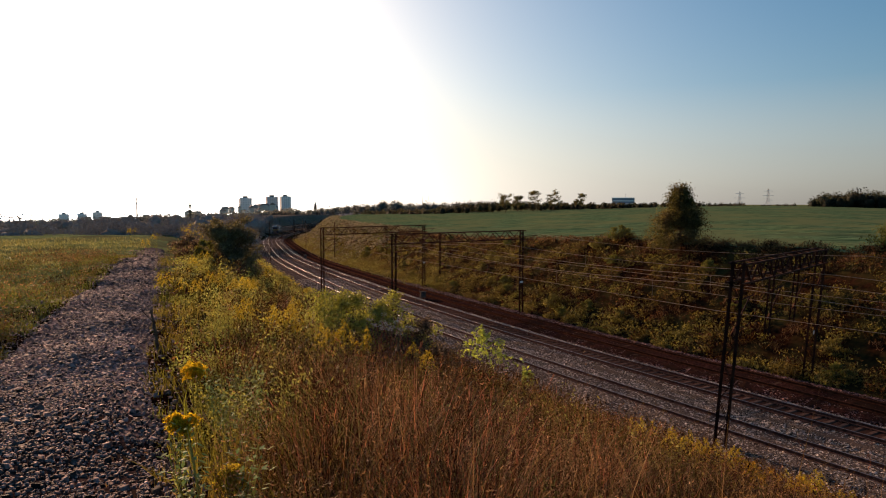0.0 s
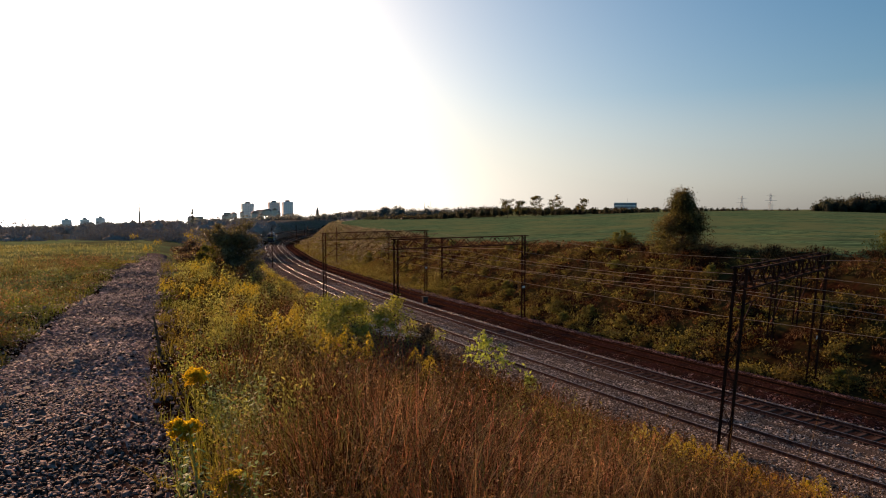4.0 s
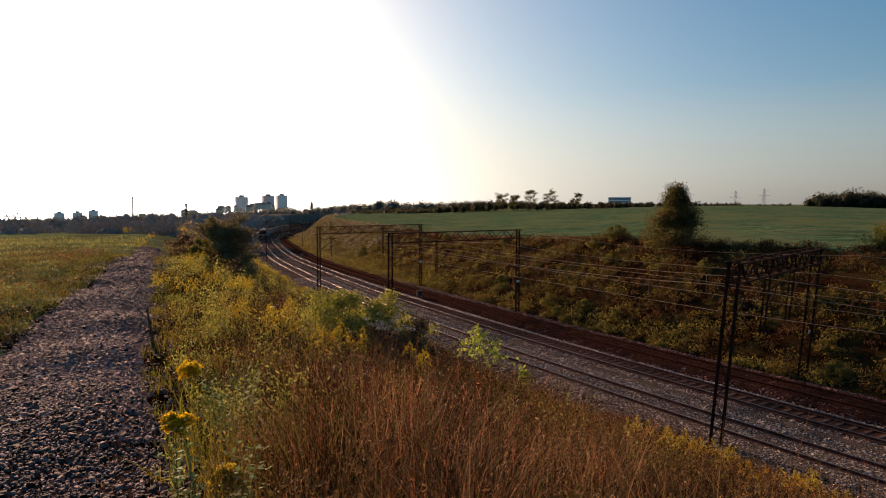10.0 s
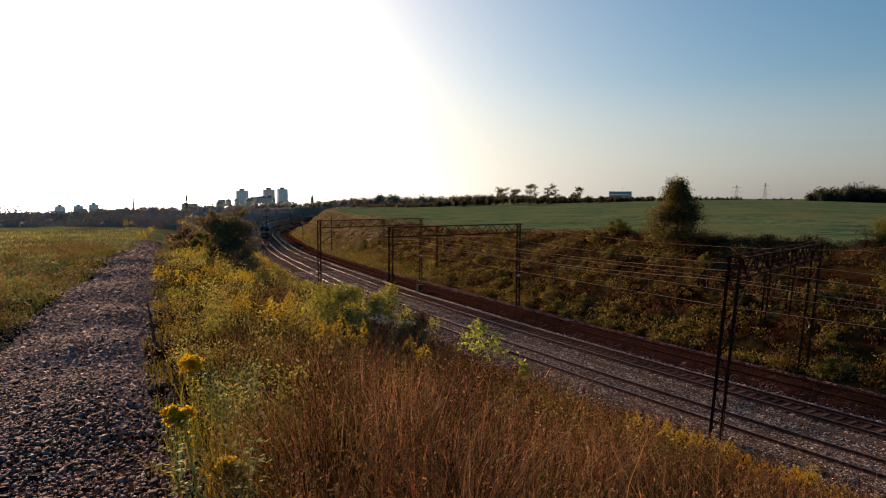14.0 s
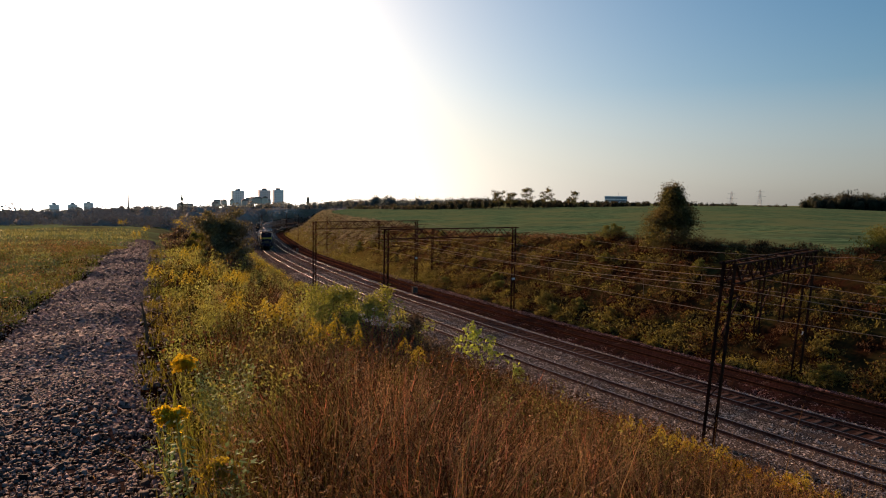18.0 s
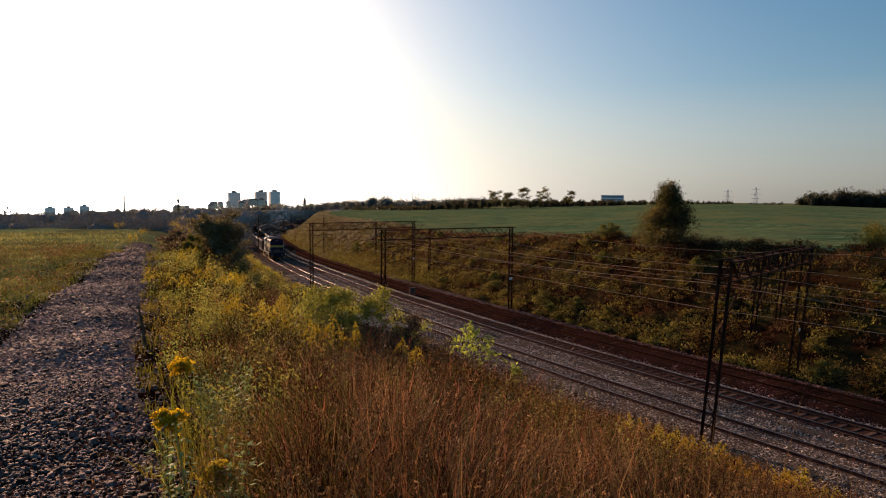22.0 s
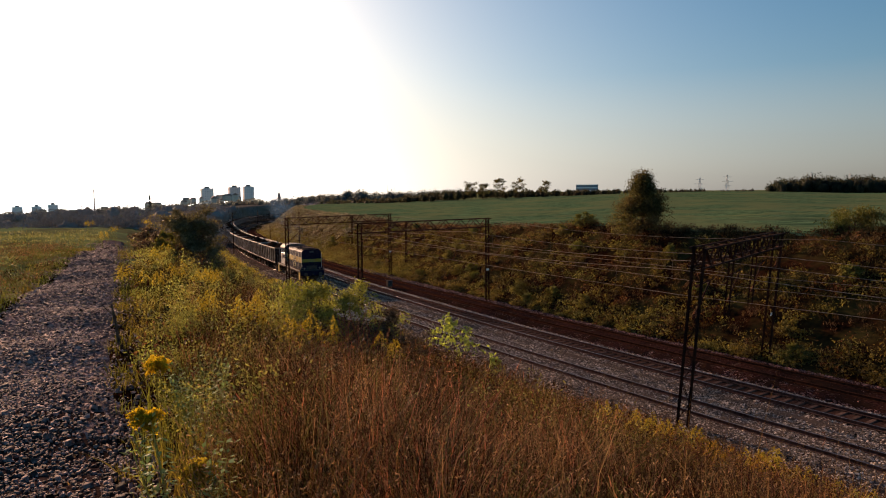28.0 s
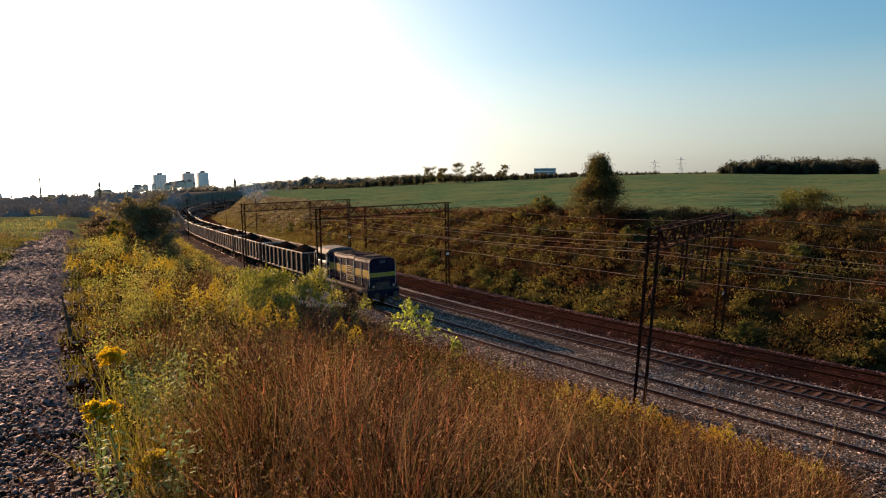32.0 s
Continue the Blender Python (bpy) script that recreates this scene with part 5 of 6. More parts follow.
def meadow_grass():
    """Short turf left of the path and along its edges."""
    r = np.random.RandomState(33)
    n = 60000
    d = 3.5 * (45 / 3.5) ** r.uniform(0, 1, n)
    t = r.uniform(-0.78, -0.36, n)
    x, y = d * t / np.sqrt(1 + t * t), d / np.sqrt(1 + t * t)
    side, along = path_side(x, y)
    k = (side < -path_half(along) - 0.05 + bumps(x, y, 1.2, 41) * 0.2)
    x, y, d = x[k], y[k], d[k]
    v, f, _ = blades(x, y, height(x, y), r.uniform(0.03, 0.09, len(x)) * (1 + 0.02 * d), r.uniform(0.007, 0.014, len(x)) * (1 + 0.04 * d), r, 0.7, 0.6)
    stuff("meadow_grass", [(v, f)], M["turf"], "short green and yellowing turf beside the path", "grass")
    # weedy verge between the path and the field
    n = 2600
    t = 3 + 26 * r.uniform(0, 1, n) ** 1.2
    u = -(path_half(t) + 0.25 + 3.4 * r.uniform(0, 1, n) ** 1.5)
    d = (PATH_B - PATH_A) / np.hypot(*(PATH_B - PATH_A))
    x, y = PATH_A[0] + d[0] * t + d[1] * u, PATH_A[1] + d[1] * t - d[0] * u
    k = bumps(x, y, 1.8, 48) + 0.6 * bumps(x, y, 0.7, 49) > 0.0
    x, y = x[k], y[k]
    per = 34
    hh = np.repeat(r.uniform(0.1, 0.42, len(x)), per)
    for name, mat, q, label in (("verge_herbs", M["olive_leaf"], hh < 0.3, "low olive weeds along the path's verge"), ("dry_verge_herbs", M["tan_stalk"], hh >= 0.3, "dry brown weeds along the path's verge")):
        c = np.stack([np.repeat(x, per), np.repeat(y, per), np.repeat(height(x, y), per)], 1) + np.stack([r.normal(0, .13, len(hh)), r.normal(0, .13, len(hh)), hh * r.uniform(0, 1, len(hh))], 1)
        stuff(name, [leaves(c[q], r, 0.06, 0.7, 0.3)], mat, label, "weeds")
    # tufts along the path's ragged edges
    n = 5200
    t = 3 + 27 * r.uniform(0, 1, n) ** 1.4
    tuft = bumps(t * 1.3, t * 0.7, 1.1, 46) > -0.1
    t = t[tuft]
    sd = np.where(r.uniform(size=len(t)) < 0.5, -1, 1)
    u = sd * (path_half(t) + np.abs(r.normal(0, 0.16, len(t))) - 0.12 * (bumps(t * 2, t, 1.7, 47) > 0.2))
    d = (PATH_B - PATH_A) / np.hypot(*(PATH_B - PATH_A))
    x, y = PATH_A[0] + d[0] * t + d[1] * u, PATH_A[1] + d[1] * t - d[0] * u
    v, f, _ = blades(x, y, height(x, y) + 0.02, r.uniform(0.06, 0.26, len(x)), r.uniform(0.004, 0.009, len(x)) * (1 + 0.04 * t), r, 0.5, 0.5)
    stuff("edge_grass", [(v, f)], M["green_blade"], "ragged grass tufts along the path's edges", "grass")


meadow_grass()


def goldenrod_plant(seed, h, plumes, mat):
    """Stems with narrow leaves and arching yellow plumes."""
    r = np.random.RandomState(seed)
    t = new("goldenrod")
    tagged(t, "goldenrod plant with arching yellow flower plumes", "plant", "goldenrod plants on the bank")
    c = []
    for k in range(plumes):
        a, lean = r.uniform(0, math.tau), r.uniform(0.03, 0.16)
        b = Vector((math.cos(a) * lean * 0.6, math.sin(a) * lean * 0.6, 0))
        e = Vector((math.cos(a) * (lean + 0.06) * h, math.sin(a) * (lean + 0.06) * h, h * r.uniform(0.8, 1.0)))
        stem = part("stem", Shape().rod(b, e, 0.006, 4, 0.003), M["green_blade"], t)
        for q in np.linspace(0.15, 0.85, 22):
            p = b.lerp(e, q)
            c.append((p.x + r.normal(0, .03), p.y + r.normal(0, .03), p.z))
        fl = []
        for j in range(11):
            a2, z = r.uniform(0, math.tau), e.z - 0.20 + 0.22 * j / 11
            reach = 0.17 * (1 - j / 13)
            for q in np.linspace(0.15, 1, 16):
                fl.append((e.x + math.cos(a2) * reach * q + r.normal(0, .006), e.y + math.sin(a2) * reach * q + r.normal(0, .006), z + 0.07 * q - 0.12 * q * q + r.normal(0, .006)))
        tagged(part("flower_plume", cloud("flower_plume", *leaves(np.array(fl), r, 0.022, 0.2, 0.6), mat), None, stem, "bright yellow flower plume"), kind="stuff")
    part("foliage", cloud("foliage", *leaves(np.array(c), r, 0.055, 0.3, 0.22), M["weed_leaf"]), None, t)
    return t


def spray_goldenrod(seed, x, y, h, wide, mat, label):
    """A goldenrod by the path: a tight head of arching, drooping sprays on a few leafy stems."""
    r = np.random.RandomState(seed)
    t = new("goldenrod")
    tagged(t, label, "plant", "goldenrod plants on the bank")
    t.location = (x, y, float(height(np.array([x]), np.array([y]))[0]) - 0.02)
    for k in range(3):
        a = k * 2.1 + r.uniform(0, 1)
        e = Vector((math.cos(a) * wide * 0.28, math.sin(a) * wide * 0.28, h * r.uniform(0.9, 1.0)))
        stem = part("stem", Shape().rod((math.cos(a) * 0.02, math.sin(a) * 0.02, 0), e, 0.005, 5, 0.003), M["green_blade"], t)
        c = [e.lerp(Vector((0, 0, 0)), q) + Vector((r.normal(0, .025), r.normal(0, .025), 0)) for q in np.linspace(0.2, 0.95, 34)]
        part("foliage", cloud("foliage", *leaves(np.array(c), r, 0.06, 0.2, 0.2, True), M["weed_leaf"]), None, stem)
        for j in range(12):
            b = j * 0.55 + r.uniform(0, 0.5)
            reach, up, top = wide * r.uniform(0.30, 0.85), wide * r.uniform(0.2, 0.7), wide * r.uniform(-0.3, 0.6)
            q = np.repeat(np.linspace(0.05, 1, 26), 7)
            fl = np.stack([e.x + np.cos(b) * reach * q, e.y + np.sin(b) * reach * q, e.z - top * (0.4 + 0.6 * reach / wide) + up * (1.6 * q - 1.7 * q * q)], 1) + r.normal(0, 0.008, (len(q), 3))
            part("flower_spray", cloud("flower_spray", *leaves(fl, r, 0.015, 0.4, 0.6), mat), None, stem, "arching spray of tiny yellow flowers")
    return t


M["faded_goldenrod"] = material("faded_goldenrod", (0.34, 0.205, 0.025), (0.52, 0.33, 0.045), 2.5, trans=(1.1, 0.95, 0.4), c=(0.28, 0.155, 0.02), big=0.4, **LEAF)
M["fresh_goldenrod"] = material("fresh_goldenrod", (0.52, 0.36, 0.025), (0.74, 0.55, 0.06), 2.5, trans=(1.1, 1.05, 0.5), c=(0.56, 0.38, 0.03), big=0.4, thin=0.55, **LEAF)
spray_goldenrod(61, -2.51, 6.7, 0.64, 0.165, M["fresh_goldenrod"], "goldenrod with a broad drooping yellow head by the path")
spray_goldenrod(62, -1.64, 4.15, 0.62, 0.10, M["fresh_goldenrod"], "goldenrod with a small tight yellow head by the path")
spray_goldenrod(63, -1.19, 3.75, 0.44, 0.12, M["goldenrod"], "low orange-yellow goldenrod by the path")


def place_goldenrod():
    r = np.random.RandomState(5)
    kinds = [goldenrod_plant(40 + k, h, n, M["goldenrod"] if k < 4 else M["faded_goldenrod"]) for k, (h, n) in enumerate(((0.85, 3), (1.0, 4), (0.75, 2), (0.95, 5), (0.85, 5), (0.7, 4)))]
    spots = []
    x, y, s, o = near_bank(900, r, 9, 38, -0.5, 0.03, 0.8)
    keep = (bumps(x, y, 3.5, 51) > 0.4) & (o > 5)
    spots += [(a, b, int(r.randint(4))) for a, b in list(zip(x[keep], y[keep]))[:46]]
    x, y, s, o = near_bank(900, r, 9.5, 17, 0.33, 0.76, 0.8)
    keep = (bumps(x, y, 2.5, 52) > 0.45) & (o > 5)
    spots += [(a, b, int(r.randint(2, 6))) for a, b in list(zip(x[keep], y[keep]))[:45]]
    spots += [(3.99, 10.38, 4), (4.73, 11.05, 5), (4.07, 8.76, 4), (3.5, 9.99, 1), (6.79, 12.13, 4), (4.3, 10.7, 2), (8.6, 13.2, 3)]
    for a, b, n in ((5.2, 9.3, 5), (5.5, 9.7, 3), (6.5, 10.2, 6), (6.8, 10.0, 3), (3.2, 9.9, 5), (7.6, 10.9, 4), (4.4, 9.8, 4)):
        spots += [(a + r.normal(0, 0.22), b + r.normal(0, 0.22), (1, 3, 4, 4, 5)[int(r.randint(5))]) for k in range(n)]
    used = set()
    for a, b, k in spots:
        m = Matrix.Translation((a, b, float(height(np.array([a]), np.array([b]))[0]) - 0.02)) @ Matrix.Rotation(r.uniform(0, 6.28), 4, "Z")
        if k in used:
            copy_thing(kinds[k], m)
        else:
            kinds[k].matrix_basis = m
            used.add(k)
    # drifts farther down the line
    s = r.uniform(24, 190, 2900)
    o = 4.5 + 13 * r.uniform(0, 1, 2900) ** 1.5
    x = np.interp(s, LINE_S, LINE_P[:, 0]) - np.cos(np.interp(s, LINE_S, LINE_A)) * o
    y = np.interp(s, LINE_S, LINE_P[:, 1]) - np.sin(np.interp(s, LINE_S, LINE_A)) * o
    k = bumps(x, y, 6, 61) > -0.15
    x, y = x[k], y[k]
    z = height(x, y)
    per = 26
    hh = np.repeat(r.uniform(0.5, 1.1, len(x)), per)
    t = r.uniform(0.1, 0.85, len(hh))
    c = np.stack([np.repeat(x, per) + r.normal(0, .22, len(t)), np.repeat(y, per) + r.normal(0, .22, len(t)), np.repeat(z, per) + hh * t], 1)
    stuff("goldenrod_foliage", [leaves(c, r, 0.15, 0.4, 0.35)], M["olive_leaf"], "olive foliage of goldenrod drifts", "plants")
    k2 = r.uniform(size=len(x)) < 0.25
    x, y, z = x[k2], y[k2], z[k2]
    per = 22
    c = np.stack([np.repeat(x, per) + r.normal(0, .2, len(x) * per), np.repeat(y, per) + r.normal(0, .2, len(x) * per), np.repeat(z, per) + r.uniform(0.75, 1.12, len(x) * per)], 1)
    stuff("goldenrod_drift", [leaves(c, r, 0.10, 0.2, 0.6)], M["goldenrod"], "drifts of yellow goldenrod flowers beside the line", "plants")


place_goldenrod()


def woody(name, label, category, at, h, w, leaf, n, size, seed, trunk=0.06, low=0.15, mat=None, group="", stems=4, point=0.0, spread=1.0, limbs=0):
    """A bush or tree: tapered stems, limbs, and a crown of leaf clumps with gaps."""
    r = np.random.RandomState(seed)
    t = new(name)
    tagged(t, label, category, group)
    z = float(height(np.array([at[0]]), np.array([at[1]]))[0])
    t.location = (at[0], at[1], z - 0.1)
    tips = []
    for k in range(stems):
        wood = Shape()
        a = k * math.tau / stems + r.uniform(-.5, .5)
        sp = r.uniform(0.08, 0.32) * w * spread if stems > 1 else 0.03 * w
        b = Vector((math.cos(a) * 0.1 * (stems > 1), math.sin(a) * 0.1 * (stems > 1), 0))
        e = Vector((math.cos(a) * sp, math.sin(a) * sp, h * r.uniform(0.68, 0.9)))
        mid = b.lerp(e, 0.5) + Vector((r.normal(0, .05), r.normal(0, .05), 0)) * h * 0.5
        wood.rod(b, mid, trunk, 6, trunk * 0.65)
        wood.rod(mid, e, trunk * 0.65, 5, trunk * 0.2)
        for j in range(limbs or max(5, int(30 / stems))):
            q = r.uniform(low, 1.0)
            p = b.lerp(mid, q * 2) if q < 0.5 else mid.lerp(e, q * 2 - 1)
            a2 = r.uniform(0, math.tau)
            prof = min(1, 0.88 + q) * (1 - point * q ** 1.15) if limbs else math.sin(math.pi * min(1, (q * 0.85 + 0.18))) * (1 - point * q)
            ln = w * 0.5 * prof * r.uniform(0.55, 1.05)
            g = Vector((p.x * 0.6 + math.cos(a2) * ln, p.y * 0.6 + math.sin(a2) * ln, p.z + h * r.uniform(0.02, 0.12)))
            wood.rod(p, g, trunk * 0.3, 4, trunk * 0.08)
            for q2 in (0.55, 0.8, 1.0):
                tips.append((p.lerp(g, q2), 0.6 + 0.6 * r.uniform()))
        part("trunk" if stems == 1 else "stem", wood, M["bark"], t, "bark-brown branching wood")
    c = []
    per = max(4, n // len(tips))
    for p, k in tips:
        q = random_dirs(per, r) * (r.uniform(0, 1, per) ** 0.5)[:, None] * k * (w * 0.13) * np.array([1, 1, 0.75])
        c.append(np.array(p)[None] + q)
    c = np.concatenate(c)
    part("crown", cloud("crown", *leaves(c, r, size, 0.1, 0.55, n < 15000), mat or leaf), None, t, "uneven leafy crown")
    return t


# ---- bushes and trees near the line ----
BUSH = "bushes along the cutting"
woody("bush", "tall uneven dark olive bush on the bank below the path", "bush", (-8.75, 28.0), 2.95, 2.5, M["tall_bush_leaf"], 24000, 0.085, 1, 0.03, 0.0, group=BUSH, stems=6, point=0.35, limbs=16, spread=0.7)
woody("bush", "low brownish thicket beside the tall dark bush", "bush", (-10.9, 30.6), 1.2, 2.4, M["dark_leaf"], 7000, 0.08, 51, 0.02, 0.0, group=BUSH, stems=7)
woody("bush", "low brownish thicket beside the tall dark bush", "bush", (-12.4, 32.8), 1.1, 2.4, M["dark_leaf"], 6000, 0.08, 52, 0.02, 0.0, group=BUSH, stems=7)
woody("bush", "small pale-tipped shrub against the dark bush", "bush", (-9.6, 27.2), 1.6, 1.1, M["olive_leaf"], 3600, 0.07, 53, 0.015, 0.1, group=BUSH, stems=5)
woody("bush", "yellow-green shrub overhanging the near track", "bush", (-1.0, 12.4), 1.72, 1.9, M["bush_leaf"], 10000, 0.045, 2, 0.018, 0.35, group=BUSH, stems=7)
woody("bush", "yellow-green shrub overhanging the near track", "bush", (-1.95, 12.7), 1.8, 2.0, M["bush_leaf"], 10000, 0.045, 3, 0.018, 0.35, group=BUSH, stems=7)
woody("bush", "brownish withered thicket below yellow-green shrubs", "bush", (-0.75, 11.4), 1.25, 1.7, M["dark_leaf"], 3200, 0.04, 4, 0.012, 0.0, group=BUSH, stems=9)
woody("bush", "brown withered shrub with dark stems", "bush", (-0.45, 12.1), 1.5, 1.5, M["dark_leaf"], 8000, 0.045, 44, 0.015, 0.3, group=BUSH, stems=7)
woody("bush", "brownish withered thicket below yellow-green shrubs", "bush", (-1.55, 11.8), 1.15, 2.0, M["dark_leaf"], 3000, 0.04, 46, 0.012, 0.0, group=BUSH, stems=9)
woody("sapling", "lone bright lime-green sapling by the track", "sapling", (2.1, 35.8), 3.3, 3.5, M["lime_leaf"], 460, 0.22, 5, 0.014, 0.35, stems=3)
woody("sapling", "small lime-green shoot among brown herbs", "sapling", (3.9, 31.2), 1.8, 0.9, M["lime_leaf"], 260, 0.15, 6, 0.010, 0.4, stems=2)
woody("tree", "bushy dark olive tree at the field's edge", "tree", (21.4, 62.0), 6.1, 7.0, M["tree_leaf"], 36000, 0.14, 7, 0.14, 0.0, stems=1, point=0.93, limbs=110)
woody("bush", "small round yellow-green bush at the field's edge", "bush", (18.4, 70.5), 1.6, 3.0, M["olive_leaf"], 2600, 0.14, 8, 0.03, 0.0, group=BUSH, stems=6)
woody("bush", "broad green bush at the field's edge", "bush", (32.6, 48.2), 1.9, 5.6, M["olive_leaf"], 9000, 0.12, 9, 0.04, 0.0, group=BUSH, stems=7)


def far_bank():
    """Scrub on the far slope, thicker towards the foot."""
    r = np.random.RandomState(71)
    for name, mat, n, per, lo, hi, seed, near, depth, size, up, slim, label in (
            ("brown_scrub", M["brown_leaf"], 6500, 34, 0.3, 0.95, 81, 12.3, 13.5, 0.17, 0.5, 0.4, "brown withered scrub on the cutting slope"),
            ("olive_scrub", M["slope_leaf"], 9500, 38, 0.35, 1.1, 82, 12.3, 10.5, 0.17, 0.5, 0.45, "olive-green scrub on the cutting slope"),
            ("far_slope_scrub", M["far_slope_leaf"], 5200, 22, 0.5, 1.3, 85, 10.5, 17.5, 0.34, 0.5, 0.45, "dull olive and mauve-brown scrub on the far curve's slope, paled for haze"),
            ("bank_tufts", M["bank_grass"], 11500, 22, 0.3, 0.7, 84, 14.5, 12.5, 0.24, 1.6, 0.14, "reddish-brown grass tufts on the upper slope"),
            ("slope_grass", M["straw"], 2600, 12, 0.2, 0.5, 83, 23.5, 3.0, 0.2, 1.4, 0.16, "dry grass tufts along the cutting's rim")):
        s = -36 + 330 * r.uniform(0, 1, n) ** 1.6
        s = 105 + 225 * r.uniform(0, 1, n) if name == "far_slope_scrub" else s
        o = -(near + depth * r.uniform(0, 1, n) ** (1.5 if name == "olive_scrub" else 0.8))
        x = np.interp(s, LINE_S, LINE_P[:, 0]) - np.cos(np.interp(s, LINE_S, LINE_A)) * o
        y = np.interp(s, LINE_S, LINE_P[:, 1]) - np.sin(np.interp(s, LINE_S, LINE_A)) * o
        k = bumps(x, y, 5.5, seed) + 0.8 * bumps(x, y, 2.2, seed + 9) > -0.25
        x, y = x[k], y[k]
        z = height(x, y)
        w = r.uniform(lo, hi, len(x))
        ww = np.repeat(w, per)
        c = np.stack([np.repeat(x, per) + r.normal(0, .33, len(ww)) * ww, np.repeat(y, per) + r.normal(0, .33, len(ww)) * ww, np.repeat(z, per) + ww * r.uniform(0.0, 0.8, len(ww))], 1)
        stuff(name, [leaves(c, r, size, up, slim)], mat, label, "scrub")


far_bank()


def verge_weeds():
    """Weeds that close in on the rails down the line."""
    r = np.random.RandomState(93)
    for name, mat, lo, hi, n, label in (("verge_weeds", M["slope_leaf"], -16.0, -9.6, 3600, "yellow-green weeds along the old track"), ("near_verge_weeds", M["weed_leaf"], 2.9, 6.5, 1900, "yellow-green weeds along the near ballast")):
        s = r.uniform(45, 240, n)
        a = np.where(s < 105, (s - 50) / 55, 1.0)
        o = r.uniform(lo, hi, n)
        keep = r.uniform(size=n) < 0.25 + 0.75 * a
        s, o = s[keep], o[keep]
        x = np.interp(s, LINE_S, LINE_P[:, 0]) - np.cos(np.interp(s, LINE_S, LINE_A)) * o
        y = np.interp(s, LINE_S, LINE_P[:, 1]) - np.sin(np.interp(s, LINE_S, LINE_A)) * o
        z = height(x, y)
        per = 26
        w = np.repeat(r.uniform(0.4, 1.1, len(x)), per)
        c = np.stack([np.repeat(x, per) + r.normal(0, .32, len(w)), np.repeat(y, per) + r.normal(0, .32, len(w)), np.repeat(z, per) + w * r.uniform(0, 1, len(w))], 1)
        stuff(name, [leaves(c, r, 0.20, 0.5, 0.34)], mat, label, "weeds")


verge_weeds()


def slope_shrubs():
    """Single shrubs that stand out on the far slope."""
    r = random.Random(17)
    kinds = []
    for k, (mat, h, w, label) in enumerate(((M["slope_leaf"], 1.3, 1.9, "yellow-green shrub on the cutting slope"), (M["olive_leaf"], 1.1, 1.7, "olive shrub on the cutting slope"), (M["olive_leaf"], 1.0, 1.8, "dark olive shrub on the cutting slope"))):
        kinds.append(woody("shrub", label, "shrub", (300, -300 - k * 9), h, w, mat, 1500, 0.13, 120 + k, 0.015, 0.0, group="shrubs on the cutting slope", stems=5))
    used = set()
    for k in range(76):
        s, o = -14 + 130 * r.random() ** 1.2, -13.2 - 11 * r.random() ** 1.3
        if k > 43:
            s, o = 95 + 110 * r.random(), -13.0 - 9 * r.random()
        p = on_line(s, o)
        z = float(height(np.array([p.x]), np.array([p.y]))[0]) - 0.08
        m = Matrix.Translation((p.x, p.y, z)) @ Matrix.Rotation(r.uniform(0, 6.28), 4, "Z")
        i = (0, 1, 0, 2)[k % 4]
        if i in used:
            copy_thing(kinds[i], m)
        else:
            kinds[i].matrix_basis = m
            used.add(i)


slope_shrubs()


# ---- small things by the line ----
def relay_box(s, o, label):
    t = new("trackside_box")
    tagged(t, label, "cabinet", "boxes between the tracks")
    m = Matrix.Translation(on_line(s, o, -0.35)) @ Matrix.Rotation(heading(s), 4, "Z")
    part("body", Shape().soft_box((0, 0, 0.42), (0.55, 0.42, 0.62), 0.03), M["underframe"], t, m=m)
    part("lid", Shape().soft_box((0, 0, 0.76), (0.62, 0.50, 0.07), 0.02), M["concrete"], t, "pale flat lid", m=m)
    for dx in (-0.2, 0.2):
        part("leg", Shape().box((dx, 0, 0.05), (0.06, 0.3, 0.2)), M["underframe"], t, m=m)


relay_box(41.5, -6.6, "dark metal trackside box with a pale lid")
relay_box(118.5, -6.0, "dark metal trackside box with a pale lid")


M["umbel"] = material("umbel", (0.42, 0.36, 0.31), (0.58, 0.52, 0.46), 6, 0.9, 0.0, island=0.3)


def dry_umbel(seed, h):
    """A dead umbellifer: bare stem, forked rays, fuzzy heads."""
    r = np.random.RandomState(seed)
    t = new("dry_umbel")
    tagged(t, "dead brown umbel plant with pale seed heads", "plant", "dead umbel plants")
    part("stem", Shape().rod((0, 0, 0), (r.normal(0, .05), r.normal(0, .05), h * 0.75), 0.006, 5, 0.004), M["dry_stalk"], t)
    for k in range(6):
        a = k * 1.05 + r.uniform(0, 0.6)
        z0 = h * r.uniform(0.45, 0.75)
        e = Vector((math.cos(a) * 0.14, math.sin(a) * 0.14, h * r.uniform(0.85, 1.0)))
        ray_ = part("ray", Shape().rod((0, 0, z0), e, 0.003, 4), M["dry_stalk"], t)
        c = np.array(e)[None] + random_dirs(40, r) * np.array([0.05, 0.05, 0.022])
        tagged(part("seed_head", cloud("seed_head", *leaves(c, r, 0.016, 0.3, 0.6), M["umbel"]), None, ray_, "pale fuzzy seed head"), kind="stuff")
    return t


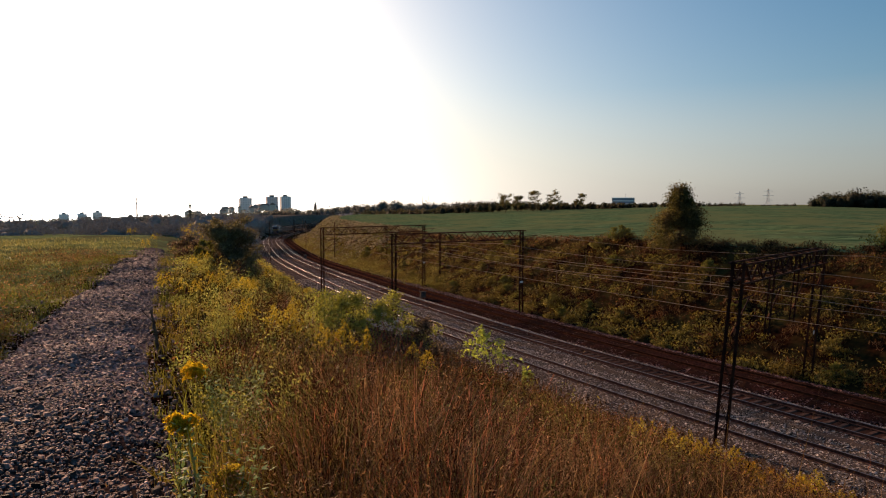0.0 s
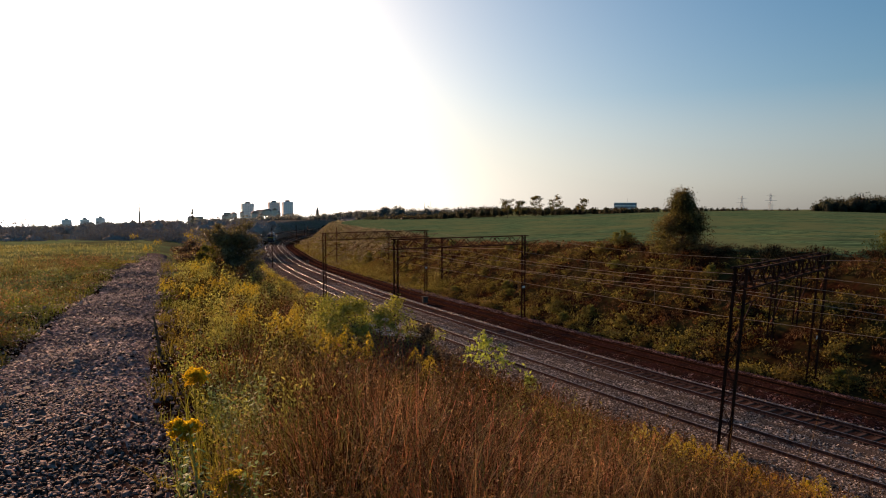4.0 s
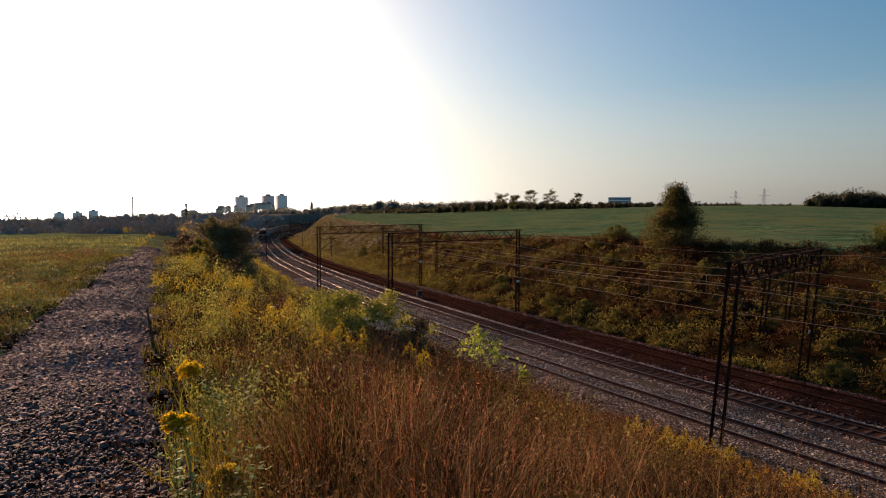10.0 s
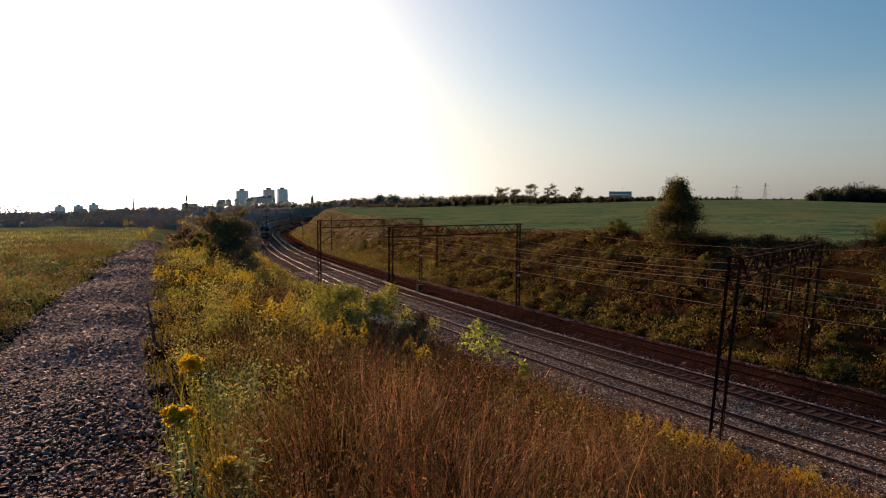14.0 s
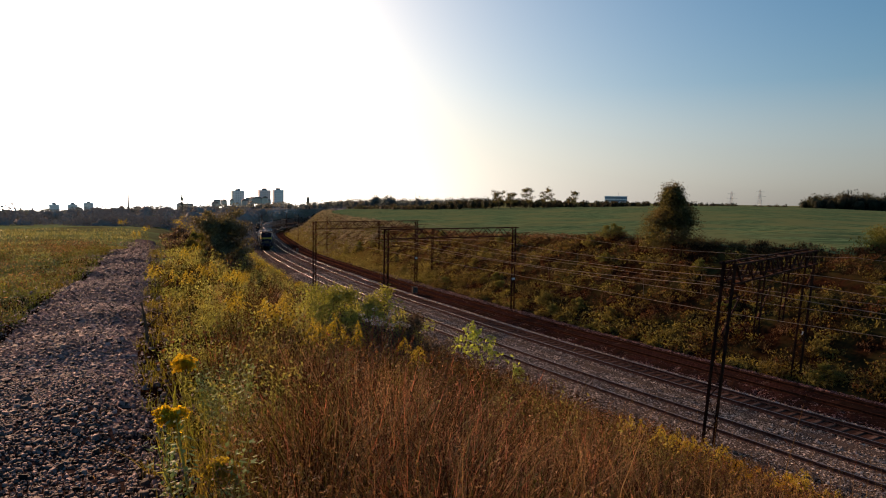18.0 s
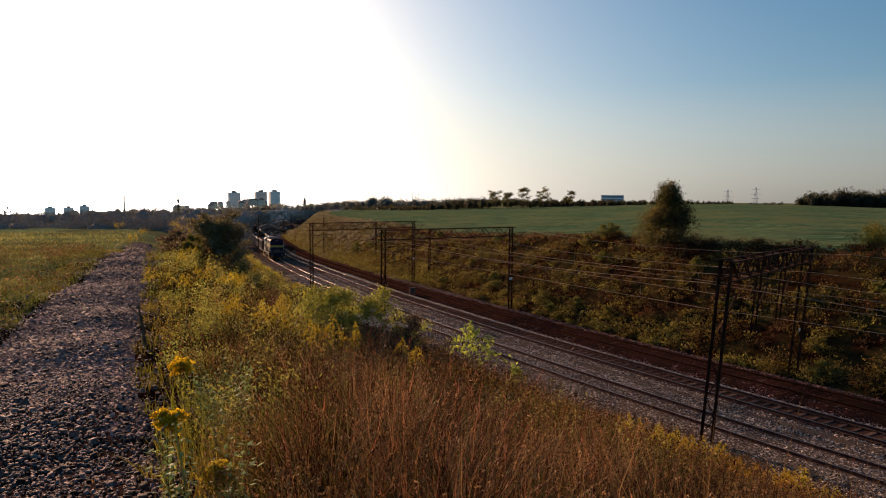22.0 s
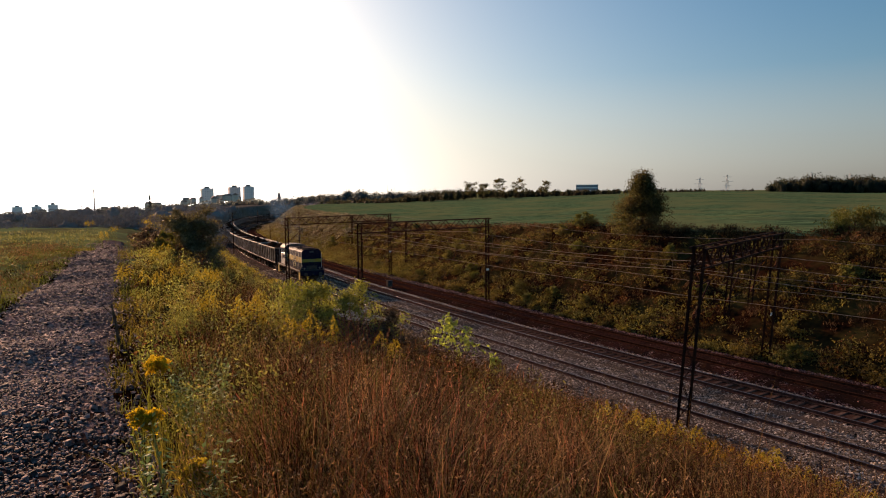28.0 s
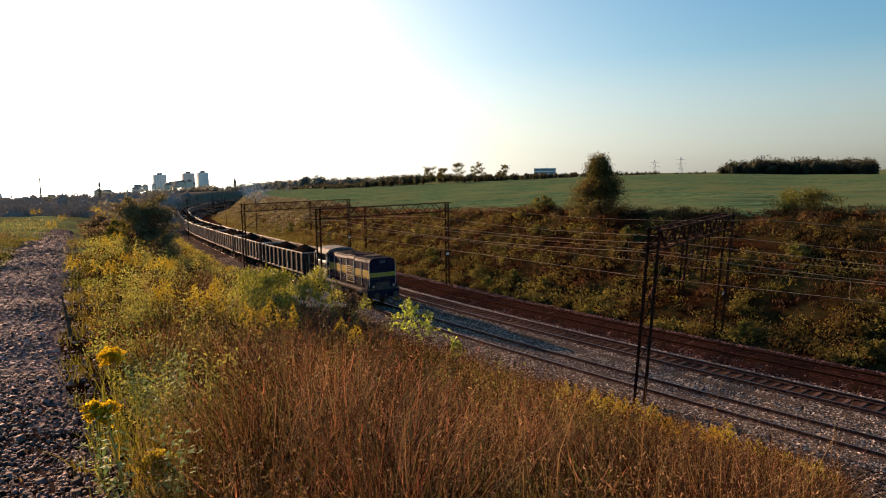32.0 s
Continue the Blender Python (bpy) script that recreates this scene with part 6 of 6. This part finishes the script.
def leafy_plant(seed, h):
    """A nettle-like plant with pairs of broad, pointed leaves."""
    r = np.random.RandomState(seed)
    t = new("leafy_plant")
    tagged(t, "broad-leaved light green weed at the path's edge", "plant", "light green weeds by the path")
    for k in range(5):
        a = r.uniform(0, math.tau)
        b = Vector((math.cos(a) * 0.07, math.sin(a) * 0.07, 0))
        e = Vector((math.cos(a) * 0.26, math.sin(a) * 0.26, h * r.uniform(0.7, 1.0)))
        stem = part("stem", Shape().rod(b, e, 0.005, 4, 0.003), M["weed_leaf"], t)
        c, d = [], []
        for j, q in enumerate(np.linspace(0.1, 1.0, 24)):
            p = b.lerp(e, q)
            for sg in (0, math.pi):
                w = j * 1.57 + sg + r.uniform(-.3, .3)
                v = Vector((math.cos(w), math.sin(w), r.uniform(-0.6, 0.6))).normalized()
                c.append(tuple(p + v * r.uniform(0.02, 0.10)))
                d.append(tuple(v))
        c, d = np.array(c), np.array(d)
        u = np.cross(d, np.array([[0, 0, 1.0]]))
        u /= np.linalg.norm(u, axis=1)[:, None]
        L = r.uniform(0.03, 0.06, len(c))
        part("foliage", cloud("foliage", *quads(c, d, u, L, L * 0.45, True), M["pale_leaf"]), None, stem)
    return t


def spot(x, y, turn):
    return Matrix.Translation((x, y, float(height(np.array([x]), np.array([y]))[0]) - 0.02)) @ Matrix.Rotation(turn, 4, "Z")


u1 = dry_umbel(3, 1.25)
u1.matrix_basis = spot(-0.75, 9.6, 0.3)
for k, (x, y) in enumerate(((-0.95, 9.9), (-0.55, 9.8))):
    copy_thing(u1, spot(x, y, k * 1.7 + 1))
l1 = leafy_plant(4, 0.72)
l1.matrix_basis = spot(-1.28, 3.73, 0)
for k, (x, y) in enumerate(((-2.08, 6.6), (-2.37, 7.72), (-1.9, 6.1), (-1.72, 5.6), (-1.2, 3.5))):
    copy_thing(l1, spot(x, y, k * 1.3 + 1))


def dead_branch():
    """A broken, weathered branch stuck in the ground at the path's edge."""
    t = new("dead_branch")
    tagged(t, "broken dark weathered branch at the path's edge", "branch")
    x, y = -4.35, 10.2
    t.location = (x, y, float(height(np.array([x]), np.array([y]))[0]) - 0.05)
    part("stem", Shape().rod((0, 0, 0), (-0.04, 0.03, 0.34), 0.03, 6, 0.024).rod((-0.04, 0.03, 0.34), (-0.10, 0.02, 0.72), 0.024, 6, 0.012), M["bark"], t)
    part("twig", Shape().rod((-0.04, 0.03, 0.34), (0.16, 0.0, 0.50), 0.014, 5, 0.006).rod((0.16, 0.0, 0.50), (0.22, 0.04, 0.66), 0.006, 4, 0.003), M["bark"], t)
    part("twig", Shape().rod((-0.08, 0.02, 0.55), (-0.25, 0.05, 0.70), 0.010, 5, 0.004), M["bark"], t)


def boulder(x, y, w, seed):
    r = np.random.RandomState(seed)
    bm = bmesh.new()
    bmesh.ops.create_icosphere(bm, subdivisions=2, radius=0.5)
    for v in bm.verts:
        v.co = Vector((v.co.x * w * 1.3, v.co.y * w, v.co.z * w * 0.7)) * (1 + 0.25 * noise.noise(v.co * 2.5 + Vector((seed, 0, 0))))
    me = bpy.data.meshes.new("stone")
    bm.to_mesh(me)
    bm.free()
    me.materials.append(M["concrete"])
    ob = tagged(new("stone", me), "pale loose stone beside the gravel path", "stone", "loose stones by the path")
    ob.matrix_basis = spot(x, y, r.uniform(0, 6)) @ Matrix.Translation((0, 0, w * 0.22))


dead_branch()
for k, (x, y, w) in enumerate(((-2.62, 7.6, 0.10), (-2.35, 7.0, 0.12), (-2.75, 8.2, 0.09), (-1.95, 5.9, 0.10), (-1.72, 5.3, 0.08), (-3.4, 10.0, 0.10), (-2.2, 6.5, 0.07), (-2.9, 8.0, 0.06))):
    boulder(x, y, w, k + 1)


# ---- the distance ----
# white panels, panes and tiles are set paler to stand for distance haze
M["panel_white"] = material("panel_white", (0.86, 0.84, 0.83), (0.92, 0.90, 0.89), 0.2, 0.8, 0.0, c=(0.84, 0.81, 0.80))
M["panel_rose"] = material("panel_rose", (0.80, 0.66, 0.62), (0.86, 0.72, 0.68), 0.2, 0.8, 0.0)
M["pane_haze"] = glass("pane_haze", (0.42, 0.43, 0.46))
M["roof_grey"] = material("roof_grey", (0.14, 0.13, 0.13), (0.22, 0.20, 0.20), 0.3, 0.8, 0.0)
M["roof_tile"] = material("roof_tile", (0.30, 0.22, 0.19), (0.40, 0.31, 0.27), 0.3, 0.8, 0.0, rand=0.3)
M["render"] = material("render", (0.48, 0.45, 0.40), (0.60, 0.57, 0.52), 0.3, 0.85, 0.0, rand=0.2)
M["blue_clad"] = material("blue_clad", (0.22, 0.26, 0.32), (0.28, 0.32, 0.40), 0.3, 0.5, 0.0)
M["pylon_steel"] = material("pylon_steel", (0.52, 0.52, 0.53), (0.62, 0.62, 0.63), 1, 0.6, 0.0)
M["chimney_brick"] = material("chimney_brick", (0.16, 0.11, 0.09), (0.23, 0.17, 0.14), 0.5, 0.9, 0.0)


def place(px, d):
    """A spot d metres off in the direction of the tangent px from the view's axis."""
    return (d * px / math.sqrt(1 + px * px), d / math.sqrt(1 + px * px))


def tower_block(tan, d, w, dep, z0, z1, wall, label):
    t = new("tower_block")
    tagged(t, label, "apartment block", "tower blocks on the skyline")
    x, y = place(tan, d)
    t.location = (x, y, 0)
    t.rotation_euler = (0, 0, 0.45)
    part("wall", Shape().soft_box((0, 0, (z0 + z1) / 2), (w, dep, z1 - z0), 0.3), wall, t)
    part("roof_house", Shape().soft_box((0, 0, z1 + 1.5), (w * 0.4, dep * 0.5, 3), 0.2), M["roof_grey"], t)
    n, rows = 5, int((z1 - z0) / 3.0)
    me = Shape().soft_box((0, 0, 0), (w / n * 0.38, 0.2, 1.2), 0.05).mesh("window", M["pane_haze"])
    me2 = Shape().soft_box((0, 0, 0), (0.2, dep / 4 * 0.38, 1.2), 0.05).mesh("window", M["pane_haze"])
    for k in range(max(0, rows - 9), rows):
        z = z0 + 3.0 * k + 1.7
        for j in range(n):
            part("window", me, None, t, m=pose((j - (n - 1) / 2) * w / n, -dep / 2 - 0.02, z))
        for j in range(4):
            part("window", me2, None, t, m=pose(w / 2 + 0.02, (j - 1.5) * dep / 4, z))
    return t


for tan, z1, wall, w in ((-0.292, 17, M["panel_white"], 20), (-0.253, 19, M["panel_rose"], 19), (-0.233, 20, M["panel_white"], 17)):
    tower_block(tan, 1250, w, 15, -26, z1, wall, "pale panel-built tower block rising above the trees")
for tan, top in ((-0.560, -14), (-0.533, -13.5), (-0.510, -10.5)):
    tower_block(tan, 1500, 17, 14, -34, top, M["panel_white"], "low pale apartment block on the hazy skyline")


def chimney(tan, d, top):
    t = new("chimney_stack")
    tagged(t, "tall slim industrial chimney on the skyline", "chimney")
    x, y = place(tan, d)
    t.location = (x, y, 0)
    part("shaft", Shape().rod((0, 0, -28), (0, 0, top), 1.6, 14, 0.9), M["chimney_brick"], t)
    part("rim", Shape().rod((0, 0, top - 1), (0, 0, top + 0.5), 1.1, 14), M["chimney_brick"], t)


chimney(-0.452, 1300, 16.5)


def steeple(tan, d, top):
    t = new("church")
    tagged(t, "distant church with a slender steeple", "church")
    x, y = place(tan, d)
    t.location = (x, y, 0)
    part("tower", Shape().soft_box((0, 0, -10), (6, 6, 26), 0.2), M["chimney_brick"], t)
    part("spire", Shape().rod((0, 0, 2.5), (0, 0, top), 3.0, 8, 0.2), M["roof_grey"], t)


steeple(-0.189, 1700, 12)


def house(tan, d, z, w, seed):
    t = new("house")
    tagged(t, "small pale house with a pitched tile roof", "house", "houses of the distant town")
    x, y = place(tan, d)
    t.location = (x, y, z)
    t.rotation_euler = (0, 0, seed * 1.3)
    part("wall", Shape().soft_box((0, 0, 0), (w, w * 0.7, 8), 0.1), M["render"], t)
    sh = Shape()
    a, b = w / 2 + 0.4, w * 0.35 + 0.4
    sh.add([(-a, -b, 4), (a, -b, 4), (a, b, 4), (-a, b, 4), (-a, 0, 4 + w * 0.3), (a, 0, 4 + w * 0.3)], [(0, 1, 5, 4), (2, 3, 4, 5), (0, 4, 3), (1, 2, 5), (3, 2, 1, 0)])
    part("roof", sh, M["roof_tile"], t)
    for k in range(3):
        part("window", Shape().soft_box(((k - 1) * w * 0.28, -w * 0.35 - 0.02, 0.6), (1.2, 0.1, 1.5), 0.03), M["pane_haze"], t)


rr = random.Random(4)
for k in range(46):
    tan = rr.uniform(-0.62, -0.235)
    house(tan, rr.uniform(950, 1250), np.interp(tan, [-0.62, -0.487, -0.403, -0.32, -0.25], [-24, -20, -14, -6, 0]) + rr.uniform(-3, 2), rr.uniform(7, 11), k)


def office():
    t = new("office_building")
    tagged(t, "low wide blue-grey building beyond the field", "building")
    x, y = place(0.264, 650)
    t.location = (x, y, 0)
    t.rotation_euler = (0, 0, -0.25)
    part("wall", Shape().soft_box((0, 0, 4), (20, 14, 19), 0.2), M["blue_clad"], t)
    part("roof_edge", Shape().soft_box((0, 0, 13.8), (20.6, 14.6, 0.7), 0.1), M["panel_white"], t)
    for k in range(3):
        part("window_band", Shape().soft_box((0, -7.05, 6.0 + k * 2.6), (19, 0.2, 1.0), 0.05), M["panel_white"], t, "pale horizontal band")
    part("mast", Shape().rod((2, 0, 14), (2, 0, 18), 0.12, 5), M["pylon_steel"], t)


office()


def pylon(tan, d, top):
    t = new("power_pylon")
    tagged(t, "distant lattice power pylon", "pylon", "power pylons on the skyline")
    x, y = place(tan, d)
    t.location = (x, y, 0)
    legs = Shape()
    for sx in (-1, 1):
        for sy in (-1, 1):
            legs.bar((sx * 3, sy * 3, -6), (sx * 0.5, sy * 0.5, top), 0.22, 0.22)
    part("tower", legs, M["pylon_steel"], t)
    lace = Shape()
    for k in range(9):
        a, b = -6 + (top + 6) * k / 9, -6 + (top + 6) * (k + 1) / 9
        wa, wb = 3 - 2.4 * k / 9, 3 - 2.4 * (k + 1) / 9
        for sy in (-1, 1):
            lace.bar((-wa, sy * wa, a), (wb, sy * wb, b), 0.16, 0.16)
            lace.bar((wa, sy * wa, a), (-wb, sy * wb, b), 0.16, 0.16)
    part("lacing", lace, M["pylon_steel"], t)
    for z, w in ((top - 3, 6), (top - 9, 8), (top - 15, 6)):
        part("cross_arm", Shape().bar((-w, 0, z), (w, 0, z), 0.35, 0.35), M["pylon_steel"], t)


pylon(0.435, 1000, 25)
pylon(0.477, 1000, 28)
pylon(0.607, 1000, 29)
pylon(0.667, 1000, 27)


def radio_mast(tan, d, top):
    t = new("radio_mast")
    tagged(t, "thin distant radio mast", "mast", "radio masts on the skyline")
    x, y = place(tan, d)
    t.location = (x, y, 0)
    part("pole", Shape().rod((0, 0, -6), (0, 0, top), 0.6, 6, 0.3), M["pylon_steel"], t)
    part("antenna", Shape().rod((0, 0, top), (0, 0, top + 4), 0.25, 4), M["pylon_steel"], t)


radio_mast(-0.031, 1600, 23)
radio_mast(-0.022, 1600, 22)


def woods(name, tans, dists, bases, tops, n, size, seed, label, mat=None, per=44, fat=1.0):
    """A belt of far trees, one uneven mass of leaf clumps: for each crown a cluster."""
    r = np.random.RandomState(seed)
    t = r.uniform(tans[0], tans[-1], n)
    d = np.interp(t, tans, dists) * r.uniform(0.95, 1.12, n)
    x, y = d * t / np.sqrt(1 + t * t), d / np.sqrt(1 + t * t)
    top = np.interp(t, tans, tops)
    base = np.interp(t, tans, bases)
    h = (top - base) * (r.uniform(0.55, 1.0, n) * 0.7 + 0.3 * (0.75 + 0.25 * bumps(t * 400, 0 * t, 7.0, seed)))
    w = np.clip(h * fat * r.uniform(0.28, 0.42, n), size * 1.2, None)
    q = random_dirs(n * per, r) * (r.uniform(0, 1, n * per) ** 0.4)[:, None]
    c = np.stack([np.repeat(x, per), np.repeat(y, per), np.repeat(base + h * 0.58, per)], 1) + q * np.stack([np.repeat(w, per), np.repeat(w, per), np.repeat(h * 0.45, per)], 1)
    # a dense heart of overlapping twig masses in each crown
    bm = bmesh.new()
    bmesh.ops.create_icosphere(bm, subdivisions=2, radius=1.0)
    bm.verts.index_update()
    ball = np.array([v.co[:] for v in bm.verts])
    tri = np.array([[v.index for v in f.verts] for f in bm.faces])
    bm.free()
    m = len(ball)
    rough = 0.58 * r.uniform(0.7, 1.2, (n, m, 1))
    heart = np.stack([x, y, base + h * 0.55], 1)[:, None] + ball[None] * rough * np.stack([w, w, h * 0.46], 1)[:, None]
    hearts = (heart.reshape(-1, 3), (np.arange(n)[:, None, None] * m + tri[None]).reshape(-1, 3))
    return stuff(name, [leaves(c, r, size, 0.2, 0.75), hearts], mat or M["far_haze_leaf"], label, "woods")


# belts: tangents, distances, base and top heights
woods("far_woods", (-0.70, -0.591, -0.487, -0.412, -0.337, -0.27, -0.212), (850, 850, 850, 850, 850, 850, 850), (-26, -26, -25, -24, -22, -20, -16), (-9, -8.5, -6, -3.2, 0, 1.8, 3), 560, 2.2, 1, "tree belt before the distant town, greyed for haze", per=60)
woods("far_woods", (-0.25, -0.187, -0.153, -0.12, -0.087, -0.037, 0.013, 0.07), (800, 800, 800, 800, 800, 800, 800, 800), (-16, -14, -12, -10, -8, -8, -6, -5), (3.6, 5.6, 7.8, 9.2, 13, 13, 12, 12.4), 460, 1.7, 2, "wooded ridge on the skyline, bluish colour standing for haze", per=64)
woods("field_woods", (-0.13, -0.07, -0.02, 0.013, 0.047, 0.097, 0.147, 0.23, 0.31), (440, 430, 430, 430, 430, 430, 430, 430, 430), (-6, -3, -1, 0, 2, 4, 4, 4, 4), (6.4, 6.3, 6.4, 9.6, 11.4, 11.4, 10.6, 10.6, 10.6), 300, 0.85, 3, "dark wood edge behind the field", M["wood_leaf"], 130)
woods("field_woods", (0.542, 0.56, 0.60, 0.66, 0.80), (430, 430, 430, 430, 430), (3, 3, 3, 3, 3), (13.5, 16, 18.4, 17, 17), 420, 0.8, 4, "dense dark wood at the field's far end", M["wood_leaf"], 140)
woods("hedge", (0.305, 0.376, 0.397, 0.43, 0.52), (500, 500, 500, 500, 500), (4, 4, 4, 4, 4), (11.2, 11.7, 12, 10, 9.8), 70, 0.8, 5, "low hedge trees behind the field", M["wood_leaf"], 110)
woods("curve_thicket", (-0.30, -0.25, -0.20, -0.15, -0.09), (400, 430, 480, 520, 540), (-12, -12, -12, -12, -11), (2.6, 2.8, 3.4, 4.6, 5.6), 260, 0.55, 10, "thickets along the far curve, greyed for haze", M["haze_leaf"], 120)
woods("near_hedge", (-0.74, -0.66, -0.60, -0.55, -0.50), (64, 64, 62, 64, 70), (3.0, 3.0, 3.2, 3.4, 3.4), (8.8, 9.0, 8.6, 7.6, 7.4), 60, 0.17, 6, "bushes at the meadow's edge, coloured pale for haze", M["haze_leaf"], 1100, 1.3)
woods("line_thicket", (-0.537, -0.487, -0.437, -0.387, -0.337, -0.278), (62, 64, 66, 68, 74, 90), (4.6, 4.6, 4.6, 4.4, 3.2, 1.5), (8.2, 8.6, 8.2, 8.1, 8.0, 7.6), 90, 0.15, 7, "thicket where the path ends, coloured pale grey for haze", M["haze_leaf"], 900, 1.2)
woods("valley_thicket", (-0.74, -0.6, -0.5, -0.42, -0.34, -0.27), (150, 150, 150, 160, 170, 190), (0, 0, 0, 0, 0, -0.5), (6.6, 6.4, 6.6, 7.2, 7.4, 7.0), 130, 0.28, 8, "thickets in the shallow valley, greyed for haze", M["haze_leaf"], 340, 1.2)
woods("valley_thicket", (-0.74, -0.6, -0.5, -0.42, -0.34, -0.25), (300, 300, 300, 320, 330, 340), (-4, -4, -4, -4, -4, -4), (4.6, 4.6, 5.2, 6.0, 6.8, 6.4), 150, 0.45, 9, "thickets in the shallow valley, greyed for haze", M["haze_leaf"], 300, 1.2)
for k, (tan, top) in enumerate(((0.091, 16.3), (0.109, 15.0), (0.133, 16.6), (0.161, 16.9), (0.201, 15.5))):
    x, y = place(tan, 390)
    base = float(height(np.array([x]), np.array([y]))[0])
    woody("tree", "thin open-crowned tree behind the field", "tree", (x, y), (top - base) * 1.05, (top - base) * 0.85, M["shrub_leaf"], 1900, 0.5, 90 + k, 0.16, 0.35, group="single trees on the skyline", stems=1, limbs=26, point=0.35)
x, y = place(-0.374, 700)
woody("tree", "tall slim poplar rising over the distant town", "tree", (x, y), 28, 7, M["far_haze_leaf"], 1500, 1.0, 99, 0.3, 0.2, stems=1, point=0.6)


# ---- exhaust smoke: rigid puffs that rise from the stack and drift off ----
def smoke_material():
    m = bpy.data.materials.new("smoke")
    m.use_nodes = True
    n, l = m.node_tree.nodes, m.node_tree.links
    bs = n["Principled BSDF"]
    bs.inputs["Base Color"].default_value = (0.86, 0.82, 0.80, 1)
    bs.inputs["Roughness"].default_value = 1.0
    bs.inputs["Specular IOR Level"].default_value = 0.0
    tx, tc, rp = n.new("ShaderNodeTexNoise"), n.new("ShaderNodeTexCoord"), n.new("ShaderNodeMapRange")
    tx.inputs["Scale"].default_value, tx.inputs["Detail"].default_value = 2.2, 4
    rp.inputs[1].default_value, rp.inputs[2].default_value, rp.inputs[3].default_value, rp.inputs[4].default_value = 0.30, 0.70, 0.02, 0.16
    l.new(tc.outputs["Object"], tx.inputs["Vector"])
    l.new(tx.outputs[0], rp.inputs[0])
    l.new(rp.outputs[0], bs.inputs["Alpha"])
    return m


M["smoke"] = smoke_material()
PUFFS = []
pr = random.Random(12)
for k in range(26):
    sh = Shape()
    for j in range(26):
        c = Vector((pr.gauss(0, 0.9), pr.gauss(0, 0.9), pr.gauss(0, 0.9)))
        q = Matrix.Translation(c) @ Matrix.Rotation(pr.uniform(0, 6.28), 4, Vector((pr.gauss(0, 1), pr.gauss(0, 1), pr.gauss(0, 1))))
        w = pr.uniform(0.25, 0.5)
        ring = [q @ Vector((w * math.cos(i * math.tau / 8), w * math.sin(i * math.tau / 8), 0)) for i in range(8)]
        sh.add(ring + [q @ Vector((0, 0, 0.35 * w))], [(i, (i + 1) % 8, 8) for i in range(8)])
    me = sh.mesh("smoke_puff", M["smoke"])
    me.polygons.foreach_set("use_smooth", [True] * len(me.polygons))
    puff = tagged(new("smoke_puff", me), "thin pale blue-grey puff of exhaust smoke", "smoke", "exhaust smoke of the locomotive")
    PUFFS.append((puff, 1.0 + k * 1.05, pr.uniform(-0.4, 0.4), pr.uniform(-0.3, 0.3), pr.uniform(0.8, 1.25)))


def puff_at(t, born, jx, jy, up):
    stack = lambda q: ride(nose_at(q) + 6.6) @ Vector((0, 0.6, 2.75))
    if t <= born:
        return stack(t)
    a = t - born
    z = 5.2 * up * (1 - math.exp(-a / 2.2))
    return stack(born) + Vector((1.5 * a * 0.55 + jx * min(a, 3), 0.35 * a + jy * min(a, 3), 1.0 * min(a * 3, 1) + z))


def smoke_motions():
    for puff, born, jx, jy, up in PUFFS:
        times = sorted({0.0, 32.0, born} | {float(k) for k in range(0, 33, 2)} | {born + q for q in (0.3, 0.7, 1.2, 2.0, 3.0, 4.5, 7.0) if born + q < 32})
        walk(puff, [(t, Matrix.Translation(puff_at(t, born, jx, jy, up)) @ Matrix.Rotation(0.12 * max(0, t - born), 4, "Z")) for t in times])


motions()
